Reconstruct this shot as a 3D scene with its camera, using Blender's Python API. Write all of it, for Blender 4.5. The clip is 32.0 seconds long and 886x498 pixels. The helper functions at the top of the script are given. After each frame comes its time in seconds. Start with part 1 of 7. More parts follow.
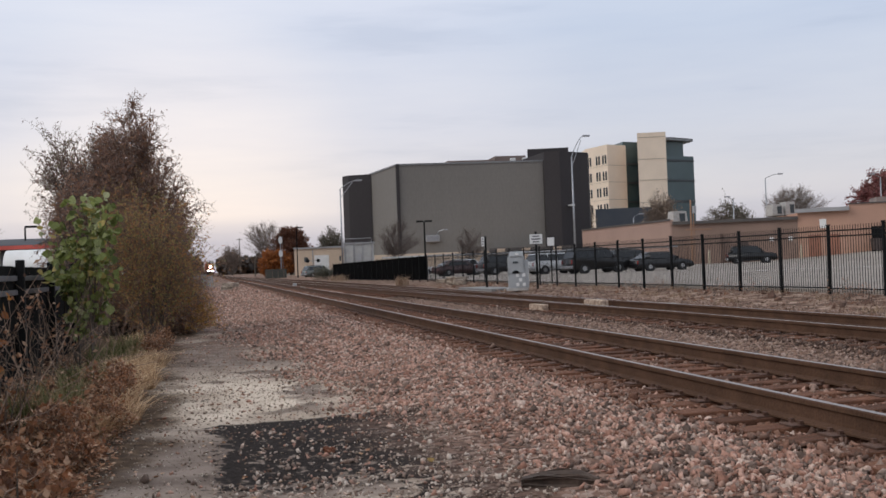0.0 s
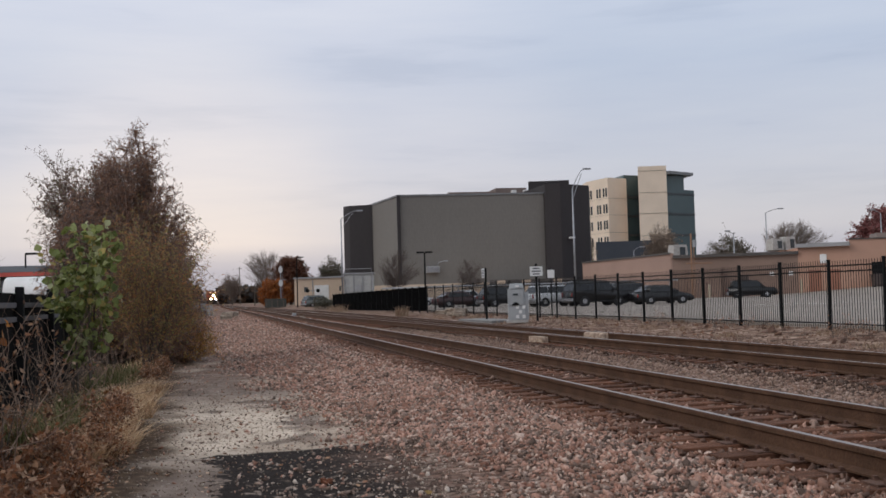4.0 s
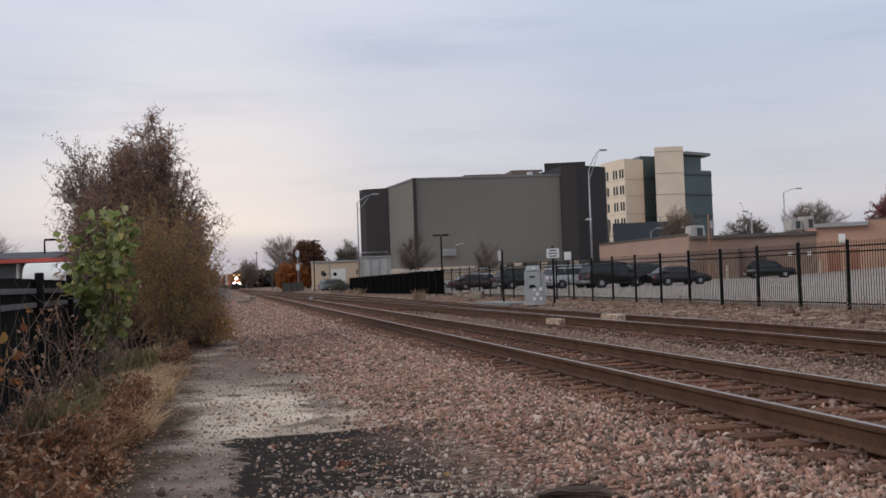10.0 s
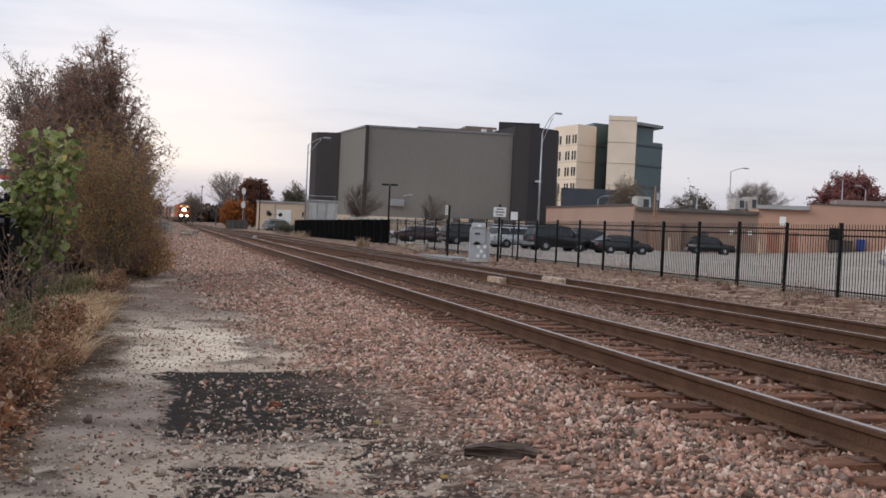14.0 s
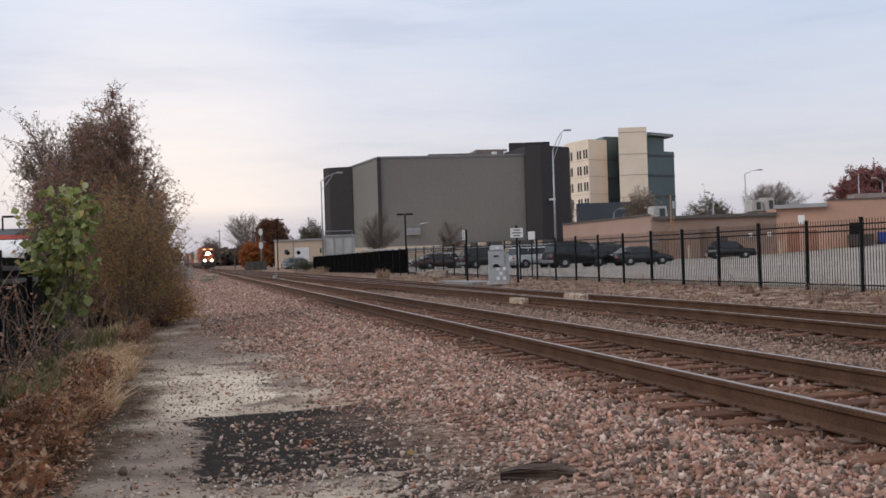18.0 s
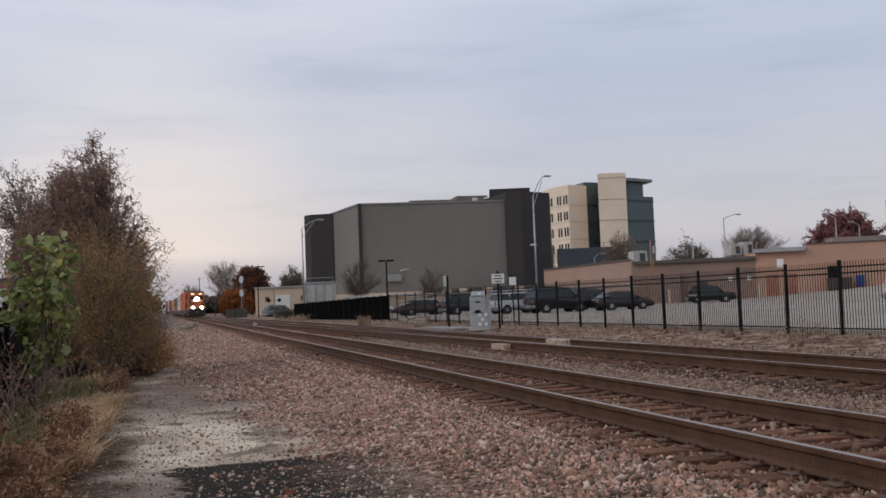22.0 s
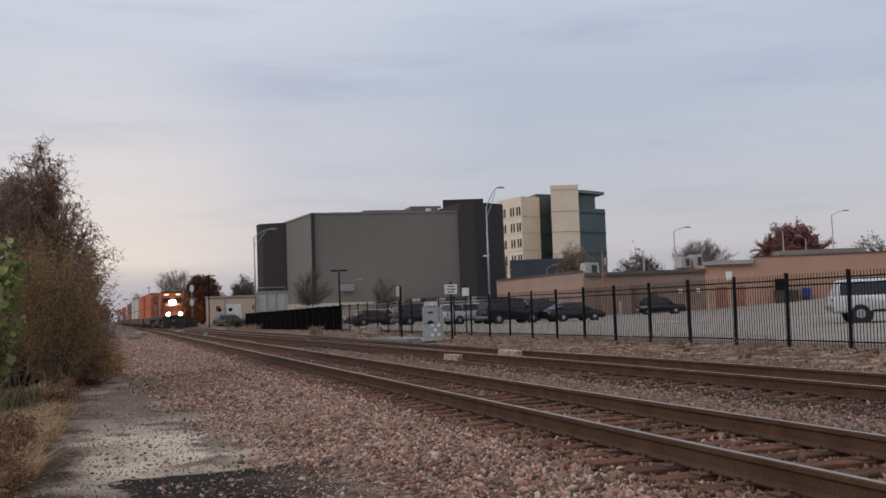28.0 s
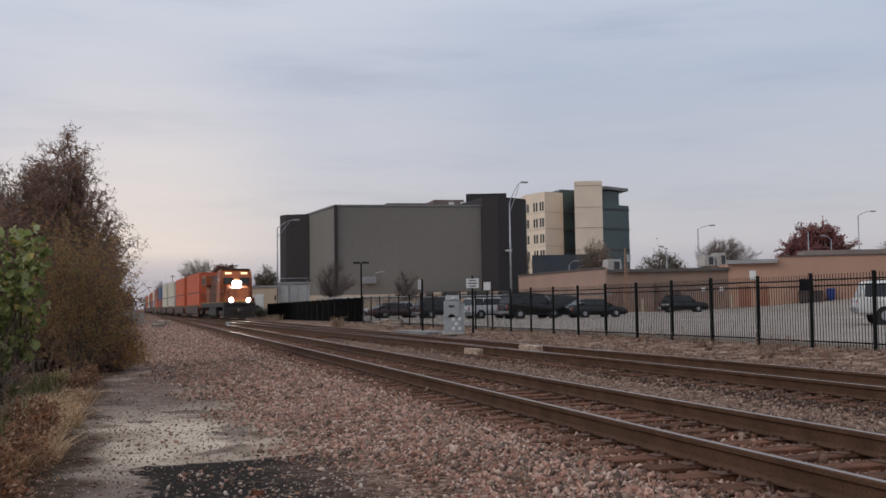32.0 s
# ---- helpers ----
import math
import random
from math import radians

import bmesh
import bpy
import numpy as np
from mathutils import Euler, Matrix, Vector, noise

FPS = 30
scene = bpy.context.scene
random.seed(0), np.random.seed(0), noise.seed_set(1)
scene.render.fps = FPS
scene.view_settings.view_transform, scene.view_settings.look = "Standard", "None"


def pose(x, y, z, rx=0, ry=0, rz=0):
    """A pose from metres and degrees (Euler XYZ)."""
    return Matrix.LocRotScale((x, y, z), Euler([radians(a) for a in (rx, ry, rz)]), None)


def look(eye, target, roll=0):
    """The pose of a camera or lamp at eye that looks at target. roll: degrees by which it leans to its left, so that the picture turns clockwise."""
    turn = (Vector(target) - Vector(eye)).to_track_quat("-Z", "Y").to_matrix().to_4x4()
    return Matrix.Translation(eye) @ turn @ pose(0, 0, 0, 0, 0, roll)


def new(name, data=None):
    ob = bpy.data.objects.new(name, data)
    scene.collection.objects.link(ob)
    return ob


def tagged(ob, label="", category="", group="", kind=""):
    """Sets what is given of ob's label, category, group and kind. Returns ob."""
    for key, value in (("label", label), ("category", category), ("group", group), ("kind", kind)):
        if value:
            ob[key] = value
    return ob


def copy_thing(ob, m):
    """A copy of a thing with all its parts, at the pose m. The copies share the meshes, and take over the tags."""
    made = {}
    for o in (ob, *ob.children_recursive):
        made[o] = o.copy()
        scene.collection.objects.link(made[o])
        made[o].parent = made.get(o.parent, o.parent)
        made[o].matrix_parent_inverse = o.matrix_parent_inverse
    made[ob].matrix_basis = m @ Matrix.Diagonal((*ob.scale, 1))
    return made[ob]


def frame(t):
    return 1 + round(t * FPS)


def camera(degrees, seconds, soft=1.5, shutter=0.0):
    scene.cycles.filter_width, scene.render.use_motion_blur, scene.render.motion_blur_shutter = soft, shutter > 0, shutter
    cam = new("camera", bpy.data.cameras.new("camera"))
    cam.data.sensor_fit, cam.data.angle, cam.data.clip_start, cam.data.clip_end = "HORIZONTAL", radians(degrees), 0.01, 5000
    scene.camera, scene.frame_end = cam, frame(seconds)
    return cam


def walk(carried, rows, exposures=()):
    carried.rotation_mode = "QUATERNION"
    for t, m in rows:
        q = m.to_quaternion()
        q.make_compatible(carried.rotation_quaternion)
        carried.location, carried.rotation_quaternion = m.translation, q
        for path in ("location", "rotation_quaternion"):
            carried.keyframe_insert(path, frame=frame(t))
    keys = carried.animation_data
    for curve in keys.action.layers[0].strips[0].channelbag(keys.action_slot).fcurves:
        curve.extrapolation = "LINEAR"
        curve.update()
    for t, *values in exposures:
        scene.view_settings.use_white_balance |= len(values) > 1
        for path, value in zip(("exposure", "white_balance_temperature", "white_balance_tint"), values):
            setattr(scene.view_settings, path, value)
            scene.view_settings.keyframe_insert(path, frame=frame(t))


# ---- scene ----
# ---- camera ----
cam = camera(47.07, 32.0, soft=1.6)
EYE = 1.137          # above the rail tops, which lie at z = 0
LOOKS = [            # seconds, yaw, pitch, roll
    (0.0, -13.34, 0.81, -2.23),
    (0.5, -13.35, 1.04, -1.99),
    (1.0, -13.43, 1.16, -1.98),
    (1.5, -13.23, 1.38, -1.72),
    (2.0, -13.36, 1.68, -1.51),
    (2.5, -13.55, 1.91, -1.35),
    (3.0, -13.48, 2.21, -1.69),
    (3.5, -13.52, 2.59, -1.68),
    (5.5, -12.69, 2.04, -1.61),
    (6.0, -12.65, 1.75, -1.61),
    (6.5, -12.59, 1.66, -1.62),
    (7.0, -12.64, 1.54, -1.75),
    (7.5, -12.74, 1.57, -1.78),
    (8.0, -12.73, 1.76, -1.64),
    (8.5, -12.70, 1.85, -1.55),
    (9.0, -12.61, 1.87, -1.41),
    (9.5, -12.41, 1.79, -2.31),
    (10.0, -12.43, 1.63, -2.06),
    (10.5, -12.45, 1.70, -2.32),
    (11.0, -13.40, 1.55, -2.05),
    (11.5, -15.20, 0.16, -1.15),
    (12.0, -16.68, -0.56, -1.20),
    (12.5, -17.67, -0.79, -1.09),
    (13.0, -18.18, -0.84, -0.48),
    (13.5, -17.70, -0.87, 0.60),
    (14.0, -15.48, -1.06, 2.66),
    (14.5, -12.11, -1.76, 3.21),
    (16.5, -11.92, -1.04, -1.97),
    (17.0, -12.81, -0.40, -2.00),
    (17.5, -13.87, 0.11, -1.68),
    (18.0, -14.41, 0.39, -1.83),
    (18.5, -14.69, 0.58, -1.45),
    (19.0, -14.76, 0.84, -0.62),
    (19.5, -14.44, 0.91, -0.23),
    (20.0, -14.15, 0.92, -0.91),
    (20.5, -14.08, 1.51, -2.54),
    (21.0, -14.59, 2.42, -2.78),
    (21.5, -15.29, 2.80, -2.66),
    (22.0, -15.56, 2.95, -2.26),
    (22.5, -15.96, 2.85, -2.30),
    (23.0, -15.89, 2.61, -1.05),
    (23.5, -14.97, 2.66, -0.82),
    (24.0, -14.79, 2.90, -1.48),
    (24.5, -15.55, 3.04, -2.00),
    (25.0, -16.31, 3.21, -1.79),
    (25.5, -16.70, 3.26, -1.76),
    (26.0, -17.22, 3.23, -1.96),
    (26.5, -17.56, 3.38, -2.06),
    (28.5, -18.28, 3.43, -1.94),
    (29.0, -17.39, 3.30, -1.55),
    (29.5, -16.96, 3.20, -1.15),
    (30.0, -16.68, 3.35, -0.87),
    (30.5, -16.50, 3.30, -0.91),
    (31.0, -16.57, 3.13, -0.91),
    (31.5, -16.75, 3.11, -0.91),
    (32.0, -16.95, 3.12, -0.89),
]
walk(cam, [(t, pose(0, 0, EYE, 90 + p, 0, w) @ pose(0, 0, 0, 0, 0, r)) for t, w, p, r in LOOKS],
     exposures=[(0.0, 0.06), (1.0, 0.03), (2.0, -0.06), (3.0, -0.1), (6.0, -0.1), (9.0, -0.12), (11.0, -0.05), (12.0, -0.02), (13.0, 0.12), (14.0, 0.2), (14.5, 0.26), (16.5, 0.32), (17.0, 0.2), (18.0, 0.12), (19.0, 0.08), (21.0, -0.02), (22.0, -0.18), (25.0, -0.2), (29.0, -0.27), (32.0, -0.27)])

# ---- light ----
SUN_UP, SUN_ROUND = 34.0, -95.0   # degrees over the horizon; degrees from +y towards -x is negative
world = bpy.data.worlds.new("overcast_evening")
scene.world = world
world.use_nodes = True
wt = world.node_tree
for nd in list(wt.nodes):
    wt.nodes.remove(nd)


def wn(kind, **sets):
    nd = wt.nodes.new(kind)
    for k, v in sets.items():
        nd.inputs[k].default_value = v
    return nd


def ramp_of(tree, stops, source, mode="LINEAR"):
    nd = tree.nodes.new("ShaderNodeValToRGB")
    nd.color_ramp.interpolation = mode
    while len(nd.color_ramp.elements) < len(stops):
        nd.color_ramp.elements.new(0.5)
    for el, (p, c) in zip(nd.color_ramp.elements, stops):
        el.position = p
        el.color = (*c, 1)
    tree.links.new(source, nd.inputs[0])
    return nd


w_out = wt.nodes.new("ShaderNodeOutputWorld")
w_bg = wn("ShaderNodeBackground", Strength=1.0)
w_co = wt.nodes.new("ShaderNodeTexCoord")
w_sep = wt.nodes.new("ShaderNodeSeparateXYZ")
wt.links.new(w_co.outputs["Generated"], w_sep.inputs[0])
# overcast from the horizon up
w_ramp = ramp_of(wt, [(0.0, (0.45, 0.435, 0.50)), (0.028, (0.50, 0.48, 0.545)), (0.055, (0.61, 0.585, 0.62)), (0.085, (0.615, 0.605, 0.645)), (0.13, (0.575, 0.597, 0.678)),
                      (0.22, (0.53, 0.592, 0.718)), (0.34, (0.68, 0.735, 0.855)), (1.0, (0.86, 0.91, 1.0))], w_sep.outputs["Z"])
# a warm, brighter band low in the evening direction
w_dot = wt.nodes.new("ShaderNodeVectorMath")
w_dot.operation = "DOT_PRODUCT"
w_dot.inputs[1].default_value = (-0.02, 0.99, 0.08)
wt.links.new(w_co.outputs["Generated"], w_dot.inputs[0])
w_glow = ramp_of(wt, [(0.90, (0, 0, 0)), (0.972, (0.10, 0.072, 0.048)), (0.9985, (0.30, 0.205, 0.105))], w_dot.outputs["Value"], "EASE")
w_add = wt.nodes.new("ShaderNodeMixRGB")
w_add.blend_type = "ADD"
w_add.inputs[0].default_value = 1
wt.links.new(w_ramp.outputs[0], w_add.inputs[1])
w_low = ramp_of(wt, [(0.0, (0.12, 0.12, 0.12)), (0.028, (0.3, 0.3, 0.3)), (0.055, (1, 1, 1)), (1.0, (1, 1, 1))], w_sep.outputs["Z"])
w_gl = wt.nodes.new("ShaderNodeMixRGB")
w_gl.blend_type = "MULTIPLY"
w_gl.inputs[0].default_value = 1
wt.links.new(w_glow.outputs[0], w_gl.inputs[1])
wt.links.new(w_low.outputs[0], w_gl.inputs[2])
wt.links.new(w_gl.outputs[0], w_add.inputs[2])
# long flat clouds
w_map = wt.nodes.new("ShaderNodeMapping")
w_map.inputs["Scale"].default_value = (2.4, 2.4, 19.0)
wt.links.new(w_co.outputs["Generated"], w_map.inputs[0])
w_noise = wn("ShaderNodeTexNoise", Scale=1.4, Detail=5.0, Roughness=0.55)
wt.links.new(w_map.outputs[0], w_noise.inputs["Vector"])
w_cl = ramp_of(wt, [(0.32, (0.88, 0.90, 0.93)), (0.46, (0.985, 0.99, 1.0)), (0.72, (1.06, 1.05, 1.03))], w_noise.outputs[0])
w_mul = wt.nodes.new("ShaderNodeMixRGB")
w_mul.blend_type = "MULTIPLY"
w_mul.inputs[0].default_value = 1
wt.links.new(w_add.outputs[0], w_mul.inputs[1])
wt.links.new(w_cl.outputs[0], w_mul.inputs[2])
# a little of the clear sky behind the clouds
w_sky = wt.nodes.new("ShaderNodeTexSky")
w_sky.sky_type = "NISHITA"
w_sky.sun_disc = False
w_sky.sun_elevation, w_sky.sun_rotation = radians(SUN_UP), radians(SUN_ROUND)
w_sc = wt.nodes.new("ShaderNodeMixRGB")
w_sc.blend_type = "MULTIPLY"
w_sc.inputs[0].default_value = 1
w_sc.inputs[2].default_value = (0.008, 0.008, 0.008, 1)
wt.links.new(w_sky.outputs[0], w_sc.inputs[1])
w_fin = wt.nodes.new("ShaderNodeMixRGB")
w_fin.blend_type = "ADD"
w_fin.inputs[0].default_value = 1
wt.links.new(w_mul.outputs[0], w_fin.inputs[1])
wt.links.new(w_sc.outputs[0], w_fin.inputs[2])
wt.links.new(w_fin.outputs[0], w_bg.inputs["Color"])
wt.links.new(w_bg.outputs[0], w_out.inputs[0])

sun = new("sun", bpy.data.lights.new("sun", "SUN"))
sun.data.energy, sun.data.angle, sun.data.color = 1.0, radians(30), (1.0, 0.95, 0.90)
sun.matrix_world = look((0, 0, 60), Vector((0, 0, 60)) - Vector((math.sin(radians(SUN_ROUND)) * math.cos(radians(SUN_UP)),
                        math.cos(radians(SUN_ROUND)) * math.cos(radians(SUN_UP)), math.sin(radians(SUN_UP)))))


# ---- materials ----
MATS = {}


def mat(name, a, b=None, rough=0.8, scale=4.0, metal=0.0, bump=0.0, bscale=30.0, speck=0.0, emit=0.0, spread=0.0, spec=0.5, stretch=(1, 1, 1), island=False):
    """Two tones mixed by a coarse noise, a fine noise on top, fine relief, and a shift of value for each object or island."""
    if name in MATS:
        return MATS[name]
    m = MATS[name] = bpy.data.materials.new(name)
    m.use_nodes = True
    t = m.node_tree
    p = t.nodes["Principled BSDF"]
    p.inputs["Roughness"].default_value, p.inputs["Metallic"].default_value = rough, metal
    p.inputs["Specular IOR Level"].default_value = spec
    b = b or tuple(c * 0.8 for c in a)
    co = t.nodes.new("ShaderNodeTexCoord")
    mp = t.nodes.new("ShaderNodeMapping")
    mp.inputs["Scale"].default_value = stretch
    t.links.new(co.outputs["Object"], mp.inputs[0])
    n1 = t.nodes.new("ShaderNodeTexNoise")
    n1.inputs["Scale"].default_value, n1.inputs["Detail"].default_value = scale, 5
    t.links.new(mp.outputs[0], n1.inputs["Vector"])
    r1 = ramp_of(t, [(0.35, a), (0.65, b)], n1.outputs[0])
    last = r1.outputs[0]
    n2 = t.nodes.new("ShaderNodeTexNoise")
    n2.inputs["Scale"].default_value, n2.inputs["Detail"].default_value = bscale, 3
    t.links.new(mp.outputs[0], n2.inputs["Vector"])
    if speck:
        r2 = ramp_of(t, [(0.3, (1 - speck,) * 3), (0.7, (1 + speck,) * 3)], n2.outputs[0])
        mx = t.nodes.new("ShaderNodeMixRGB")
        mx.blend_type = "MULTIPLY"
        mx.inputs[0].default_value = 1
        t.links.new(last, mx.inputs[1])
        t.links.new(r2.outputs[0], mx.inputs[2])
        last = mx.outputs[0]
    if spread:
        if island:
            src = t.nodes.new("ShaderNodeNewGeometry").outputs["Random Per Island"]
        else:
            src = t.nodes.new("ShaderNodeObjectInfo").outputs["Random"]
        r3 = ramp_of(t, [(0.0, (1 - spread,) * 3), (1.0, (1 + spread,) * 3)], src)
        mx = t.nodes.new("ShaderNodeMixRGB")
        mx.blend_type = "MULTIPLY"
        mx.inputs[0].default_value = 1
        t.links.new(last, mx.inputs[1])
        t.links.new(r3.outputs[0], mx.inputs[2])
        last = mx.outputs[0]
    t.links.new(last, p.inputs["Base Color"])
    if bump:
        bp = t.nodes.new("ShaderNodeBump")
        bp.inputs["Strength"].default_value, bp.inputs["Distance"].default_value = bump, 0.02
        t.links.new(n2.outputs[0], bp.inputs["Height"])
        t.links.new(bp.outputs[0], p.inputs["Normal"])
    if emit:
        p.inputs["Emission Color"].default_value = (*a, 1)
        p.inputs["Emission Strength"].default_value = emit
    return m


def islands(name, colours, rough=0.85, bump=0.0, bscale=40.0, trans=0.0):
    """Each loose piece of a joined mesh takes one of the colours."""
    m = MATS[name] = bpy.data.materials.new(name)
    m.use_nodes = True
    t = m.node_tree
    p = t.nodes["Principled BSDF"]
    p.inputs["Roughness"].default_value = rough
    p.inputs["Specular IOR Level"].default_value = 0.15
    g = t.nodes.new("ShaderNodeNewGeometry")
    n = len(colours)
    r = ramp_of(t, [(i / n, c) for i, c in enumerate(colours)], g.outputs["Random Per Island"], "CONSTANT" if n > 2 else "LINEAR")
    n2 = t.nodes.new("ShaderNodeTexNoise")
    n2.inputs["Scale"].default_value = bscale
    co = t.nodes.new("ShaderNodeTexCoord")
    t.links.new(co.outputs["Object"], n2.inputs["Vector"])
    r2 = ramp_of(t, [(0.3, (0.78,) * 3), (0.7, (1.2,) * 3)], n2.outputs[0])
    mx = t.nodes.new("ShaderNodeMixRGB")
    mx.blend_type = "MULTIPLY"
    mx.inputs[0].default_value = 1
    t.links.new(r.outputs[0], mx.inputs[1])
    t.links.new(r2.outputs[0], mx.inputs[2])
    t.links.new(mx.outputs[0], p.inputs["Base Color"])
    if trans:
        tl = t.nodes.new("ShaderNodeBsdfTranslucent")
        t.links.new(mx.outputs[0], tl.inputs["Color"])
        ms = t.nodes.new("ShaderNodeMixShader")
        ms.inputs[0].default_value = trans
        t.links.new(p.outputs[0], ms.inputs[1])
        t.links.new(tl.outputs[0], ms.inputs[2])
        t.links.new(ms.outputs[0], t.nodes["Material Output"].inputs["Surface"])
    if bump:
        bp = t.nodes.new("ShaderNodeBump")
        bp.inputs["Strength"].default_value, bp.inputs["Distance"].default_value = bump, 0.01
        t.links.new(n2.outputs[0], bp.inputs["Height"])
        t.links.new(bp.outputs[0], p.inputs["Normal"])
    return m


def ground_mat():
    """Zones across the line: leaf litter, pale trodden path, reddish ballast, rough verge; uneven borders."""
    m = bpy.data.materials.new("ground_zones")
    m.use_nodes = True
    t = m.node_tree
    p = t.nodes["Principled BSDF"]
    p.inputs["Roughness"].default_value = 0.95
    p.inputs["Specular IOR Level"].default_value = 0.08
    geo = t.nodes.new("ShaderNodeNewGeometry")
    sep = t.nodes.new("ShaderNodeSeparateXYZ")
    t.links.new(geo.outputs["Position"], sep.inputs[0])

    def noise_at(scale, detail=5, stretch=None):
        n = t.nodes.new("ShaderNodeTexNoise")
        n.inputs["Scale"].default_value, n.inputs["Detail"].default_value = scale, detail
        if stretch:
            mp = t.nodes.new("ShaderNodeMapping")
            mp.inputs["Scale"].default_value = stretch
            t.links.new(geo.outputs["Position"], mp.inputs[0])
            t.links.new(mp.outputs[0], n.inputs["Vector"])
        else:
            t.links.new(geo.outputs["Position"], n.inputs["Vector"])
        return n.outputs[0]

    def maths(op, a, b):
        n = t.nodes.new("ShaderNodeMath")
        n.operation = op
        for i, v in enumerate((a, b)):
            if hasattr(v, "links"):
                t.links.new(v, n.inputs[i])
            else:
                n.inputs[i].default_value = v
        return n.outputs[0]

    def mixed(f, a, b):
        n = t.nodes.new("ShaderNodeMixRGB")
        t.links.new(f, n.inputs[0])
        t.links.new(a, n.inputs[1])
        t.links.new(b, n.inputs[2])
        return n.outputs[0]

    wob = maths("MULTIPLY", maths("SUBTRACT", noise_at(0.9, 6), 0.5), 2.2)
    x = maths("ADD", sep.outputs["X"], wob)

    def step(lo, hi):
        n = t.nodes.new("ShaderNodeMapRange")
        n.interpolation_type = "SMOOTHSTEP"
        n.inputs[1].default_value, n.inputs[2].default_value = lo, hi
        t.links.new(x, n.inputs[0])
        return n.outputs[0]

    litter = ramp_of(t, [(0.3, (0.040, 0.026, 0.018)), (0.5, (0.078, 0.05, 0.032)), (0.7, (0.135, 0.092, 0.058))], noise_at(9)).outputs[0]
    pale = ramp_of(t, [(0.30, (0.28, 0.218, 0.168)), (0.46, (0.41, 0.337, 0.268)), (0.60, (0.55, 0.465, 0.38))], noise_at(1.3, 7, (1, 0.5, 1))).outputs[0]
    grit = ramp_of(t, [(0.35, (0.8, 0.77, 0.74)), (0.65, (1.25, 1.23, 1.2))], noise_at(38, 4)).outputs[0]
    mul = t.nodes.new("ShaderNodeMixRGB")
    mul.blend_type = "MULTIPLY"
    mul.inputs[0].default_value = 1
    t.links.new(pale, mul.inputs[1])
    t.links.new(grit, mul.inputs[2])
    vor = t.nodes.new("ShaderNodeTexVoronoi")
    vor.inputs["Scale"].default_value = 17
    t.links.new(geo.outputs["Position"], vor.inputs["Vector"])
    vsep = t.nodes.new("ShaderNodeSeparateColor")
    t.links.new(vor.outputs["Color"], vsep.inputs[0])
    stone = ramp_of(t, [(0.0, (0.05, 0.031, 0.023)), (0.4, (0.14, 0.084, 0.062)), (0.75, (0.23, 0.138, 0.102)), (1.0, (0.32, 0.235, 0.19))], vsep.outputs[0]).outputs[0]
    verge = ramp_of(t, [(0.34, (0.06, 0.037, 0.026)), (0.5, (0.18, 0.112, 0.08)), (0.66, (0.36, 0.26, 0.20))], noise_at(2.6, 8)).outputs[0]
    far = ramp_of(t, [(0.3, (0.12, 0.105, 0.085)), (0.7, (0.20, 0.17, 0.13))], noise_at(0.05, 6)).outputs[0]
    # an old asphalt skin, straight along its far edge, broken up towards the near side
    wy = maths("MULTIPLY", maths("SUBTRACT", noise_at(5.0, 6), 0.5), 0.55)
    ya = maths("ADD", sep.outputs["Y"], maths("MULTIPLY", wy, 0.5))
    xa = maths("ADD", maths("ADD", sep.outputs["X"], maths("MULTIPLY", wob, 0.25)), maths("MULTIPLY", maths("SUBTRACT", noise_at(9.0, 6), 0.5), 0.7))

    def ramped(v, lo, hi):
        n = t.nodes.new("ShaderNodeMapRange")
        n.inputs[1].default_value, n.inputs[2].default_value = lo, hi
        t.links.new(v, n.inputs[0])
        return n.outputs[0]

    def patch(y0, y1, x0, x1, soft_=0.07):
        along_ = maths("MULTIPLY", ramped(ya, y0 - 0.1, y0 + 0.1), ramped(ya, y1 + 0.04, y1 - 0.04))
        return maths("MULTIPLY", along_, maths("MULTIPLY", ramped(xa, x0 - soft_ / 2, x0 + soft_ / 2), ramped(xa, x1 + soft_ / 2, x1 - soft_ / 2)))

    skin = maths("MAXIMUM", patch(7.3, 10.76, 0.1, 2.0), maths("MAXIMUM", patch(4.6, 8.4, 1.32, 2.25), patch(4.0, 6.55, 0.06, 1.0)))
    crumb = ramped(maths("ADD", noise_at(6.0, 8), maths("MULTIPLY", ramped(sep.outputs["Y"], 7.4, 10.2), 0.16)), 0.39, 0.46)
    smear = ramped(maths("ADD", noise_at(13.0, 5, (1, 0.6, 1)), maths("MULTIPLY", ramped(sep.outputs["Y"], 10.3, 9.2), 0.08)), 0.77, 0.68)
    skin = maths("MULTIPLY", maths("MULTIPLY", skin, crumb), smear)
    tar = ramp_of(t, [(0.3, (0.013, 0.010, 0.009)), (0.7, (0.036, 0.028, 0.024))], noise_at(30, 4)).outputs[0]
    bare = ramp_of(t, [(0.35, (0.13, 0.096, 0.077)), (0.65, (0.25, 0.195, 0.16))], noise_at(2.2, 7)).outputs[0]
    dust = maths("MULTIPLY", maths("MULTIPLY", ramped(ya, 9.5, 11.3), ramped(ya, 18.5, 14.0)), ramped(noise_at(1.1, 6), 0.34, 0.44))
    dust2 = maths("MULTIPLY", ramped(noise_at(0.8, 5, (1, 0.35, 1)), 0.54, 0.62), ramped(sep.outputs["Y"], 48, 30))
    dust3 = maths("MULTIPLY", ramped(ya, 7.9, 6.9), ramped(noise_at(1.7, 6), 0.40, 0.50))
    dust = maths("MAXIMUM", maths("MAXIMUM", dust, maths("MULTIPLY", dust3, 0.5)), maths("MULTIPLY", dust2, 0.6))
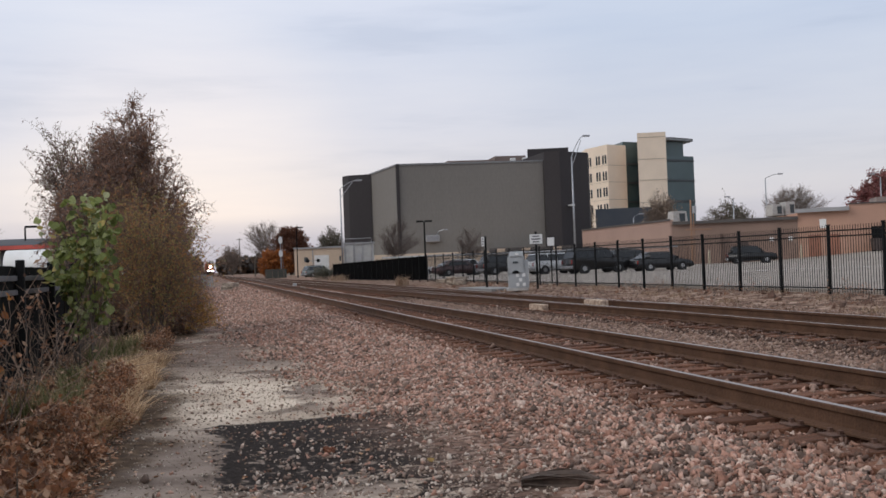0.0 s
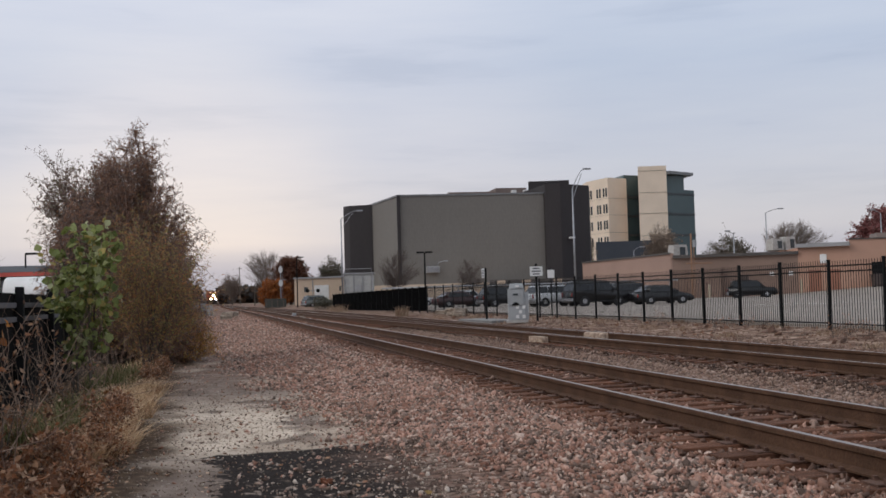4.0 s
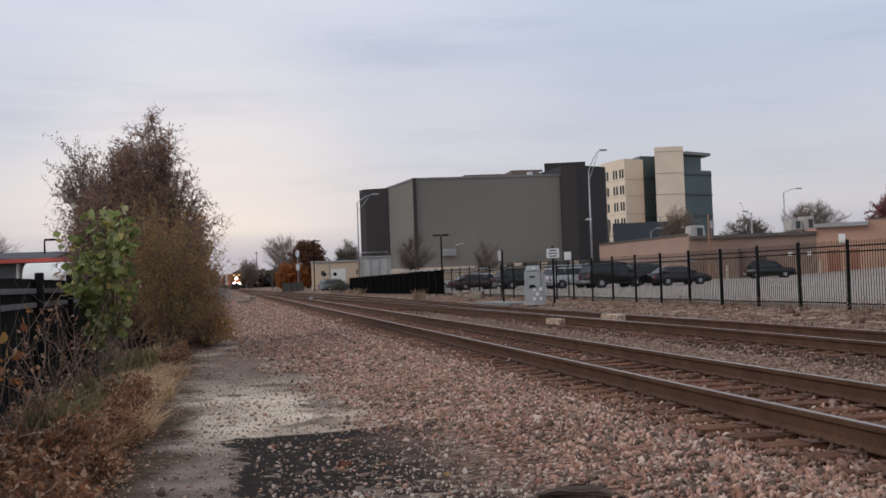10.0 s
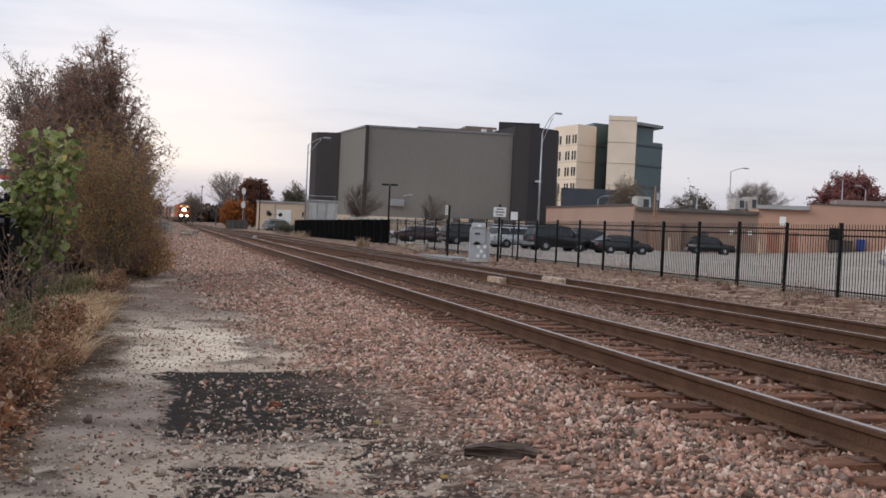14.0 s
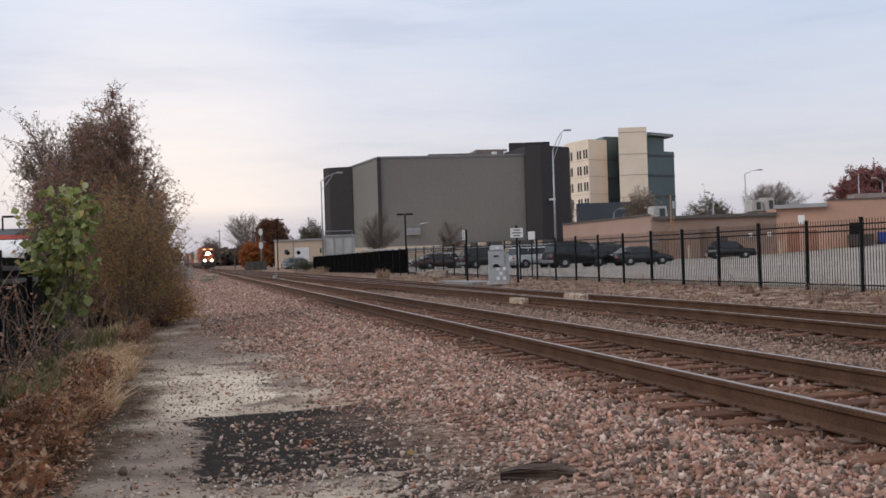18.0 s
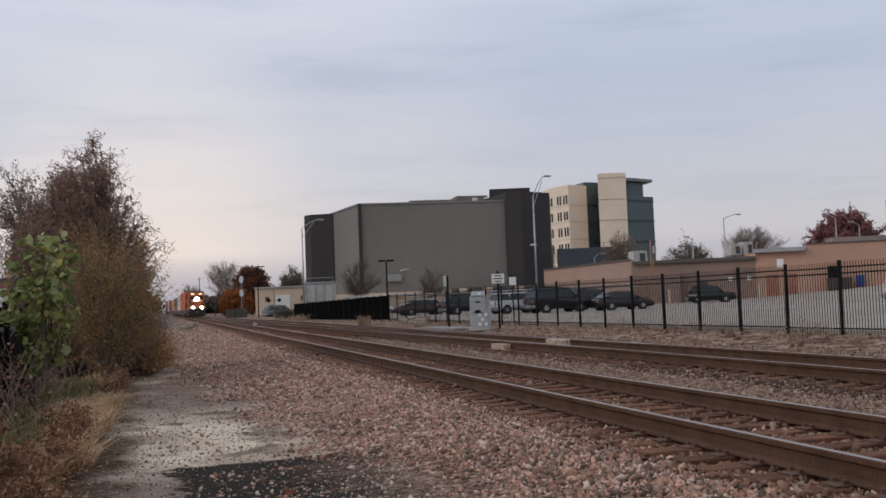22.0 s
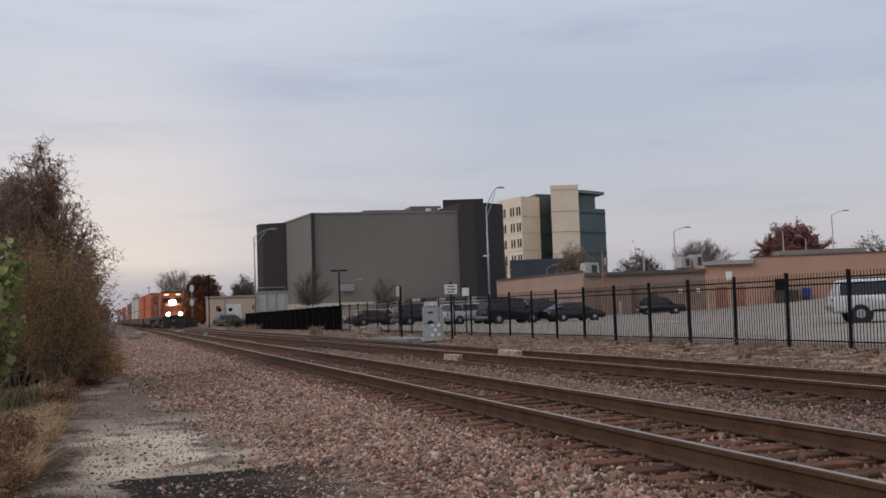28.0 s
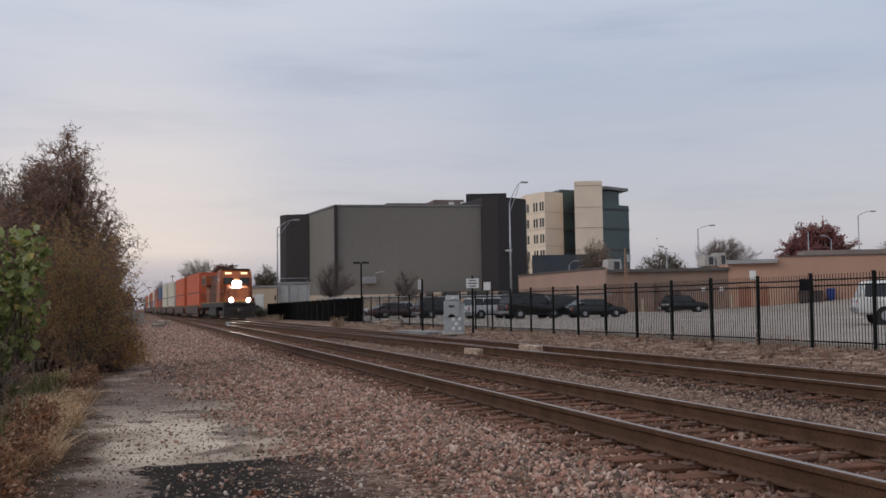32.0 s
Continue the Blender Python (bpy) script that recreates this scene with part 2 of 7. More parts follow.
    path = mixed(skin, mixed(dust, bare, mul.outputs[0]), tar)
    edge_l = t.nodes.new("ShaderNodeMapRange")
    edge_l.interpolation_type = "SMOOTHSTEP"
    edge_l.inputs[1].default_value, edge_l.inputs[2].default_value = -0.8, -0.15
    t.links.new(maths("ADD", x, maths("MULTIPLY", ramped(sep.outputs["Y"], 9.4, 6.5), 0.45)), edge_l.inputs[0])
    path = mixed(maths("MULTIPLY", ramped(sep.outputs["Y"], 15.0, 26.0), ramped(noise_at(1.9, 6, (1, 0.4, 1)), 0.66, 0.42)), path, stone)
    c = mixed(edge_l.outputs[0], litter, path)
    c = mixed(step(1.2, 2.4), c, stone)
    c = mixed(step(11.4, 13.2), c, verge)
    c = mixed(step(17, 24), c, far)
    t.links.new(c, p.inputs["Base Color"])
    bp = t.nodes.new("ShaderNodeBump")
    bp.inputs["Strength"].default_value, bp.inputs["Distance"].default_value = 0.6, 0.03
    t.links.new(noise_at(26, 6), bp.inputs["Height"])
    t.links.new(bp.outputs[0], p.inputs["Normal"])
    return m


M_GROUND = ground_mat()
M_STONE = islands("ballast_stone", [(0.27, 0.14, 0.10), (0.37, 0.205, 0.15), (0.18, 0.125, 0.10), (0.49, 0.30, 0.23), (0.33, 0.20, 0.15), (0.53, 0.39, 0.315), (0.11, 0.076, 0.06), (0.28, 0.20, 0.16)], 0.9, 0.3, 60)
M_STONE2 = islands("dusty_ballast_stone", [(0.23, 0.148, 0.11), (0.30, 0.205, 0.155), (0.14, 0.092, 0.07), (0.33, 0.23, 0.18), (0.26, 0.162, 0.12), (0.36, 0.265, 0.215), (0.11, 0.078, 0.063), (0.20, 0.138, 0.108)], 0.9, 0.3, 60)
M_PEBBLE = islands("path_grit", [(0.32, 0.25, 0.195), (0.21, 0.155, 0.12), (0.42, 0.36, 0.295), (0.15, 0.115, 0.09)], 0.95, 0.3, 80)
M_RAILSIDE = mat("rusty_rail", (0.066, 0.034, 0.0195), (0.098, 0.051, 0.030), 0.85, 3, 0.0, 0.4, 40, 0.2, spec=0.2)
M_RAILTOP = mat("worn_rail_head", (0.29, 0.24, 0.21), (0.20, 0.155, 0.13), 0.3, 2, 0.8, 0.1, 40, 0.1, stretch=(1, 0.1, 1))
M_TIE = mat("creosoted_tie", (0.075, 0.036, 0.023), (0.185, 0.085, 0.050), 0.9, 3, 0, 0.6, 30, 0.3, spread=0.3, spec=0.2, stretch=(1, 6, 6))
M_STEEL = mat("rusty_steel", (0.085, 0.043, 0.028), (0.13, 0.068, 0.045), 0.85, 8, 0.0, 0.4, 40, 0.2)
M_BLACK = mat("black_paint", (0.006, 0.006, 0.0065), (0.010, 0.010, 0.010), 0.6, 3, 0, 0.1, 40, 0.1, spec=0.12)
M_SCREEN = mat("black_screen", (0.004, 0.004, 0.0042), (0.008, 0.0075, 0.0075), 0.95, 2, 0, 0.2, 60, 0.15, spec=0.03)
M_ASPHALT = mat("lot_asphalt", (0.245, 0.21, 0.18), (0.315, 0.274, 0.238), 0.95, 0.22, 0, 0.3, 30, 0.12, spec=0.15)
M_PATCH = mat("asphalt_crumbs", (0.018, 0.017, 0.017), (0.034, 0.031, 0.03), 0.95, 6, 0, 0.8, 40, 0.35)
M_CONC = mat("pale_concrete", (0.42, 0.40, 0.37), (0.33, 0.31, 0.285), 0.9, 3, 0, 0.4, 40, 0.15)
M_TIMBER = mat("pale_timber", (0.56, 0.43, 0.32), (0.20, 0.13, 0.09), 0.9, 11, 0, 0.4, 40, 0.2)
M_BOXGREY = mat("grey_enamel", (0.36, 0.37, 0.37), (0.30, 0.31, 0.31), 0.5, 2, 0, 0.1, 30, 0.08)


# ---- builders ----
def mesh_of(name, verts, faces, material, smooth=False):
    me = bpy.data.meshes.new(name)
    me.from_pydata([tuple(v) for v in verts], [], [tuple(f) for f in faces])
    for mm in (material if isinstance(material, (list, tuple)) else [material]):
        me.materials.append(mm)
    if smooth:
        me.polygons.foreach_set("use_smooth", [True] * len(me.polygons))
    me.update()
    return me


def big_mesh(name, verts, tris, material):
    """Many triangles from arrays."""
    verts, tris = np.asarray(verts, np.float32), np.asarray(tris, np.int32)
    me = bpy.data.meshes.new(name)
    me.vertices.add(len(verts))
    me.vertices.foreach_set("co", verts.ravel())
    me.loops.add(tris.size)
    me.loops.foreach_set("vertex_index", tris.ravel())
    me.polygons.add(len(tris))
    me.polygons.foreach_set("loop_start", np.arange(len(tris)) * 3)
    me.update(calc_edges=True)
    me.validate()
    me.materials.append(material)
    return me


def part(name, bm, material, parent, label="", smooth=False):
    """One bmesh (or mesh) as one object under a thing or part."""
    if isinstance(bm, bpy.types.Mesh):
        me = bm
    else:
        me = bpy.data.meshes.new(name)
        bmesh.ops.recalc_face_normals(bm, faces=bm.faces)
        bm.to_mesh(me)
        bm.free()
        for mm in (material if isinstance(material, (list, tuple)) else [material]):
            me.materials.append(mm)
        if smooth:
            me.polygons.foreach_set("use_smooth", [True] * len(me.polygons))
    ob = new(name, me)
    if parent is not None:
        ob.parent = parent
    if label:
        ob["label"] = label
    return ob


def thing(name, m, label, category, group="", kind=""):
    ob = new(name)
    ob.empty_display_size = 0.2
    ob.matrix_world = m
    return tagged(ob, label, category, group, kind)


def box(x0, x1, y0, y1, z0, z1, bevel=0.0, bm=None, taper=(0, 0)):
    """A box, its top drawn in by taper, its edges bevelled."""
    own = bm is None
    bm = bm or bmesh.new()
    tx, ty = taper
    vs = [bm.verts.new(v) for v in ((x0, y0, z0), (x1, y0, z0), (x1, y1, z0), (x0, y1, z0),
                                    (x0 + tx, y0 + ty, z1), (x1 - tx, y0 + ty, z1), (x1 - tx, y1 - ty, z1), (x0 + tx, y1 - ty, z1))]
    fs = [bm.faces.new([vs[i] for i in f]) for f in ((3, 2, 1, 0), (4, 5, 6, 7), (0, 1, 5, 4), (1, 2, 6, 5), (2, 3, 7, 6), (3, 0, 4, 7))]
    if bevel:
        es = {e for f in fs for e in f.edges}
        bmesh.ops.bevel(bm, geom=list(es), offset=bevel, segments=2, affect="EDGES", profile=0.6)
    return bm


def prism(pts, x0, x1, bevel=0.0, bm=None, taper=0.0):
    """A side outline of (y, z) points drawn across x; taper draws the higher points in at both sides."""
    bm = bm or bmesh.new()
    zs = [z for _, z in pts]
    lo, hi = min(zs), max(zs)
    k = [taper * (z - lo) / (hi - lo) for z in zs]
    a = [bm.verts.new((x0 + d, y, z)) for (y, z), d in zip(pts, k)]
    b = [bm.verts.new((x1 - d, y, z)) for (y, z), d in zip(pts, k)]
    n = len(pts)
    fs = [bm.faces.new(a), bm.faces.new(b[::-1])]
    fs += [bm.faces.new((a[i], b[i], b[(i + 1) % n], a[(i + 1) % n])) for i in range(n)]
    bmesh.ops.recalc_face_normals(bm, faces=fs)
    if bevel:
        bmesh.ops.bevel(bm, geom=list({e for f in fs for e in f.edges}), offset=bevel, segments=2, affect="EDGES")
    return bm


def rod(p0, p1, r0, r1=None, sides=8, bm=None):
    bm = bm or bmesh.new()
    r1 = r0 if r1 is None else r1
    p0, p1 = Vector(p0), Vector(p1)
    d = (p1 - p0).normalized()
    u = d.orthogonal().normalized()
    v = d.cross(u)
    ra, rb = [], []
    for i in range(sides):
        c, s = math.cos(2 * math.pi * i / sides), math.sin(2 * math.pi * i / sides)
        ra.append(bm.verts.new(p0 + (u * c + v * s) * r0))
        rb.append(bm.verts.new(p1 + (u * c + v * s) * r1))
    for i in range(sides):
        j = (i + 1) % sides
        bm.faces.new((ra[i], ra[j], rb[j], rb[i]))
    bm.faces.new(ra[::-1])
    bm.faces.new(rb)
    return bm


def path_rod(points, r, sides=8):
    """One bent tube through the points."""
    bm = bmesh.new()
    pts = [Vector(p) for p in points]
    rings = []
    u = (pts[1] - pts[0]).orthogonal().normalized()
    for i, p in enumerate(pts):
        d = (pts[min(i + 1, len(pts) - 1)] - pts[max(i - 1, 0)]).normalized()
        u = (u - d * u.dot(d)).normalized()
        w = d.cross(u)
        rings.append([bm.verts.new(p + (u * math.cos(2 * math.pi * k / sides) + w * math.sin(2 * math.pi * k / sides)) * r) for k in range(sides)])
    for a, b in zip(rings, rings[1:]):
        for k in range(sides):
            j = (k + 1) % sides
            bm.faces.new((a[k], a[j], b[j], b[k]))
    bm.faces.new(rings[0][::-1])
    bm.faces.new(rings[-1])
    return bm


def tubes(segs, sides=4):
    """Arrays for many thin tapered tubes: rows of p0, p1, r0, r1."""
    segs = np.asarray(segs, np.float64)
    p0, p1, r0, r1 = segs[:, 0:3], segs[:, 3:6], segs[:, 6], segs[:, 7]
    d = p1 - p0
    d /= np.linalg.norm(d, axis=1, keepdims=True) + 1e-9
    ref = np.where(np.abs(d[:, 2:3]) < 0.9, [[0, 0, 1.0]], [[1.0, 0, 0]])
    u = np.cross(d, ref)
    u /= np.linalg.norm(u, axis=1, keepdims=True)
    v = np.cross(d, u)
    vs, fs = [], []
    n = len(segs)
    for i in range(sides):
        c, s = math.cos(2 * math.pi * i / sides), math.sin(2 * math.pi * i / sides)
        vs.append(p0 + (u * c + v * s) * r0[:, None])
        vs.append(p1 + (u * c + v * s) * r1[:, None])
    verts = np.stack(vs, 1).reshape(-1, 3)
    base = np.arange(n)[:, None] * sides * 2
    for i in range(sides):
        j = (i + 1) % sides
        fs.append(base + [2 * i, 2 * j, 2 * j + 1])
        fs.append(base + [2 * i, 2 * j + 1, 2 * i + 1])
    return verts, np.stack(fs, 1).reshape(-1, 3)


def chain_tube(p, r, sides=6):
    """Arrays for one bent, tapering tube through the points p with radii r."""
    p, r = np.asarray(p, float), np.asarray(r, float)
    d = np.gradient(p, axis=0)
    d /= np.linalg.norm(d, axis=1, keepdims=True) + 1e-9
    u = np.cross(d, [0.31, 0.94, 0.12])
    u /= np.linalg.norm(u, axis=1, keepdims=True) + 1e-9
    w = np.cross(d, u)
    a = np.linspace(0, 2 * np.pi, sides, endpoint=False)
    v = p[:, None] + (u[:, None] * np.cos(a)[None, :, None] + w[:, None] * np.sin(a)[None, :, None]) * r[:, None, None]
    f = []
    for i in range(len(p) - 1):
        for k in range(sides):
            j = (k + 1) % sides
            q = (i * sides + k, i * sides + j, (i + 1) * sides + j, (i + 1) * sides + k)
            f += [(q[0], q[1], q[2]), (q[0], q[2], q[3])]
    return v.reshape(-1, 3), f


def leaf_arrays(pts, size, rng, droop=0.3, narrow=0.5):
    """Small folded leaves at points: four triangles each."""
    pts = np.asarray(pts)
    n = len(pts)
    d = rng.normal(size=(n, 3))
    d[:, 2] -= droop
    d /= np.linalg.norm(d, axis=1, keepdims=True)
    u = np.cross(d, rng.normal(size=(n, 3)))
    u /= np.linalg.norm(u, axis=1, keepdims=True)
    w = np.cross(d, u)
    s = size * rng.uniform(0.6, 1.4, (n, 1))
    v = np.stack([pts, pts + d * s * 0.45 + u * s * narrow * 0.5 + w * s * 0.1, pts + d * s, pts + d * s * 0.45 - u * s * narrow * 0.5 + w * s * 0.1, pts + d * s * 0.5], 1)
    base = np.arange(n)[:, None] * 5
    f = np.concatenate([base + [0, 1, 4], base + [1, 2, 4], base + [0, 4, 3], base + [4, 2, 3]], 0)
    return v.reshape(-1, 3), f


def broad_leaves(pts, size, rng):
    """Rounded broad leaves, folded along the rib."""
    pts = np.asarray(pts)
    n = len(pts)
    d = rng.normal(size=(n, 3))
    d[:, 2] -= 0.5
    d /= np.linalg.norm(d, axis=1, keepdims=True)
    u = np.cross(d, rng.normal(size=(n, 3)))
    u /= np.linalg.norm(u, axis=1, keepdims=True)
    w = np.cross(d, u)
    s = size * rng.uniform(0.5, 1.3, (n, 1))
    v = np.stack([pts, pts + (d * 0.16 + u * 0.34 + w * 0.08) * s, pts + (d * 0.5 + u * 0.42 + w * 0.1) * s, pts + (d * 0.82 + u * 0.2 + w * 0.05) * s, pts + d * s,
                  pts + (d * 0.82 - u * 0.2 + w * 0.05) * s, pts + (d * 0.5 - u * 0.42 + w * 0.1) * s, pts + (d * 0.16 - u * 0.34 + w * 0.08) * s], 1)
    base = np.arange(n)[:, None] * 8
    f = np.concatenate([base + q for q in ([0, 1, 2], [0, 2, 4], [2, 3, 4], [0, 4, 6], [4, 5, 6], [0, 6, 7])], 0)
    return v.reshape(-1, 3), f


def grow(rng, p, d, length, r, depth, out, tips, split=3, spread=0.6, lift=0.25, shrink=0.72, steps=3):
    """Limbs that fork; rows for tubes() go to out, twig points to tips."""
    p, d = np.array(p, float), np.array(d, float)
    seg = length / steps
    for k in range(steps):
        d = d + rng.normal(size=3) * 0.13 + [0, 0, lift * 0.3]
        d /= np.linalg.norm(d)
        q = p + d * seg
        ra, rb = r * (1 - 0.35 * k / steps), r * (1 - 0.35 * (k + 1) / steps)
        out.append([*p, *q, ra, rb])
        if depth <= 1:
            tips.append(q)
            tips.append((p + q) / 2)
        p = q
        if depth > 0 and k < steps - 1 and rng.random() < 0.75:
            e = d + rng.normal(size=3) * spread
            e[2] += lift
            grow(rng, p, e / np.linalg.norm(e), length * shrink * 0.75, r * 0.5, depth - 1, out, tips, split, spread, lift, shrink, steps)
    if depth > 0:
        for _ in range(split):
            e = d + rng.normal(size=3) * spread
            e[2] += lift
            grow(rng, p, e / np.linalg.norm(e), length * shrink, r * 0.58, depth - 1, out, tips, split, spread, lift, shrink, steps)


M_BARK = mat("bark", (0.075, 0.058, 0.045), (0.12, 0.095, 0.075), 0.95, 6, 0, 0.5, 30, 0.2)
M_TWIG = mat("grey_twigs", (0.13, 0.105, 0.09), (0.09, 0.07, 0.06), 0.95, 5)


def tree(name, at, height, seed, leaf_mat, leaves, leaf_size, label, stems=1, depth=4, spread=0.55, lift=0.25, r=None, scatter=0.25, lean=(0, 0), squash=1.0, bark=None, thin=0.002, twig=None, broad=False):
    rng = np.random.default_rng(seed)
    segs, tips, whose = [], [], []
    r = r or height * 0.022
    for s in range(stems):
        off = rng.normal(size=2) * 0.12 * stems ** 0.5 if stems > 1 else np.zeros(2)
        d0 = np.array([lean[0] + off[0] * 0.9, lean[1] + off[1] * 0.9, 1.0])
        k0 = len(segs)
        grow(rng, (off[0], off[1], -0.05), d0 / np.linalg.norm(d0), height * 0.33, r, depth, segs, tips, 3, spread, lift)
        whose += [s] * (len(segs) - k0)
    segs, whose = np.array(segs), np.array(whose)
    top = max(segs[:, 5].max(), 0.1)
    k = height / top
    segs[:, :6] *= k
    segs[:, [0, 1, 3, 4]] *= squash
    tips = np.array(tips) * k * [squash, squash, 1]
    root = thing(name, pose(*at), label, "tree" if height > 3.4 else "shrub")
    thick = segs[:, 6] > r * 0.35
    for s in range(stems):
        mine = segs[thick & (whose == s)]
        v, f = tubes(mine, 6)
        o = part("trunk" if stems == 1 else "stem", big_mesh("trunk", v, f, bark or M_BARK), None, root)
        if stems > 1:
            o["kind"] = "stuff"
    fine = segs[~thick]
    fine[:, 6:8] = np.maximum(fine[:, 6:8], thin)
    v, f = tubes(fine, 3)
    part("branchwork", big_mesh("branchwork", v, f, twig or M_TWIG), None, root)
    if leaves:
        pick = tips[rng.integers(0, len(tips), leaves)] + rng.normal(size=(leaves, 3)) * scatter
        pick = pick[pick[:, 2] > 0.1]
        v, f = broad_leaves(pick, leaf_size, rng) if broad else leaf_arrays(pick, leaf_size, rng)
        part("crown", big_mesh("crown", v, f, leaf_mat), None, root)
    return root


# ---- ground and railway ----
def bend(y):
    """The line's swing to the left far off."""
    return -0.0165 * max(0.0, y - 310.0)


def x_near(y):
    u = min(1.0, max(0.0, (y - 180.0) / 90.0))
    return 5.215 + bend(y) + 0.45 * u * u * (3 - 2 * u)


def x_far(y):
    """The second track: straight past the eye, then over to the first one down the line."""
    if y > 320:
        return x_near(y)
    at = np.linspace(-9, 9, 7) + max(0.0, y)
    return float(np.mean(np.interp(at, [-60, 0, 60, 85, 97.5, 107.5, 117.5, 127.5, 140, 157, 187.5, 220, 250, 285, 310, 345],
                                   [10.2, 9.976, 9.736, 9.63, 9.66, 9.24, 8.76, 8.38, 7.93, 7.42, 6.74, 6.2, 5.86, 5.69, 5.665, 5.09])))


PX = [-3000, -60, -3.2, -1.2, 0.4, 1.5, 2.4, 3.4, 3.95, 4.15, 6.4, 7.2, 7.9, 8.6, 11.3, 12.3, 13.2, 15.2, 16.6, 17.4, 60, 3000]
PZ = [-0.2, -0.25, -0.36, -0.40, -0.44, -0.43, -0.36, -0.265, -0.24, -0.262, -0.262, -0.26, -0.32, -0.245, -0.24, -0.27, -0.20, -0.11, -0.10, -0.16, -0.2, -0.2]


def ground_z(x, y):
    return float(np.interp(x - bend(y), PX, PZ))


def lumpy_z(x, y):
    near = max(0.0, 1 - abs(y - 15) / 90) * (1 if x < 18 else 0)
    return ground_z(x, y) + near * (0.022 * noise.noise((x * 1.1, y * 0.8, 0)) + 0.012 * noise.noise((x * 4, y * 4, 3)))


def ground():
    xs = np.unique(np.concatenate([[-3000, -800, -200, -60, -25, -12, -7, -5], np.arange(-4, 18.01, 0.16), [20, 24, 30, 60, 200, 800, 3000]]))
    ys = np.unique(np.concatenate([[-3000, -600, -120, -30, -10, 0], np.arange(2, 34, 0.2), np.arange(34, 70, 1.0), np.arange(70, 160, 5.0),
                                   np.arange(160, 720, 20.0), [900, 1400, 2200, 3500]]))
    v = [(x, y, lumpy_z(x, y)) for y in ys for x in xs]
    nx = len(xs)
    f = [(j * nx + i, j * nx + i + 1, (j + 1) * nx + i + 1, (j + 1) * nx + i) for j in range(len(ys) - 1) for i in range(nx - 1)]
    ob = new("ground", mesh_of("ground", v, f, M_GROUND, True))
    tagged(ob, "uneven ground with leaf litter, pale trodden path and reddish ballast bed", "ground", kind="structure")


ground()

STONE_V = np.array([(-1, -1, -0.7), (1, -0.8, -0.8), (0.9, 1, -0.6), (-0.8, 0.9, -0.8), (-0.7, -0.8, 0.7), (0.8, -0.9, 0.6), (0.7, 0.7, 0.9), (-0.9, 0.8, 0.6)]) * 0.6
STONE_F = np.array([(0, 2, 1), (0, 3, 2), (4, 5, 6), (4, 6, 7), (0, 1, 5), (0, 5, 4), (1, 2, 6), (1, 6, 5), (2, 3, 7), (2, 7, 6), (3, 0, 4), (3, 4, 7)])


def stones(name, xy, size, material, label, rng, sink=0.2, flat=0.6):
    xy = np.asarray(xy)
    n = len(xy)
    z = np.array([lumpy_z(x, y) for x, y in xy])
    s = size * np.exp(rng.normal(0, 0.33, n))
    v = STONE_V[None] * (1 + rng.normal(0, 0.30, (n, 8, 3))) * np.stack([s * 1.15, s * rng.uniform(0.5, 1, n), s * flat], 1)[:, None, :]
    q = rng.normal(size=(n, 4))
    q /= np.linalg.norm(q, axis=1, keepdims=True)
    w, x, y, c = q.T
    rot = np.stack([1 - 2 * (y * y + c * c), 2 * (x * y - c * w), 2 * (x * c + y * w), 2 * (x * y + c * w), 1 - 2 * (x * x + c * c), 2 * (y * c - x * w),
                    2 * (x * c - y * w), 2 * (y * c + x * w), 1 - 2 * (x * x + y * y)], 1).reshape(n, 3, 3)
    v = np.einsum("nij,nkj->nki", rot, v)
    v += np.stack([xy[:, 0], xy[:, 1], z + s * sink], 1)[:, None, :]
    f = (STONE_F[None] + np.arange(n)[:, None, None] * 8).reshape(-1, 3)
    ob = new(name, big_mesh(name, v.reshape(-1, 3), f, material))
    return tagged(ob, label, "gravel", kind="stuff")


RNG = np.random.default_rng(7)
M_CHIP = islands("pale_chips", [(0.42, 0.33, 0.27), (0.30, 0.22, 0.175), (0.52, 0.43, 0.36), (0.20, 0.14, 0.11)], 0.95, 0.3, 60)


def bed_points(n, y0, y1, x0, x1, power=1.0):
    u = RNG.random(n) ** power
    return np.stack([RNG.uniform(x0, x1, n), y0 + (y1 - y0) * u], 1)


def keep_bed(p):
    """The shoulder's ragged foot, thinning out over the path."""
    edge = np.interp(p[:, 1], [0, 6, 8, 10.5, 16, 24, 34, 60], [2.7, 3.0, 2.85, 2.25, 1.7, 0.95, 0.5, 0.4]) + 0.5 * np.array([noise.noise((y * 0.5, 7.0, 0)) for y in p[:, 1]])
    return p[RNG.random(len(p)) < np.clip((p[:, 0] - edge + 0.85) / 1.45, 0.0, 1) ** 1.4]


stones("ballast", keep_bed(bed_points(86000, 4.2, 18, 0.7, 6.3, 1.3)), 0.0262, M_STONE, "angular pinkish grey railway ballast stones on the bed", RNG)
stones("ballast", keep_bed(bed_points(48000, 18, 55, 0.3, 6.3, 1.5)), 0.031, M_STONE, "angular pinkish grey railway ballast stones on the bed", RNG)
stones("ballast", keep_bed(bed_points(26000, 55, 110, 0.2, 8.2, 1.3)), 0.042, M_STONE, "angular pinkish grey railway ballast stones on the bed", RNG)
stones("ballast", bed_points(60000, 8, 52, 6.5, 13.2, 1.3), 0.027, M_STONE2, "dusty tan grey railway ballast stones on the bed", RNG)


def between_ties(p):
    """Stones that fill the cribs between the ties and lap over their ends."""
    ph = ((p[:, 1] - 3.0) / 0.495 + 0.5) % 1.0 - 0.5
    crib = np.abs(ph) * 0.495 > 0.13
    end = p[:, 0] < 4.25
    return p[crib | (end & (RNG.random(len(p)) < 0.4)) | (RNG.random(len(p)) < 0.03)]


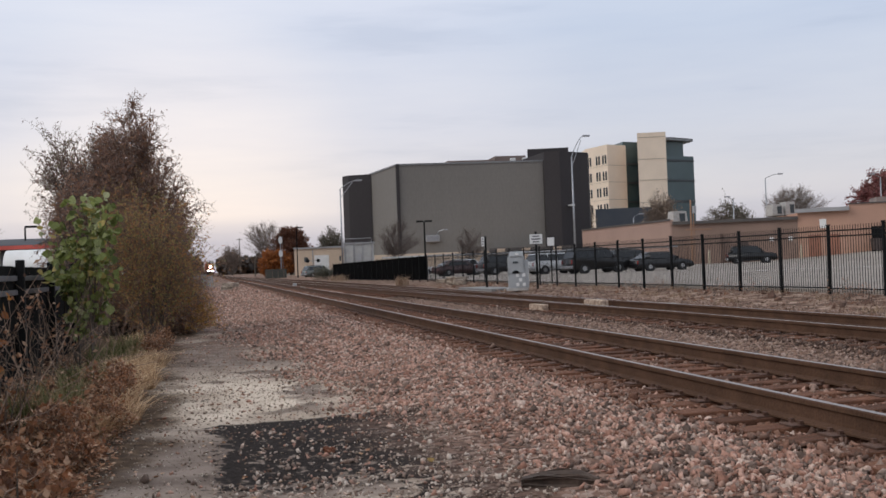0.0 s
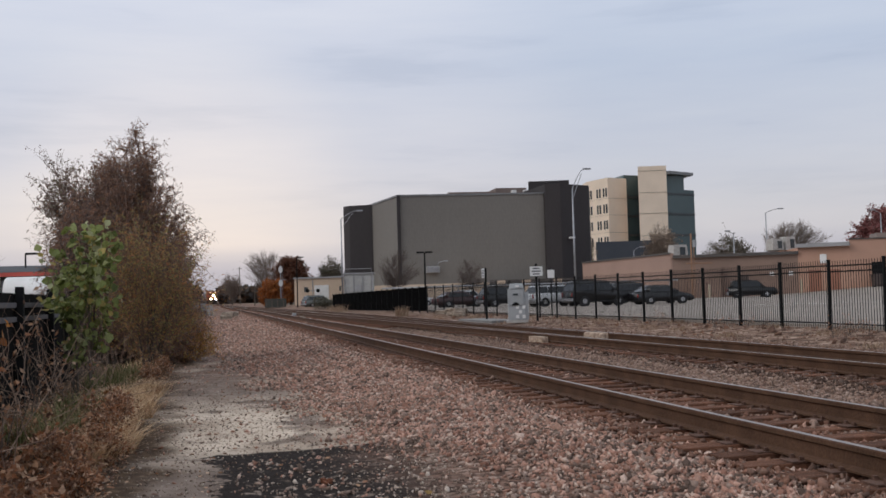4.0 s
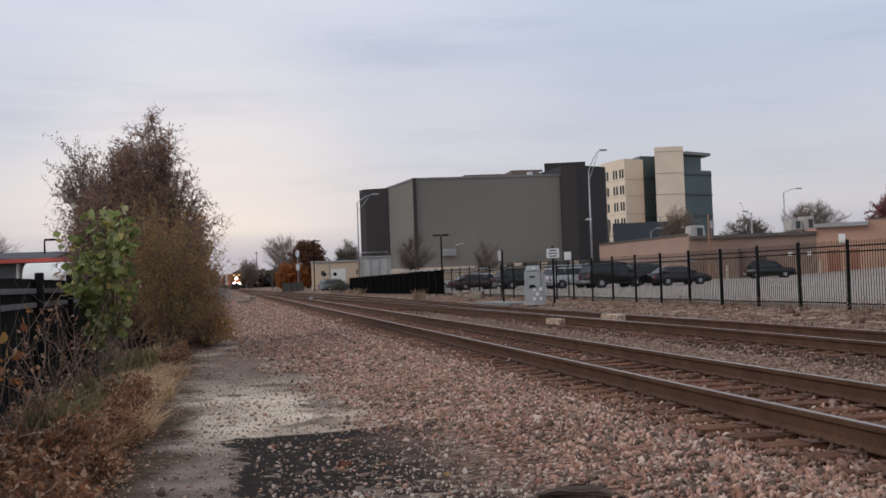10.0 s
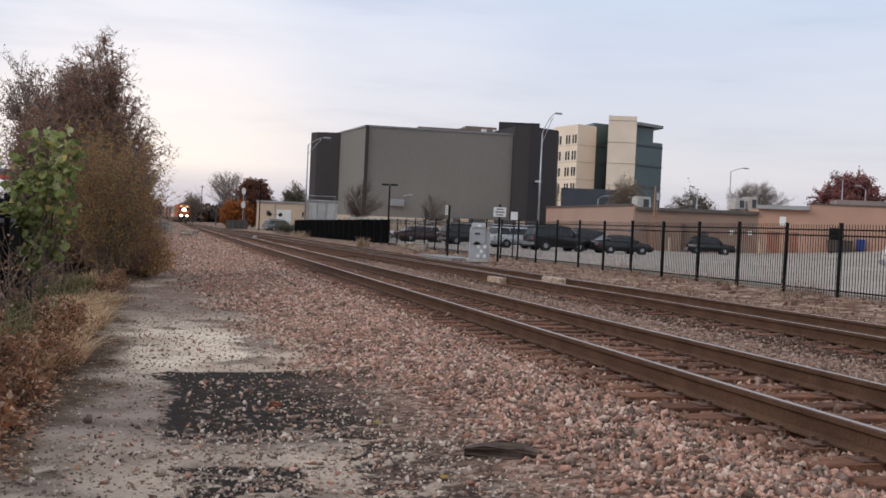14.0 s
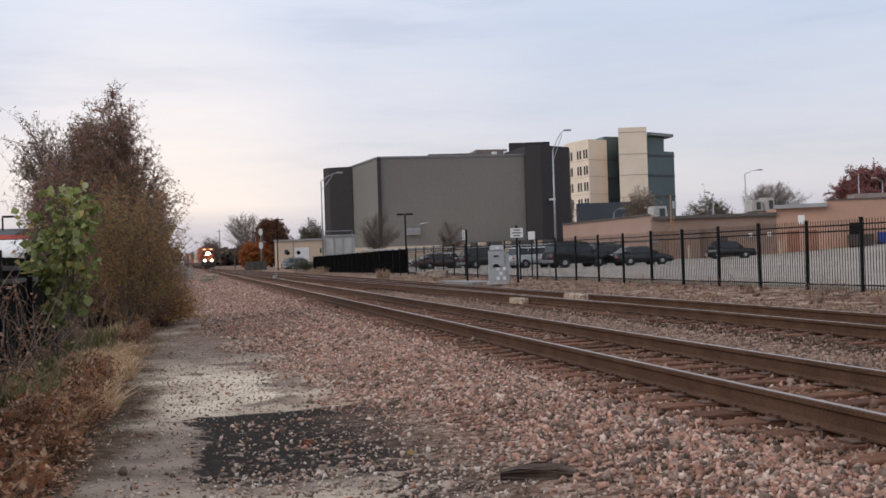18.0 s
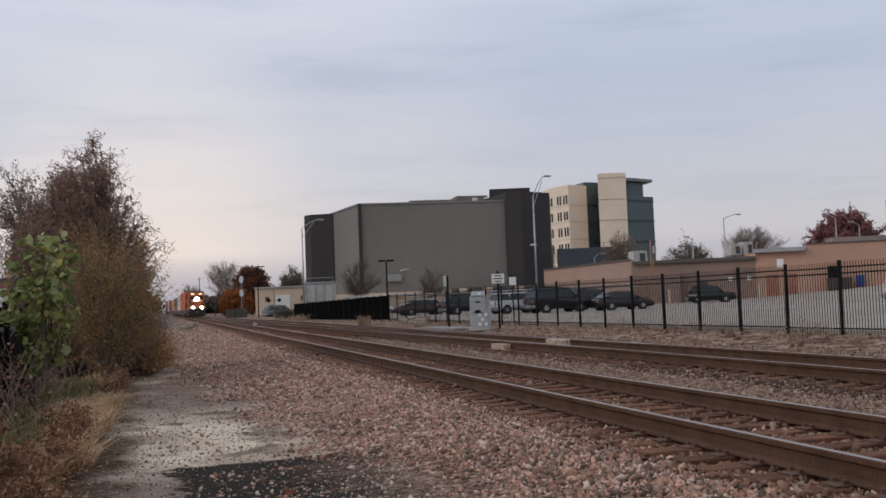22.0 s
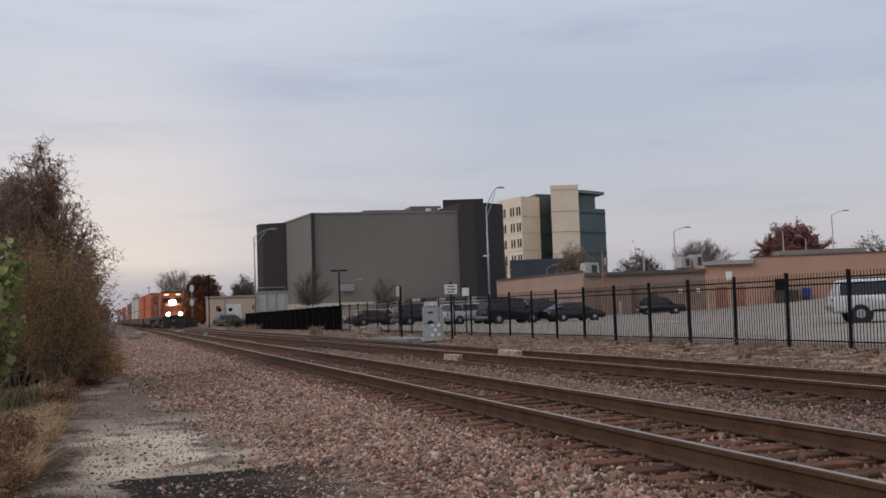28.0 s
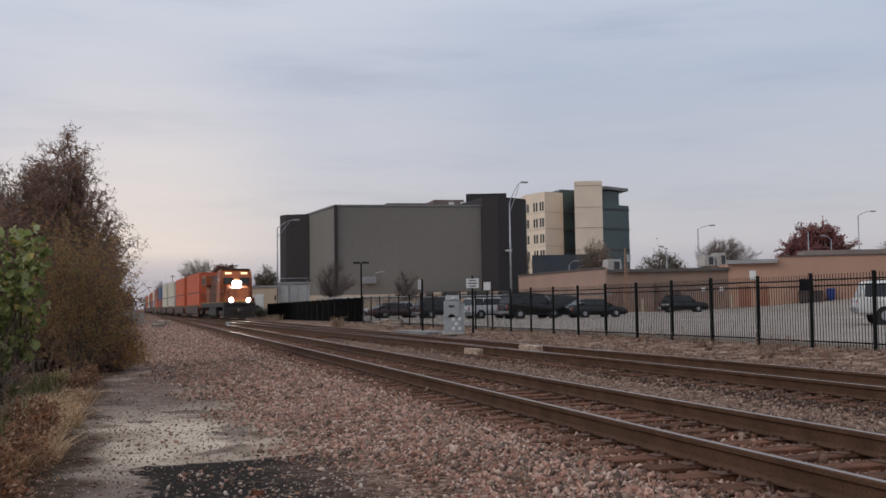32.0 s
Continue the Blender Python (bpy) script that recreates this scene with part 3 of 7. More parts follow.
M_RUSTSTONE = islands("rust_stained_stone", [(0.17, 0.088, 0.06), (0.22, 0.115, 0.078), (0.12, 0.073, 0.054), (0.25, 0.14, 0.10), (0.18, 0.108, 0.08), (0.29, 0.195, 0.15)], 0.9, 0.3, 60)
stones("rust_stained_ballast", between_ties(bed_points(30000, 5.5, 34, 3.75, 6.6, 1.3)), 0.024, M_RUSTSTONE, "rust stained ballast stones packed between the ties", RNG, 0.9, 0.5)
stones("rust_stained_ballast", bed_points(15000, 34, 70, 3.75, 6.6, 1.2), 0.03, M_RUSTSTONE, "rust stained ballast stones packed between the ties", RNG, 0.6)


# darker stones along and between the second track's rails
stones("grimy_ballast", np.concatenate([bed_points(9000, 9, 40, 8.35, 9.3, 1.3), bed_points(9000, 9, 40, 9.2, 10.8, 1.3), bed_points(9000, 40, 75, 7.6, 10.9, 1.2)]), 0.027,
       islands("dark_bed_stone", [(0.075, 0.047, 0.036), (0.11, 0.068, 0.05), (0.055, 0.036, 0.029), (0.15, 0.10, 0.078), (0.085, 0.052, 0.038)], 0.9, 0.3, 60), "dark brown ballast stones under the second track", RNG, 0.35, 0.5)


def off_skin(p):
    """Few stones lie on the asphalt skin."""
    on = (p[:, 0] > 0.1) & (p[:, 0] < 1.7) & (p[:, 1] > 7.6) & (p[:, 1] < 10.8)
    return p[~on | (RNG.random(len(p)) < 0.22)]


stones("path_grit", off_skin(np.concatenate([bed_points(7500, 4.5, 16, -1.0, 2.2, 1.3), bed_points(3000, 16, 40, -0.8, 2.2, 1.3)])), 0.011, M_PEBBLE, "small pale loose grit on the trodden path", RNG)
stones("loose_stones", off_skin(bed_points(520, 5, 26, -0.6, 2.0, 1.3)), 0.024, M_STONE, "scattered ballast stones on the path", RNG)
stones("loose_stones", np.concatenate([bed_points(520, 4.8, 7.6, 0.1, 2.4), bed_points(170, 7.4, 9.2, 0.2, 2.1), bed_points(24, 9.2, 10.6, 0.3, 2.0), bed_points(260, 4.5, 7.2, -1.0, 0.2)]), 0.021, M_CHIP, "pale stone chips strewn over the broken asphalt", RNG)
stones("loose_stones", np.concatenate([bed_points(1500, 4.6, 7.7, 0.0, 2.5), bed_points(260, 7.6, 9.6, 1.0, 2.3)]), 0.017, M_CHIP, "pale stone chips strewn over the broken asphalt", RNG, 0.1, 0.4)
stones("loose_stones", np.concatenate([bed_points(230, 7.2, 10.2, 0.2, 2.2), bed_points(170, 4.8, 7.6, 0.6, 2.4)]), 0.022, M_STONE, "scattered pinkish ballast stones on the asphalt", RNG, 0.15, 0.6)
stones("loose_stones", bed_points(900, 9.5, 20, -0.4, 2.0), 0.016, M_STONE2, "small dark stones scattered on the pale path", RNG, 0.1, 0.45)
M_CLOD = islands("verge_clods", [(0.18, 0.105, 0.075), (0.24, 0.155, 0.115), (0.12, 0.07, 0.052), (0.36, 0.265, 0.205), (0.21, 0.115, 0.075), (0.15, 0.098, 0.075)], 0.95, 0.3, 50)
stones("verge_stones", np.stack([RNG.uniform(12.4, 17.4, 7000), 11 + 56 * RNG.random(7000) ** 1.2], 1), 0.026, M_CLOD, "rough brown clods and dead leaves by the fence", RNG, 0.2, 0.35)
stones("verge_stones", np.stack([RNG.uniform(12.6, 17.2, 900), 12 + 52 * RNG.random(900) ** 1.2], 1), 0.085, M_CLOD, "rough brown clods and dead leaves by the fence", RNG, 0.0, 0.22)

RAIL = [(-0.076, -0.186), (0.076, -0.186), (0.076, -0.172), (0.014, -0.15), (0.01, -0.055), (0.036, -0.045), (0.037, -0.012), (0.028, -0.002),
        (-0.028, -0.002), (-0.037, -0.012), (-0.036, -0.045), (-0.01, -0.055), (-0.014, -0.15), (-0.076, -0.172)]


def rail(parent, centre, side, stop):
    ys = [y for y in [-25, 0, 20, 40, 60, 70] + list(range(76, 320, 6)) + [340, 380, 420, 470, 520, 600, 700, 900] if y <= stop]
    n = len(RAIL)
    v = [(centre(y) + side + px, y, pz) for y in ys for px, pz in RAIL]
    f, mi = [], []
    for j in range(len(ys) - 1):
        for i in range(n):
            k = (i + 1) % n
            f.append((j * n + i, j * n + k, (j + 1) * n + k, (j + 1) * n + i))
            mi.append(1 if i in (7,) else 0)
    me = mesh_of("rail", v, f, [M_RAILSIDE, M_RAILTOP])
    me.polygons.foreach_set("material_index", mi)
    return part("rail", me, None, parent, "rust brown steel rail with a worn bright head")


def tie_mesh():
    bm = box(-1.3, 1.3, -0.115, 0.115, -0.18, 0, 0.012)
    me = bpy.data.meshes.new("tie")
    bmesh.ops.recalc_face_normals(bm, faces=bm.faces)
    bm.to_mesh(me)
    bm.free()
    me.materials.append(M_TIE)
    return me


def plate_mesh():
    bm = box(-0.19, 0.19, -0.09, 0.09, 0, 0.014, 0.004)
    for sx in (-1, 1):
        for sy in (-0.06, 0.06):
            box(sx * 0.1 - 0.016, sx * 0.1 + 0.016, sy - 0.016, sy + 0.016, 0.012, 0.045, 0.0, bm)
    me = bpy.data.meshes.new("tie_plate")
    bm.to_mesh(me)
    bm.free()
    me.materials.append(M_STEEL)
    return me


def track(name, centre, label, stop):
    root = thing(name, pose(0, 0, 0), label, "railway track", kind="structure")
    for s in (-0.7525, 0.7525):
        rail(root, centre, s, stop)
    tm, pm = tie_mesh(), plate_mesh()
    rows = [3.0 + 0.495 * i for i in range(120)]
    for i, y in enumerate(rows):
        o = new("tie", tm)
        o.parent = root
        o.matrix_basis = pose(centre(y) + random.uniform(-0.05, 0.05), y + random.uniform(-0.03, 0.03), -0.2 + random.uniform(-0.008, 0.004), 0, 0, random.uniform(-1.2, 1.2))
        if y < 34:
            for s in (-0.7525, 0.7525):
                o = new("tie_plate", pm)
                o.parent = root
                o.matrix_basis = pose(centre(y) + s, y, -0.2)
    v, f = [], []
    for i in range(700):
        y = rows[-1] + 0.495 * (i + 1)
        if y > stop - 12:
            break
        k = len(v)
        c = centre(y)
        v += [(c + sx * 1.3, y + sy * 0.115, z) for z in (-0.38, -0.2) for sx, sy in ((-1, -1), (1, -1), (1, 1), (-1, 1))]
        f += [tuple(k + j for j in q) for q in ((4, 5, 6, 7), (0, 1, 5, 4), (1, 2, 6, 5), (2, 3, 7, 6), (3, 0, 4, 7))]
    o = part("ties", mesh_of("ties", v, f, M_TIE), None, root)
    o["kind"] = "stuff"
    return root


track("railway_track_near", x_near, "railway track of rusty rails on dark wooden ties in ballast", 900)
track("railway_track_far", x_far, "second railway track of rusty rails on wooden ties", 270)



def turnout():
    """Rails that leave the second track for the first one, with the switch machine."""
    root = thing("railway_turnout", pose(0, 0, 0), "rusty turnout rails running over to the first track", "railway track", kind="structure")

    def mid(y):
        return 9.95 - 0.0295 * (y - 18.0) + 0.9 * max(0.0, (y - 95) / 80) ** 2

    for side in (-0.7525, 0.7525):
        ys = [19.0 + 4.0 * i for i in range(36)]
        n = len(RAIL)
        v = [(mid(y) + side + px, y, pz - 0.004) for y in ys for px, pz in RAIL]
        f = [(j * n + i, j * n + (i + 1) % n, (j + 1) * n + (i + 1) % n, (j + 1) * n + i) for j in range(len(ys) - 1) for i in range(n)]
        me = mesh_of("rail", v, f, [M_RAILSIDE, M_RAILTOP])
        me.polygons.foreach_set("material_index", [1 if k % n == 7 else 0 for k in range(len(f))])
        part("rail", me, None, root)
    part("switch_machine", box(7.0, 7.35, 81.8, 82.3, -0.25, 0.0, 0.03), M_BOXGREY, root)
    v, f = [], []
    for i in range(210):
        y = 45.0 + 0.55 * i
        k = len(v)
        x = mid(y)
        v += [(x + sx * 1.35, y + sy * 0.115, z) for z in (-0.38, -0.207) for sx, sy in ((-1, -1), (1, -1), (1, 1), (-1, 1))]
        f += [tuple(k + j for j in q) for q in ((4, 5, 6, 7), (0, 1, 5, 4), (1, 2, 6, 5), (2, 3, 7, 6), (3, 0, 4, 7))]
    part("ties", mesh_of("ties", v, f, M_TIE), None, root)["kind"] = "stuff"


turnout()

# parking lot
def lot_z(x, y):
    """The lot lies flat and climbs a little before the shops."""
    u = min(1.0, max(0.0, (x - 58.0) / 22.0))
    return -0.05 + 1.25 * u * u * (3 - 2 * u) * min(1.0, max(0.0, (y - 40) / 40))


xs, ys = np.linspace(17.6, 112, 41), np.linspace(-20, 136, 40)
v = [(x, y, lot_z(x, y)) for y in ys for x in xs] + [(x, y, -0.35) for y in ys for x in xs]
n, k = len(xs), len(xs) * len(ys)
f = [(j * n + i, j * n + i + 1, (j + 1) * n + i + 1, (j + 1) * n + i) for j in range(len(ys) - 1) for i in range(n - 1)]
f += [(j * n, (j + 1) * n, (j + 1) * n + k, j * n + k) for j in range(len(ys) - 1)]
tagged(new("parking_lot", mesh_of("parking_lot", v, f, M_ASPHALT)), "flat grey asphalt parking lot behind the fence", "parking lot", kind="structure")


# ---- fences ----
PANEL = 2.231


def shared(name, bm, material):
    """A bmesh as mesh data that several objects share."""
    me = bpy.data.meshes.new(name)
    bmesh.ops.recalc_face_normals(bm, faces=bm.faces)
    bm.to_mesh(me)
    bm.free()
    me.materials.append(material)
    return me


picket_me = shared("picket", box(-0.0065, 0.0065, -0.0065, 0.0065, -0.06, 1.745), M_BLACK)
_b = box(-0.034, 0.034, -0.034, 0.034, -0.4, 1.755, 0.004)
box(-0.042, 0.042, -0.042, 0.042, 1.755, 1.785, 0.006, _b)
post_me = shared("post", _b, M_BLACK)
RAIL_ME = {}
for _z in (0.06, 1.455, 1.605):
    RAIL_ME[_z] = shared("fence_rail", box(-0.016, 0.016, 0.03, PANEL - 0.03, _z - 0.018, _z + 0.018), M_BLACK)
_b = bmesh.new()
for _k in range(1, 21):
    box(-0.005, 0.005, PANEL * _k / 21 - 0.005, PANEL * _k / 21 + 0.005, -0.06, 1.745, 0, _b)
pickets_me = shared("pickets", _b, M_BLACK)


def link(name, me, parent, m):
    o = new(name, me)
    o.parent = parent
    o.matrix_basis = m
    return o


def fence_spot(k):
    """The k-th post of the lot fence, counted towards the eye."""
    return 15.6875 + 0.0646 * k, 51.124 - PANEL * k


def fence_line(name, k0, k1, label, style):
    """Posts k0 to k1 with the panels between them; the line sinks a little far off."""
    root = thing(name, pose(0, 0, 0), label, "fence", kind="structure")
    for k in range(k0, k1 + 1):
        x, y = fence_spot(k)
        z = min(0.0, 0.011 * (k + 9)) + random.uniform(-0.012, 0.012)
        link("post", post_me, root, pose(x, y, z, random.uniform(-0.5, 0.5), random.uniform(-0.5, 0.5), 0))
        if k == k1:
            break
        m = pose(*fence_spot(k + 1), z, 0, 0, math.degrees(math.atan2(0.0646, PANEL)))
        for me in RAIL_ME.values():
            link("fence_rail", me, root, m)
        if style == "single":
            for i in range(1, 21):
                link("picket", picket_me, root, m @ pose(0, PANEL * i / 21, 0))
        elif style == "joined":
            link("pickets", pickets_me, root, m)["kind"] = "stuff"
        else:
            bm = bmesh.new()
            n = 8
            lo = [bm.verts.new((-0.024 - 0.012 * math.sin(i * 1.7 + k), 0.02 + (PANEL - 0.04) * i / n, 0.02)) for i in range(n + 1)]
            hi = [bm.verts.new((-0.024, 0.02 + (PANEL - 0.04) * i / n, 1.72 - 0.05 * math.sin(math.pi * i / n) * random.uniform(0.2, 1))) for i in range(n + 1)]
            fs = [bm.faces.new((lo[i], lo[i + 1], hi[i + 1], hi[i])) for i in range(n)]
            bmesh.ops.solidify(bm, geom=fs, thickness=0.006)
            part("screen", bm, M_SCREEN, root, "black windscreen cloth").matrix_basis = m
    return root


fence_line("fence_near", 8, 22, "black steel picket fence with square posts along the parking lot", "single")
fence_line("fence_middle", -8, 8, "black steel picket fence with square posts", "joined")
fence_line("fence_screened", -27, -8, "black steel fence covered with black windscreen cloth", "screen")


def left_fence():
    root = thing("fence_left", pose(0, 0, 0), "dark board fence with posts and grey rails behind the shrubs", "fence", kind="structure")
    M_DARKB = mat("dark_boards", (0.005, 0.0046, 0.0045), (0.010, 0.009, 0.0085), 0.9, 3, 0, 0.3, 40, 0.2, spread=0.25, spec=0.08)
    M_GREYR = mat("grey_rail", (0.105, 0.10, 0.105), (0.07, 0.067, 0.07), 0.7, 3)
    pm = bpy.data.meshes.new("post")
    b = box(-0.06, 0.06, -0.06, 0.06, -0.2, 1.93, 0.02)
    b.to_mesh(pm)
    b.free()
    pm.materials.append(M_BLACK)
    bd = bpy.data.meshes.new("board")
    b = box(-0.012, 0.012, -0.068, 0.068, 0, 1.78, 0.004)
    b.to_mesh(bd)
    b.free()
    bd.materials.append(M_DARKB)
    for k in range(7):
        link("post", pm, root, pose(-2.6, 3.55 + 3.1 * k, -0.5))
    for i in range(133):
        link("board", bd, root, pose(-2.69, 3.5 + 0.14 * i, -0.45 + random.uniform(-0.01, 0.01)))
    for k in range(6):
        for z in (0.955, 1.16):
            y = 3.61 + 3.1 * k
            part("fence_rail", box(-2.676, -2.63, y, y + 2.98, z - 0.038, z + 0.038, 0.008), M_GREYR, root)


left_fence()


# ---- buildings ----
def block(pts, z0, z1, bm=None):
    """A footprint drawn up."""
    bm = bm or bmesh.new()
    a = [bm.verts.new((x, y, z0)) for x, y in pts]
    b = [bm.verts.new((x, y, z1)) for x, y in pts]
    n = len(pts)
    bm.faces.new(a[::-1])
    bm.faces.new(b)
    for i in range(n):
        bm.faces.new((a[i], a[(i + 1) % n], b[(i + 1) % n], b[i]))
    return bm


def wall_slab(p, q, z0, z1, out, bm=None):
    """An upright slab on the line p-q, standing out by out metres to the right of p->q."""
    (x0, y0), (x1, y1) = p, q
    L = math.hypot(x1 - x0, y1 - y0)
    nx, ny = (y1 - y0) / L * out, -(x1 - x0) / L * out
    return block([(x0, y0), (x0 + nx, y0 + ny), (x1 + nx, y1 + ny), (x1, y1)], z0, z1, bm)


def along(p, q, a, b):
    """The stretch from a to b metres along p-q."""
    L = math.hypot(q[0] - p[0], q[1] - p[1])
    return tuple((p[0] + (q[0] - p[0]) * s / L, p[1] + (q[1] - p[1]) * s / L) for s in (a, b))


def cladding(name, a, b, pitch):
    """Ribbed metal cladding: level joints at a pitch, with fine streaks."""
    m = mat(name, a, b, 0.7, 0.12, 0.0, 0.0, 6, 0.06, stretch=(1, 1, 0.25), spec=0.25)
    t = m.node_tree
    co = t.nodes.new("ShaderNodeTexCoord")
    wv = t.nodes.new("ShaderNodeTexWave")
    wv.bands_direction = "Z"
    wv.inputs["Scale"].default_value = 0.314 / pitch
    t.links.new(co.outputs["Object"], wv.inputs["Vector"])
    bp = t.nodes.new("ShaderNodeBump")
    bp.inputs["Strength"].default_value, bp.inputs["Distance"].default_value = 0.10, 0.03
    t.links.new(wv.outputs["Fac"], bp.inputs["Height"])
    t.links.new(bp.outputs[0], t.nodes["Principled BSDF"].inputs["Normal"])
    return m


M_GREYCLAD = cladding("grey_cladding", (0.175, 0.160, 0.142), (0.19, 0.175, 0.156), 0.6)
M_DARKCLAD = cladding("dark_cladding", (0.036, 0.031, 0.032), (0.048, 0.042, 0.041), 0.6)
M_TRIMG = mat("grey_trim", (0.20, 0.20, 0.20), (0.16, 0.16, 0.16), 0.5, 1)
M_CREAM = mat("cream_stone", (0.80, 0.65, 0.505), (0.74, 0.60, 0.465), 0.85, 0.3, 0, 0.1, 8, 0.06)
M_CREAMLINE = mat("cream_joint", (0.40, 0.33, 0.25), None, 0.9, 1)
M_GLASS = mat("dark_glass", (0.05, 0.082, 0.088), (0.065, 0.10, 0.105), 0.2, 0.15, 0.1)
M_PANE = mat("dim_pane", (0.02, 0.024, 0.028), (0.035, 0.038, 0.04), 0.1, 0.6)
M_MULL = mat("dark_mullion", (0.04, 0.05, 0.055), None, 0.5, 1)
M_TAN = mat("tan_stucco", (0.45, 0.265, 0.19), (0.405, 0.24, 0.17), 0.9, 0.25, 0, 0.15, 12, 0.07)
M_TAN2 = mat("pink_stucco", (0.36, 0.235, 0.185), (0.32, 0.21, 0.165), 0.9, 0.3, 0, 0.15, 12, 0.07)
# the set back's shade is put into this darker brown
M_TANSHADE = mat("shaded_tan_stucco", (0.27, 0.18, 0.14), (0.23, 0.155, 0.12), 0.9, 0.3, 0, 0.15, 12, 0.08)
M_PALE = mat("pale_tan_block", (0.56, 0.43, 0.32), (0.50, 0.385, 0.285), 0.9, 0.4, 0, 0.1, 12, 0.07)
M_COPING = mat("roof_coping", (0.07, 0.06, 0.055), (0.10, 0.085, 0.075), 0.7, 1)
M_ROOFGREY = mat("roof_metal", (0.34, 0.33, 0.33), (0.27, 0.265, 0.26), 0.5, 0.6, 0.2)
M_WHITE = mat("white_paint", (0.72, 0.71, 0.69), (0.62, 0.61, 0.59), 0.5, 1.0, 0, 0.05, 20, 0.05)
M_GALV = mat("galvanised", (0.36, 0.36, 0.37), (0.28, 0.28, 0.29), 0.45, 3, 0.7, 0.1, 40, 0.1)


def grey_hall():
    root = thing("windowless_hall", pose(0, 0, 0), "large windowless hall clad in grey metal with darker corner towers", "building")
    C, R_, L_ = (28.63, 148.73), (50.9, 145.9), (26.7, 167.0)
    part("wall", block([C, R_, (53, 190), (28.5, 190), L_], -0.3, 16.1), M_GREYCLAD, root, "grey ribbed metal cladding")
    part("coping", wall_slab(C, R_, 15.95, 16.2, 0.12), M_TRIMG, root)
    part("coping", wall_slab(L_, C, 15.95, 16.2, 0.12), M_TRIMG, root)
    part("corner_trim", block([(28.45, 148.4), (28.95, 148.35), (28.95, 148.9), (28.5, 148.9)], -0.3, 16.1), M_DARKCLAD, root)
    part("tower", block([(22.9, 166.4), (23.6, 164.6), (27.05, 162.8), (27.4, 167.5), (28.5, 186), (26.2, 186)], -0.3, 16.05), M_DARKCLAD, root, "charcoal metal cladding")
    part("tower", block([(50.6, 145.2), (52.6, 144.0), (58.2, 146.8), (59.3, 149.2), (60.5, 178), (50.6, 178)], -0.3, 17.3), M_DARKCLAD, root, "charcoal metal cladding")
    part("penthouse", block([(51.9, 157.0), (58.2, 155.0), (62, 170), (58, 170)], 17.3, 19.1), M_DARKCLAD, root, "charcoal plant room on the roof")
    M_PLANT = mat("brown_plant", (0.13, 0.095, 0.08), (0.2, 0.15, 0.13), 0.8, 0.4)
    part("roof_plant", block([(38.8, 158.0), (46.2, 157.0), (46.7, 165), (39.3, 165)], 16.1, 17.5), M_PLANT, root, "low brown plant screen")
    part("roof_plant", block([(46.4, 157.0), (51.4, 156.5), (52, 165), (46.9, 165)], 16.1, 18.05), M_PLANT, root, "brown plant screen")
    for x, z in ((48.6, 17.55), (50.6, 17.6)):
        part("roof_unit", box(x, x + 0.7, 155.2, 156.0, 16.1, z, 0.05), M_WHITE, root, "small white roof unit")
    part("wall_lamp", box(53.9, 54.6, 143.5, 144.6, 9.0, 9.25, 0.04), M_WHITE, root)


def office():
    root = thing("office_building", pose(0, 0, 0), "cream five storey office building with dark glass corners", "building")
    A, B, D = (88.39, 224.0), (90.0, 215.0), (95.5, 217.2)
    part("wall", block([A, B, D, (104, 240), (92, 240)], -0.3, 26.6), M_CREAM, root)
    for z in (7.6, 11.6, 15.6, 19.6, 23.4):
        part("joint", wall_slab(A, B, z - 1.5, z - 1.44, 0.04), M_CREAMLINE, root)
        part("joint", wall_slab(B, D, z - 1.5, z - 1.42, 0.06), M_CREAMLINE, root)
    for z in (11.2, 14.9, 18.6, 22.3):
        for s in (0.7, 1.7, 4.4, 5.5, 7.1, 8.15):
            p, q = along(A, B, s, s + 0.58)
            w = part("window", wall_slab(p, q, z, z + 2.0, 0.10), M_MULL, root)
            p, q = along(A, B, s + 0.06, s + 0.52)
            part("pane", wall_slab(p, q, z + 0.06, z + 1.94, 0.13), M_PANE, w)
    E1, E2 = (95.45, 219.0), (99.6, 219.6)
    part("glass_wall", block([E1, (95.6, 218.6), E2, (100, 235), (96, 235)], -0.3, 27.6), M_GLASS, root, "dark greenish glass")
    T1, T2 = (96.0, 211.8), (102.0, 209.8)
    part("stair_tower", block([T1, T2, (107, 222), (101.3, 222)], -0.3, 28.7), M_CREAM, root, "cream stair tower")
    for z in (13.0, 18.0, 22.7, 27.6):
        part("joint", wall_slab(T1, T2, z, z + 0.1, 0.06), M_CREAMLINE, root)
    G1, G2 = (102.2, 213.0), (111.9, 216.2)
    part("glass_wall", block([G1, (102.4, 212.6), G2, (113, 235), (103, 235)], -0.3, 23.7), M_GLASS, root, "dark greenish glass")
    part("glass_wall", block([(102.4, 213.6), (109.3, 216), (110, 235), (103, 235)], 23.7, 27.1), M_GLASS, root, "dark greenish glass")
    part("eave", block([(102.0, 212.6), (104, 211.8), (111.6, 215.6), (112.4, 236), (102, 236)], 27.1, 27.75), M_TRIMG, root)
    for z in (8.2, 13.0, 17.8, 22.4):
        part("spandrel", wall_slab((102.4, 212.5), G2, z, z + 0.5, 0.12), M_MULL, root)
    for z in (9.0, 13.4, 17.8, 22.2):
        part("spandrel", wall_slab(E1, E2, z, z + 0.5, 0.5), M_MULL, root)
    part("low_wing", block([(82.0, 203.5), (93.2, 199.5), (96, 207.5), (86, 212)], -0.3, 11.4), mat("dark_wing", (0.035, 0.042, 0.055), (0.05, 0.055, 0.065), 0.4, 0.3), root, "low dark wing")


grey_hall()
office()


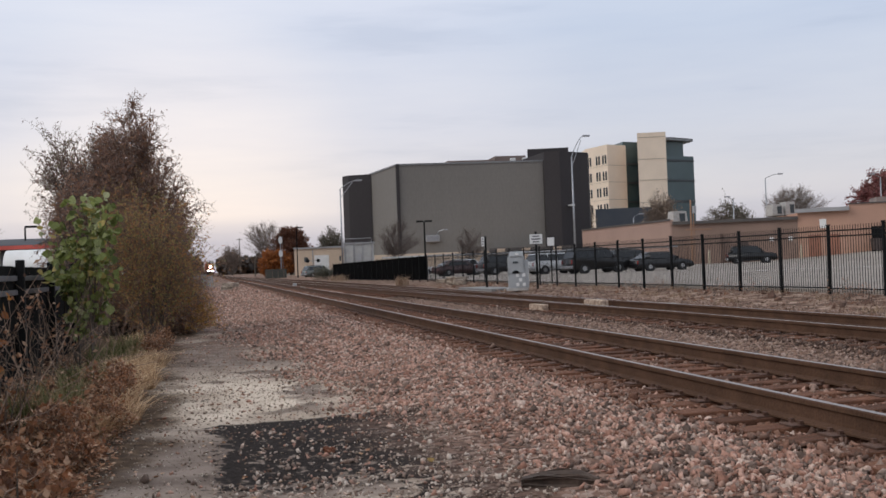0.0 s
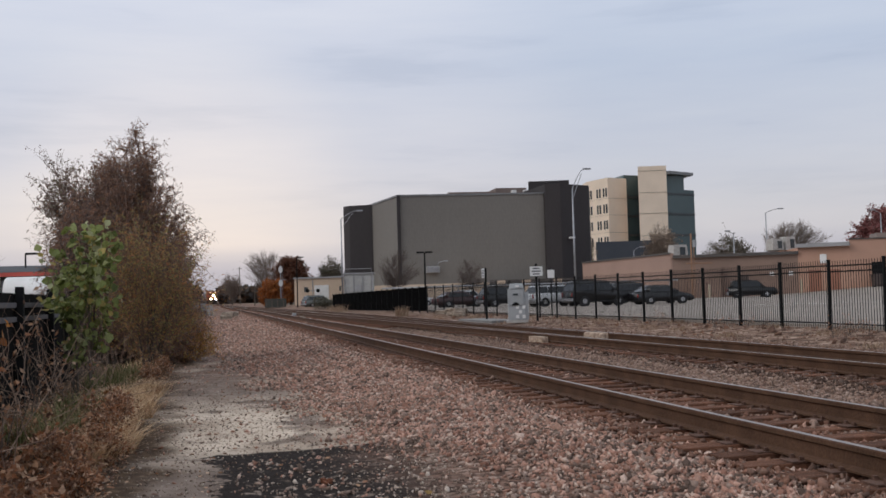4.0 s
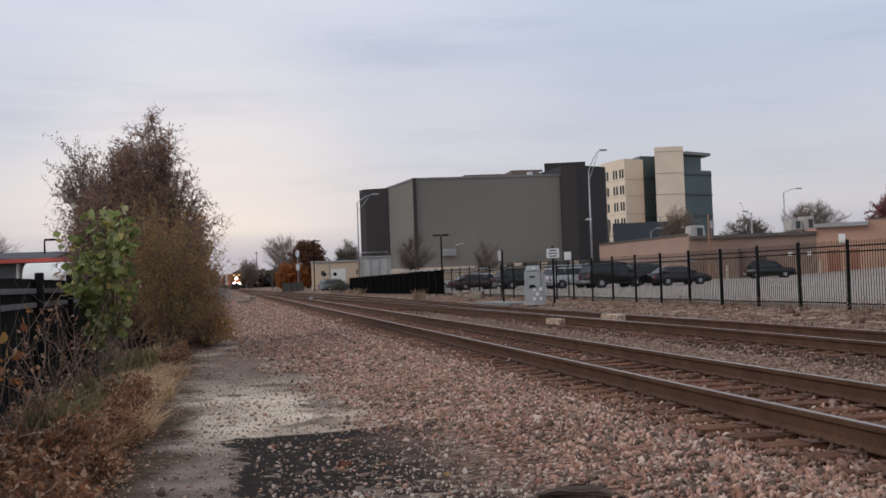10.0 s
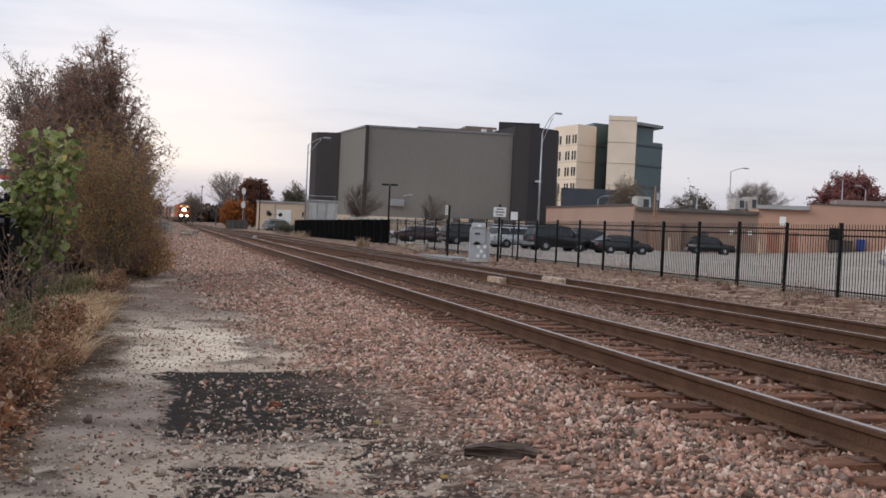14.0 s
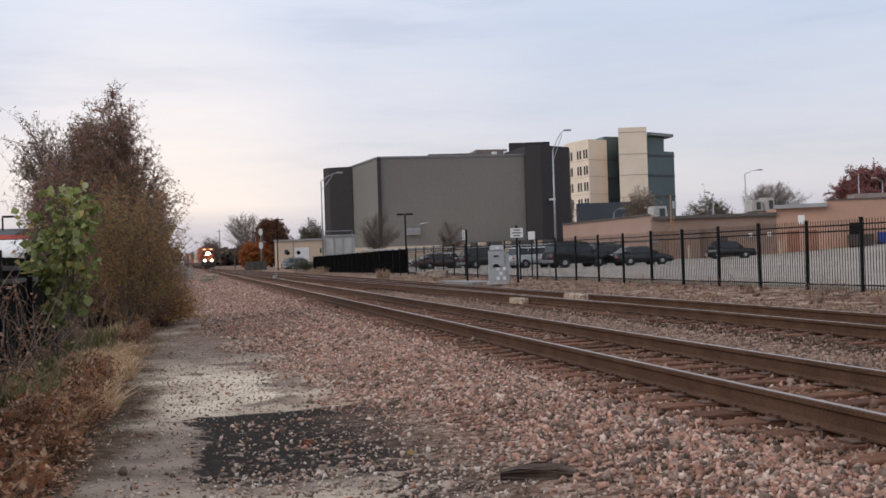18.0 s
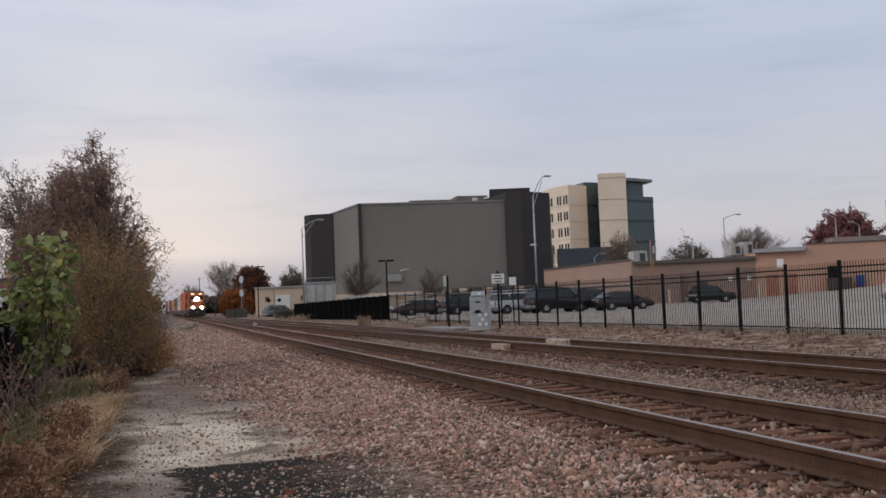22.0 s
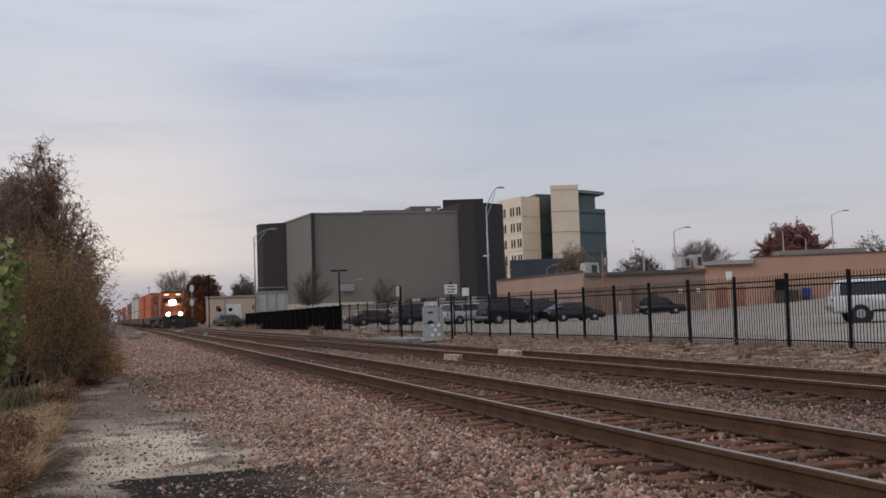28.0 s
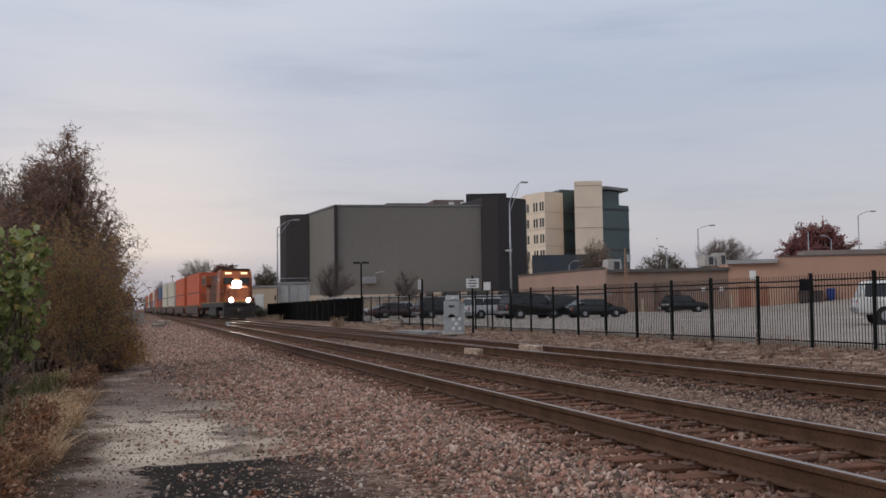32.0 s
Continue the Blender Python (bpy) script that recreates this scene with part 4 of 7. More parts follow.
def shops():
    root = thing("low_shop_building", pose(0, 0, 0), "long low stucco shop building in tan and pink tones", "building")
    P = [(52.85, 136.5), (52.2, 107.1), (64.6, 101.0), (68.67, 97.55), (81.4, 91.3), (102, 81.5)]
    part("wall", block([P[0], P[1], (52.5, 107.0), (64, 132)], -0.05, 5.1), M_TAN2, root, "pink beige stucco")
    part("wall", block([(52.35, 107.0), P[2], (72, 118), (58, 122)], -0.05, 4.75), M_TANSHADE, root, "stucco in the set back, its shade put into the brown")
    part("coping", wall_slab((52.4, 106.95), P[2], 4.5, 4.85, 0.35), M_COPING, root)
    part("wall", block([P[2], P[3], (78, 112), (70, 116)], -0.05, 5.2), M_TAN, root, "orange tan stucco")
    part("roof_edge", wall_slab((64.5, 101.1), (68.7, 97.4), 5.2, 5.62, 0.6), M_ROOFGREY, root, "grey metal roof edge")
    part("wall", block([P[3], P[4], P[5], (112, 100), (80, 112)], -0.05, 5.9), M_TAN, root, "orange tan stucco")
    part("coping", wall_slab(P[3], P[4], 5.86, 5.98, 0.12), M_COPING, root)
    part("coping", wall_slab(P[4], P[5], 5.86, 5.98, 0.12), M_COPING, root)
    part("coping", wall_slab(P[0], P[1], 5.0, 5.2, 0.15), M_COPING, root)
    for s0, w, z1 in ((2.0, 1.1, 2.3), (5.2, 1.1, 2.3)):
        p, q = along((54.2, 106.2), P[2], s0, s0 + w)
        d = part("door", wall_slab(p, q, -0.04, z1, 0.06), mat("brown_door", (0.09, 0.06, 0.05), None, 0.6, 2), root)
    for s0 in (3.9, 8.6, 10.6):
        p, q = along((54.2, 106.2), P[2], s0, s0 + 0.45)
        part("notice", wall_slab(p, q, 2.2, 2.62, 0.05), M_WHITE, root)
    p, q = along(P[1], P[2], 1.9, 5.4)
    part("lean_to", wall_slab(p, q, -0.05, 3.4, 0.9), M_TANSHADE, root, "brown lean-to porch")
    p, q = along(P[2], P[3], 2.3, 3.0)
    part("sign_plate", wall_slab(p, q, 3.4, 4.4, 0.06), M_WHITE, root)
    for s0 in (1.1, 3.0):
        p, q = along(P[2], P[3], s0, s0 + 1.3)
        part("shutter", wall_slab(p, q, -0.04, 2.7, 0.05), mat("orange_shutter", (0.30, 0.13, 0.08), (0.25, 0.11, 0.07), 0.6, 1), root)
    # roof plant
    for x, y, z, w, h in ((53.3, 108.6, 4.75, 1.9, 1.4), (64.6, 106.0, 5.2, 1.5, 1.3), (66.3, 106.0, 5.2, 1.4, 1.55), (88, 96, 5.9, 1.8, 0.9), (92, 95, 5.9, 1.6, 0.8)):
        u = part("roof_unit", box(x, x + w, y, y + 1.6, z, z + h, 0.05, None, (0.12, 0.1)), M_CONC, root, "pale roof ventilation unit")
        part("grille", box(x + w * 0.45, x + w * 0.8, y - 0.03, y + 0.1, z + 0.15 * h, z + 0.8 * h, 0.01), M_MULL, u)
    part("roof_shelter", block([(74, 100), (83, 96.2), (85, 100), (76, 104)], 5.9, 6.7), mat("grey_felt", (0.22, 0.19, 0.17), (0.17, 0.15, 0.14), 0.9, 0.5), root)


shops()


def low_stores():
    root = thing("low_store", pose(0, 0, 0), "low pale tan store with brown fascia before the hall", "building")
    part("wall", block([(19.5, 146.0), (40, 139.4), (42, 146.6), (21, 151)], -0.3, 2.7), M_PALE, root)
    part("fascia", wall_slab((39.9, 139.4), (51.5, 135.6), 2.2, 3.0, 0.5), M_COPING, root, "dark brown fascia")
    part("wall", block([(39.9, 139.4), (51.5, 135.6), (53, 141), (41.5, 145)], -0.3, 2.9), M_PALE, root)
    for s in (1.0, 4.6, 9.0):
        p, q = along((39.9, 139.4), (51.5, 135.6), s, s + 1.2)
        part("column", wall_slab(p, q, -0.3, 2.9, 0.55), M_PALE, root)
    root = thing("garage_building", pose(0, 0, 0), "flat roofed tan garage with a white roller door", "building")
    part("wall", block([(17.2, 196), (30, 190), (34, 205), (20, 209)], -0.3, 5.0), M_PALE, root)
    part("coping", wall_slab((17.1, 196), (30, 190), 4.9, 5.2, 0.2), M_ROOFGREY, root)
    p, q = along((17.2, 196), (30, 190), 4.0, 6.9)
    part("roller_door", wall_slab(p, q, -0.2, 3.6, 0.08), M_WHITE, root, "white roller door")
    for s in (2.0, 9.0):
        p, q = along((17.2, 196), (30, 190), s, s + 0.7)
        part("wall_vent", wall_slab(p, q, 2.4, 3.3, 0.1), M_MULL, root)
    # white plant enclosure
    root = thing("plant_enclosure", pose(17.3, 114, -0.2, 0, 0, -14), "white panelled equipment enclosure with a railed top", "enclosure")
    M_ENC = mat("weathered_panel", (0.40, 0.385, 0.36), (0.30, 0.29, 0.275), 0.7, 1.2, 0, 0.1, 12, 0.12)
    part("body", box(-1.6, 1.6, -1.2, 1.2, 0, 3.9, 0.05), M_ENC, root)
    part("hatch", box(-0.35, 0.35, -1.29, -1.24, 2.0, 2.7, 0.02), M_ROOFGREY, root, "grey hatch with a dark emblem")
    for x in (-1.56, -0.5, 0.5, 1.56):
        part("post", box(x - 0.05, x + 0.05, -1.31, -1.2, 0, 3.9, 0.01), M_ROOFGREY, root)
    part("cap", box(-1.72, 1.72, -1.32, 1.32, 3.9, 4.05, 0.02), M_ROOFGREY, root)
    for x in (-1.0, 0.0, 1.0):
        part("panel", box(x - 0.42, x + 0.42, -1.25, -1.2, 0.6, 3.5, 0.01), M_ENC, root)
    part("railing", path_rod([(-1.5, -1.1, 4.05), (-1.5, -1.1, 4.5), (1.5, -1.1, 4.5), (1.5, -1.1, 4.05)], 0.03, 6), M_GALV, root)
    # left of the line: canopy, dark roofed building, white van body
    root = thing("dark_roofed_building", pose(0, 0, 0), "dark grey building with a low shed roof", "building")
    part("wall", block([(-30, 84), (-12.6, 80.4), (-11.8, 90), (-30, 94)], -0.3, 3.4), mat("grey_board", (0.10, 0.10, 0.105), (0.13, 0.13, 0.13), 0.8, 0.5), root)
    part("roof", prism([(80.0, 3.4), (94.5, 3.4), (94.0, 3.7), (87, 4.4), (80.2, 3.7)], -30.5, -11.9), mat("dark_shingle", (0.04, 0.04, 0.045), (0.06, 0.06, 0.065), 0.9, 1), root)
    root = thing("station_canopy", pose(0, 0, 0), "flat canopy with a red light band on its edge", "canopy")
    part("roof", block([(-13.0, 66.4), (-5.5, 64.8), (-4.6, 70), (-13, 72)], 2.97, 3.07), mat("dark_shingle", (0.04, 0.04, 0.045), (0.06, 0.06, 0.065), 0.9, 1), root)
    part("fascia", wall_slab((-13.0, 66.3), (-5.5, 64.7), 2.98, 3.22, 0.12), mat("red_fascia", (0.50, 0.085, 0.06), (0.42, 0.07, 0.05), 0.4, 1), root, "red canopy fascia")
    for x, y in ((-12.3, 68), (-6.0, 67)):
        part("column", rod((x, y, -0.3), (x, y, 2.98), 0.12), M_WHITE, root)


low_stores()


# ---- street furniture ----
def street_lamp(x, y, h, reach, rise, label="tall galvanised street lamp with a curved arm", truss=False, turn=0):
    root = thing("street_lamp", pose(x, y, -0.2, 0, 0, turn), label, "street lamp", "street lamps")
    part("base", box(-0.25, 0.25, -0.25, 0.25, 0, 0.5, 0.03), M_CONC, root)
    part("pole", rod((0, 0, 0), (0, 0, h), 0.13, 0.075, 10), M_GALV, root, "", True)
    n = 6
    pts = [(reach * i / n, 0, h + rise * math.sin(math.pi / 2 * i / n)) for i in range(n + 1)]
    part("arm", path_rod(pts, 0.045, 6), M_GALV, root)
    if truss:
        part("brace", path_rod([(0, 0, h - 1.1), (reach * 0.75, 0, h + rise * 0.80)], 0.035, 6), M_GALV, root)
    x1 = reach
    part("lamp_head", box(x1 - 0.15, x1 + 0.65, -0.15, 0.15, h + rise - 0.08, h + rise + 0.1, 0.04), M_GALV, root)
    return root


street_lamp(39.05, 103.1, 12.3, 1.5, 2.2, "tall galvanised street lamp with a braced rising arm", True)
street_lamp(16.35, 121.1, 10.7, 2.0, 1.0, "tall galvanised street lamp with a braced rising arm", True)
street_lamp(79.5, 132.0, 11.8, 2.2, 0.6)
street_lamp(101.8, 124.7, 13.4, 2.4, 0.7)
street_lamp(94.8, 127.0, 11.2, -1.6, 0.5)
street_lamp(97.6, 125.5, 10.0, -1.6, 0.5)
street_lamp(76.5, 136.0, 9.0, -1.2, 0.5)
street_lamp(66.8, 150.0, 7.4, 1.2, 0.6)


def lot_lamp(x, y, h, heads, reach=0.75):
    root = thing("lot_lamp", pose(x, y, -0.2, 0, 0, -14), "dark parking lot lamp with flat box heads", "lot lamp", "lot lamps")
    part("pole", rod((0, 0, 0), (0, 0, h), 0.09, 0.07, 8), M_BLACK, root)
    for s in heads:
        part("lamp_head", box(min(0.05 * s, reach * s), max(0.05 * s, reach * s), -0.2, 0.2, h - 0.02, h + 0.14, 0.03), M_BLACK, root)


lot_lamp(20.42, 93.4, 5.3, (-1, 1))
lot_lamp(13.9, 153.4, 7.5, (1,), 1.0)
lot_lamp(-13.4, 85.0, 5.4, (1,), 0.9)


def sign(x, y, z, w, h, post_r, bars, label, turn=-16):
    root = thing("sign", pose(x, y, -0.15, 0, 0, turn), label, "sign")
    part("post", rod((0, 0, 0), (0, 0, z + h / 2 + 0.12), post_r, post_r, 8), M_BLACK, root)
    pl = part("plate", box(-w / 2, w / 2, -post_r - 0.02, -post_r - 0.004, z - h / 2, z + h / 2, 0.004), M_WHITE, root, "white sign plate")
    for i in range(bars):
        zz = z + h / 2 - h * (i + 0.7) / (bars + 0.4)
        wid = w * (0.36 if i % 2 else 0.27)
        part("line", box(-wid, wid, -post_r - 0.024, -post_r - 0.02, zz - h * 0.06, zz + h * 0.06), mat("sign_ink", (0.08, 0.08, 0.085), None, 0.6, 3), pl)


sign(14.35, 42.7, 2.2, 0.56, 0.42, 0.05, 3, "white notice board with dark lines on a black post")
sign(17.6, 50.0, 2.2, 0.36, 0.42, 0.03, 0, "small white sign seen on a thin post")
root = thing("sign", pose(13.22, 46.9, -0.15, 0, 0, -16), "narrow pale marker hung beside a tall black post", "sign")
part("post", rod((0, 0, 0), (0, 0, 2.5), 0.05, 0.05, 8), M_BLACK, root)
pl = part("plate", box(-0.19, -0.06, -0.02, -0.004, 2.03, 2.48, 0.004), M_WHITE, root, "narrow white plate")
for z in (2.13, 2.26, 2.38):
    part("line", box(-0.155, -0.095, -0.024, -0.02, z - 0.035, z + 0.035), mat("sign_ink", (0.08, 0.08, 0.085), None, 0.6, 3), pl)
root = thing("wall_unit", pose(33.5, 147.7, 0, 0, 0, -7), "pale grey ventilation unit on the hall's wall under a lamp arm", "ventilation unit")
part("case", box(-1.0, 1.0, -0.55, 0.45, 4.4, 5.4, 0.06), M_ROOFGREY, root)
for z in (4.62, 4.8, 4.98, 5.16):
    part("louvre", box(-0.85, 0.85, -0.6, -0.56, z - 0.05, z + 0.05, 0.01), M_GALV, root)
part("lamp_arm", path_rod([(0.6, 0.2, 5.4), (0.9, -0.3, 5.95), (1.7, -0.8, 6.1)], 0.06, 6), M_GALV, root)
part("lamp_head", box(1.6, 2.2, -0.95, -0.65, 6.03, 6.2, 0.04), M_GALV, root)


def signal_cabinet():
    root = thing("signal_cabinet", pose(13.0, 41.4, -0.14, 0, 0, -16), "grey railway signal cabinet with five pale stickers", "cabinet")
    part("plinth", box(-0.46, 0.46, -0.34, 0.34, 0, 0.12, 0.01), M_CONC, root)
    part("body", box(-0.37, 0.33, -0.3, 0.3, 0.12, 1.44, 0.02), M_BOXGREY, root)
    part("roof", box(-0.32, 0.3, -0.34, 0.34, 1.44, 1.66, 0.03, None, (0.04, 0.06)), M_BOXGREY, root, "grey hood over the cabinet")
    part("side_box", box(0.33, 0.5, -0.26, 0.26, 0.12, 1.3, 0.015), M_BOXGREY, root)
    part("door", box(-0.33, 0.28, -0.325, -0.302, 0.75, 1.38, 0.01), M_BOXGREY, root)
    part("latch", box(-0.16, 0.06, -0.35, -0.32, 1.16, 1.24, 0.01), M_MULL, root)
    # black half disc stands in for the shade of an arched opening
    bm = bmesh.new()
    arc = [(-0.05 + 0.15 * math.cos(a), 0.735 + 0.13 * math.sin(a)) for a in np.linspace(0, math.pi, 11)]
    fr = [bm.verts.new((x, -0.345, z)) for x, z in arc]
    bk = [bm.verts.new((x, -0.29, z)) for x, z in arc]
    bm.faces.new(fr[::-1]), bm.faces.new(bk)
    for i in range(11):
        bm.faces.new((fr[i], fr[(i + 1) % 11], bk[(i + 1) % 11], bk[i]))
    part("vent", bm, M_BLACK, root, "black half disc put in for a shadowed arched opening")
    part("nameplate", box(-0.06, 0.1, -0.365, -0.345, 1.5, 1.58), M_WHITE, root)
    for x, z in ((0.02, 0.66), (0.29, 0.66), (0.14, 0.46), (0.02, 0.26), (0.29, 0.26)):
        part("sticker", box(x - 0.065, x + 0.065, -0.312, -0.300, z - 0.07, z + 0.07), M_WHITE, root)
    ob = part("slab", box(-0.9, 0.5, -2.6, 2.4, -0.1, 0.03, 0.02), mat("grey_concrete", (0.24, 0.235, 0.225), (0.18, 0.175, 0.17), 0.9, 2, 0, 0.3, 30, 0.12, spec=0.1), None)
    ob.name = "concrete_slab"
    ob.matrix_world = pose(13.35, 46.6, -0.12, 0, 0, 3)
    tagged(ob, "flat pale concrete slab beside the cabinet", "slab")


signal_cabinet()


def signal_mast(x, y, h):
    root = thing("railway_signal", pose(x, y, -0.2, 0, 0, -6), "grey railway signal mast with two oval heads seen from behind", "railway signal")
    part("base", box(-0.4, 0.4, -0.4, 0.4, 0, 0.5, 0.05), M_CONC, root)
    part("mast", rod((0, 0, 0), (0, 0, h), 0.1, 0.08, 8), M_GALV, root)
    for z in (h - 0.7, h - 3.2):
        bm = bmesh.new()
        pts = [(math.cos(a) * 0.38, math.sin(a) * 0.65) for a in np.linspace(0, 2 * math.pi, 20, endpoint=False)]
        a = [bm.verts.new((px, -0.16, z + pz)) for px, pz in pts]
        b = [bm.verts.new((px, -0.12, z + pz)) for px, pz in pts]
        bm.faces.new(a)
        bm.faces.new(b[::-1])
        for i in range(20):
            bm.faces.new((a[i], b[i], b[(i + 1) % 20], a[(i + 1) % 20]))
        part("signal_head", bm, M_WHITE, root, "pale oval signal backboard")
        part("lamp_unit", box(-0.16, 0.16, -0.12, 0.25, z - 0.45, z + 0.45, 0.04), M_BLACK, root)
    part("ladder", path_rod([(0.35, 0.2, 0.2), (0.35, 0.2, h)], 0.03, 5), M_GALV, root)
    part("cage", box(0.2, 0.9, -0.1, 0.6, h - 2.6, h - 2.5, 0.01), M_GALV, root)


signal_mast(14.2, 190, 7.5)


def crossing_signal(x, y, h=4.6):
    root = thing("crossing_signal", pose(x, y, -0.2, 0, 0, -8), "level crossing signal mast with two dark lamp discs", "crossing signal", "crossing signals")
    part("mast", rod((0, 0, 0), (0, 0, h), 0.09, 0.09, 8), M_GALV, root)
    part("crossarm", box(-1.3, 1.3, -0.05, 0.05, 2.6, 2.72, 0.01), M_GALV, root)
    for s in (-1, 1):
        part("lamp_disc", rod((s * 0.9, -0.1, 2.66), (s * 0.9, -0.02, 2.66), 0.33, 0.33, 14), M_BLACK, root)
    part("case", box(-0.35, 0.35, 0.5, 1.1, 0, 1.6, 0.03), M_BOXGREY, root)


crossing_signal(18.6, 176)
for x, y, h in ((12.0, 338, 12.2), (-7, 210, 9), (11.9, 240, 5)):
    root = thing("utility_pole", pose(x, y, -0.2), "bare wooden utility pole with a short crossarm", "utility pole", "utility poles")
    part("pole", rod((0, 0, 0), (0, 0, h), 0.16, 0.11, 8), M_BARK, root)
    part("crossarm", box(-0.8, 0.8, -0.06, 0.06, h - 0.6, h - 0.45, 0.01), M_BARK, root)
root = thing("utility_pole", pose(51.4, 101.4, -0.1), "weathered orange brown timber pole with a timber frame", "utility pole", "utility poles")
M_POLE = mat("orange_timber", (0.34, 0.19, 0.115), (0.25, 0.14, 0.085), 0.9, 3, 0, 0.3, 20, 0.15, stretch=(6, 6, 1))
part("pole", rod((0.45, 0, 0), (0.5, 0, 7.1), 0.11, 0.09, 8), M_POLE, root)
part("pole", rod((0.9, 0.2, 0), (0.9, 0.2, 6.3), 0.06, 0.05, 8), M_POLE, root, "thinner second pole")
part("crossbar", box(-0.2, 2.9, -0.1, 0.06, 3.8, 3.92, 0.02), M_POLE, root)
part("transformer", rod((0.75, -0.3, 5.6), (0.75, -0.3, 6.4), 0.22, 0.22, 10), M_GALV, root)
root = thing("guard_rail", pose(0, 0, 0), "pale galvanised pipe rail along the back of the lot", "rail")
part("pipe", path_rod([(18.5, 106, 1.95), (30, 100, 1.95), (47, 95, 1.95)], 0.09, 8), M_GALV, root)
for k in range(9):
    x = 19 + 3.4 * k
    y = np.interp(x, [18.5, 30, 47], [106, 100, 95])
    part("post", rod((x, y, -0.2), (x, y, 1.95), 0.05, 0.05, 6), M_GALV, root)


M_RUBBLE = mat("dusty_rubble", (0.40, 0.33, 0.26), (0.22, 0.17, 0.13), 0.95, 6, 0, 0.6, 30, 0.25)


# timbers by the second track, lumps on the path
def lump(name, x, y, dims, turn, material, label, category, seed=0, z=None, rough=0.14):
    rng = random.Random(seed)
    bm = box(-dims[0] / 2, dims[0] / 2, -dims[1] / 2, dims[1] / 2, 0, dims[2], min(dims) * 0.18)
    bmesh.ops.subdivide_edges(bm, edges=bm.edges[:], cuts=3)
    if name == "tie_scrap":        # frayed, tapering ends
        for v in bm.verts:
            k = 1 - 0.55 * abs(v.co.x / dims[0] * 2) ** 3
            v.co.y, v.co.z = v.co.y * k, v.co.z * k
    for v in bm.verts:
        v.co += Vector((rng.uniform(-1, 1), rng.uniform(-1, 1), rng.uniform(-1, 1))) * min(dims) * rough
    ob = part(name, bm, material, None)
    ob.matrix_world = pose(x, y, (lumpy_z(x, y) if z is None else z) - 0.01, 0, 0, turn)
    return tagged(ob, label, category)


lump("timber_block", 8.74, 26.0, (0.2, 0.9, 0.2), 4, M_TIMBER, "pale weathered timber block beside the rail", "timber", 1, -0.24, 0.03)
lump("timber_block", 10.1, 25.3, (0.24, 1.1, 0.22), 2, M_TIMBER, "pale weathered timber block between the rails", "timber", 2, -0.19, 0.03)
lump("timber_block", 11.05, 23.0, (0.2, 0.7, 0.15), 8, M_CONC, "small pale block by the rail", "block", 3, -0.2)
lump("tie_scrap", 2.29, 6.5, (0.52, 0.21, 0.09), -22, mat("charred_wood", (0.045, 0.03, 0.022), (0.085, 0.057, 0.042), 0.95, 6, 0, 0.3, 30, 0.15), "charred broken end of a wooden tie on the stones", "wood scrap", 4, None, 0.1)
lump("loose_rock", -0.62, 6.35, (0.13, 0.12, 0.05), 20, M_RUBBLE, "flat pale rock on the path", "rock", 5, None, 0.2)
lump("dark_rock", -1.14, 5.68, (0.2, 0.16, 0.1), 40, mat("dark_stone", (0.03, 0.026, 0.024), (0.055, 0.047, 0.042), 0.9, 8, 0, 0.5, 40, 0.2), "dark lumpy stone at the edge of the path", "rock", 7, None, 0.2)
lump("rusty_scrap", 1.0, 8.7, (0.04, 0.10, 0.05), 35, mat("orange_rust", (0.26, 0.095, 0.05), (0.14, 0.06, 0.035), 0.9, 12), "small orange rusty scrap on the asphalt", "scrap", 6, None, 0.3)
for i, (x, y, s) in enumerate(((6.9, 73, 0.32), (8.0, 69.7, 0.3), (2.4, 93, 0.95), (1.9, 86, 0.7), (14.9, 59.5, 0.8), (14.4, 57, 0.6), (2.9, 98, 0.8), (2.2, 90, 0.5), (15.0, 64, 0.5))):
    lump("rubble_block", x, y, (s, s * 1.3, s * 0.5), 30 * i, M_RUBBLE, "broken pale concrete lump beside the track", "rubble", 10 + i)


# ---- vehicles ----
M_TYRE = mat("tyre_rubber", (0.014, 0.014, 0.015), (0.02, 0.02, 0.02), 0.85, 8)
M_RIM = mat("alloy_rim", (0.42, 0.42, 0.43), (0.35, 0.35, 0.36), 0.35, 4, 0.8)
M_CARGLASS = mat("car_glass", (0.012, 0.014, 0.016), (0.016, 0.018, 0.02), 0.08, 1)
M_LAMPRED = mat("red_lens", (0.30, 0.02, 0.015), None, 0.2, 3)
M_LAMPCLR = mat("clear_lens", (0.6, 0.6, 0.6), None, 0.15, 3)


def paint(name, c):
    return mat(name, c, tuple(k * 0.92 for k in c), 0.28, 0.8)


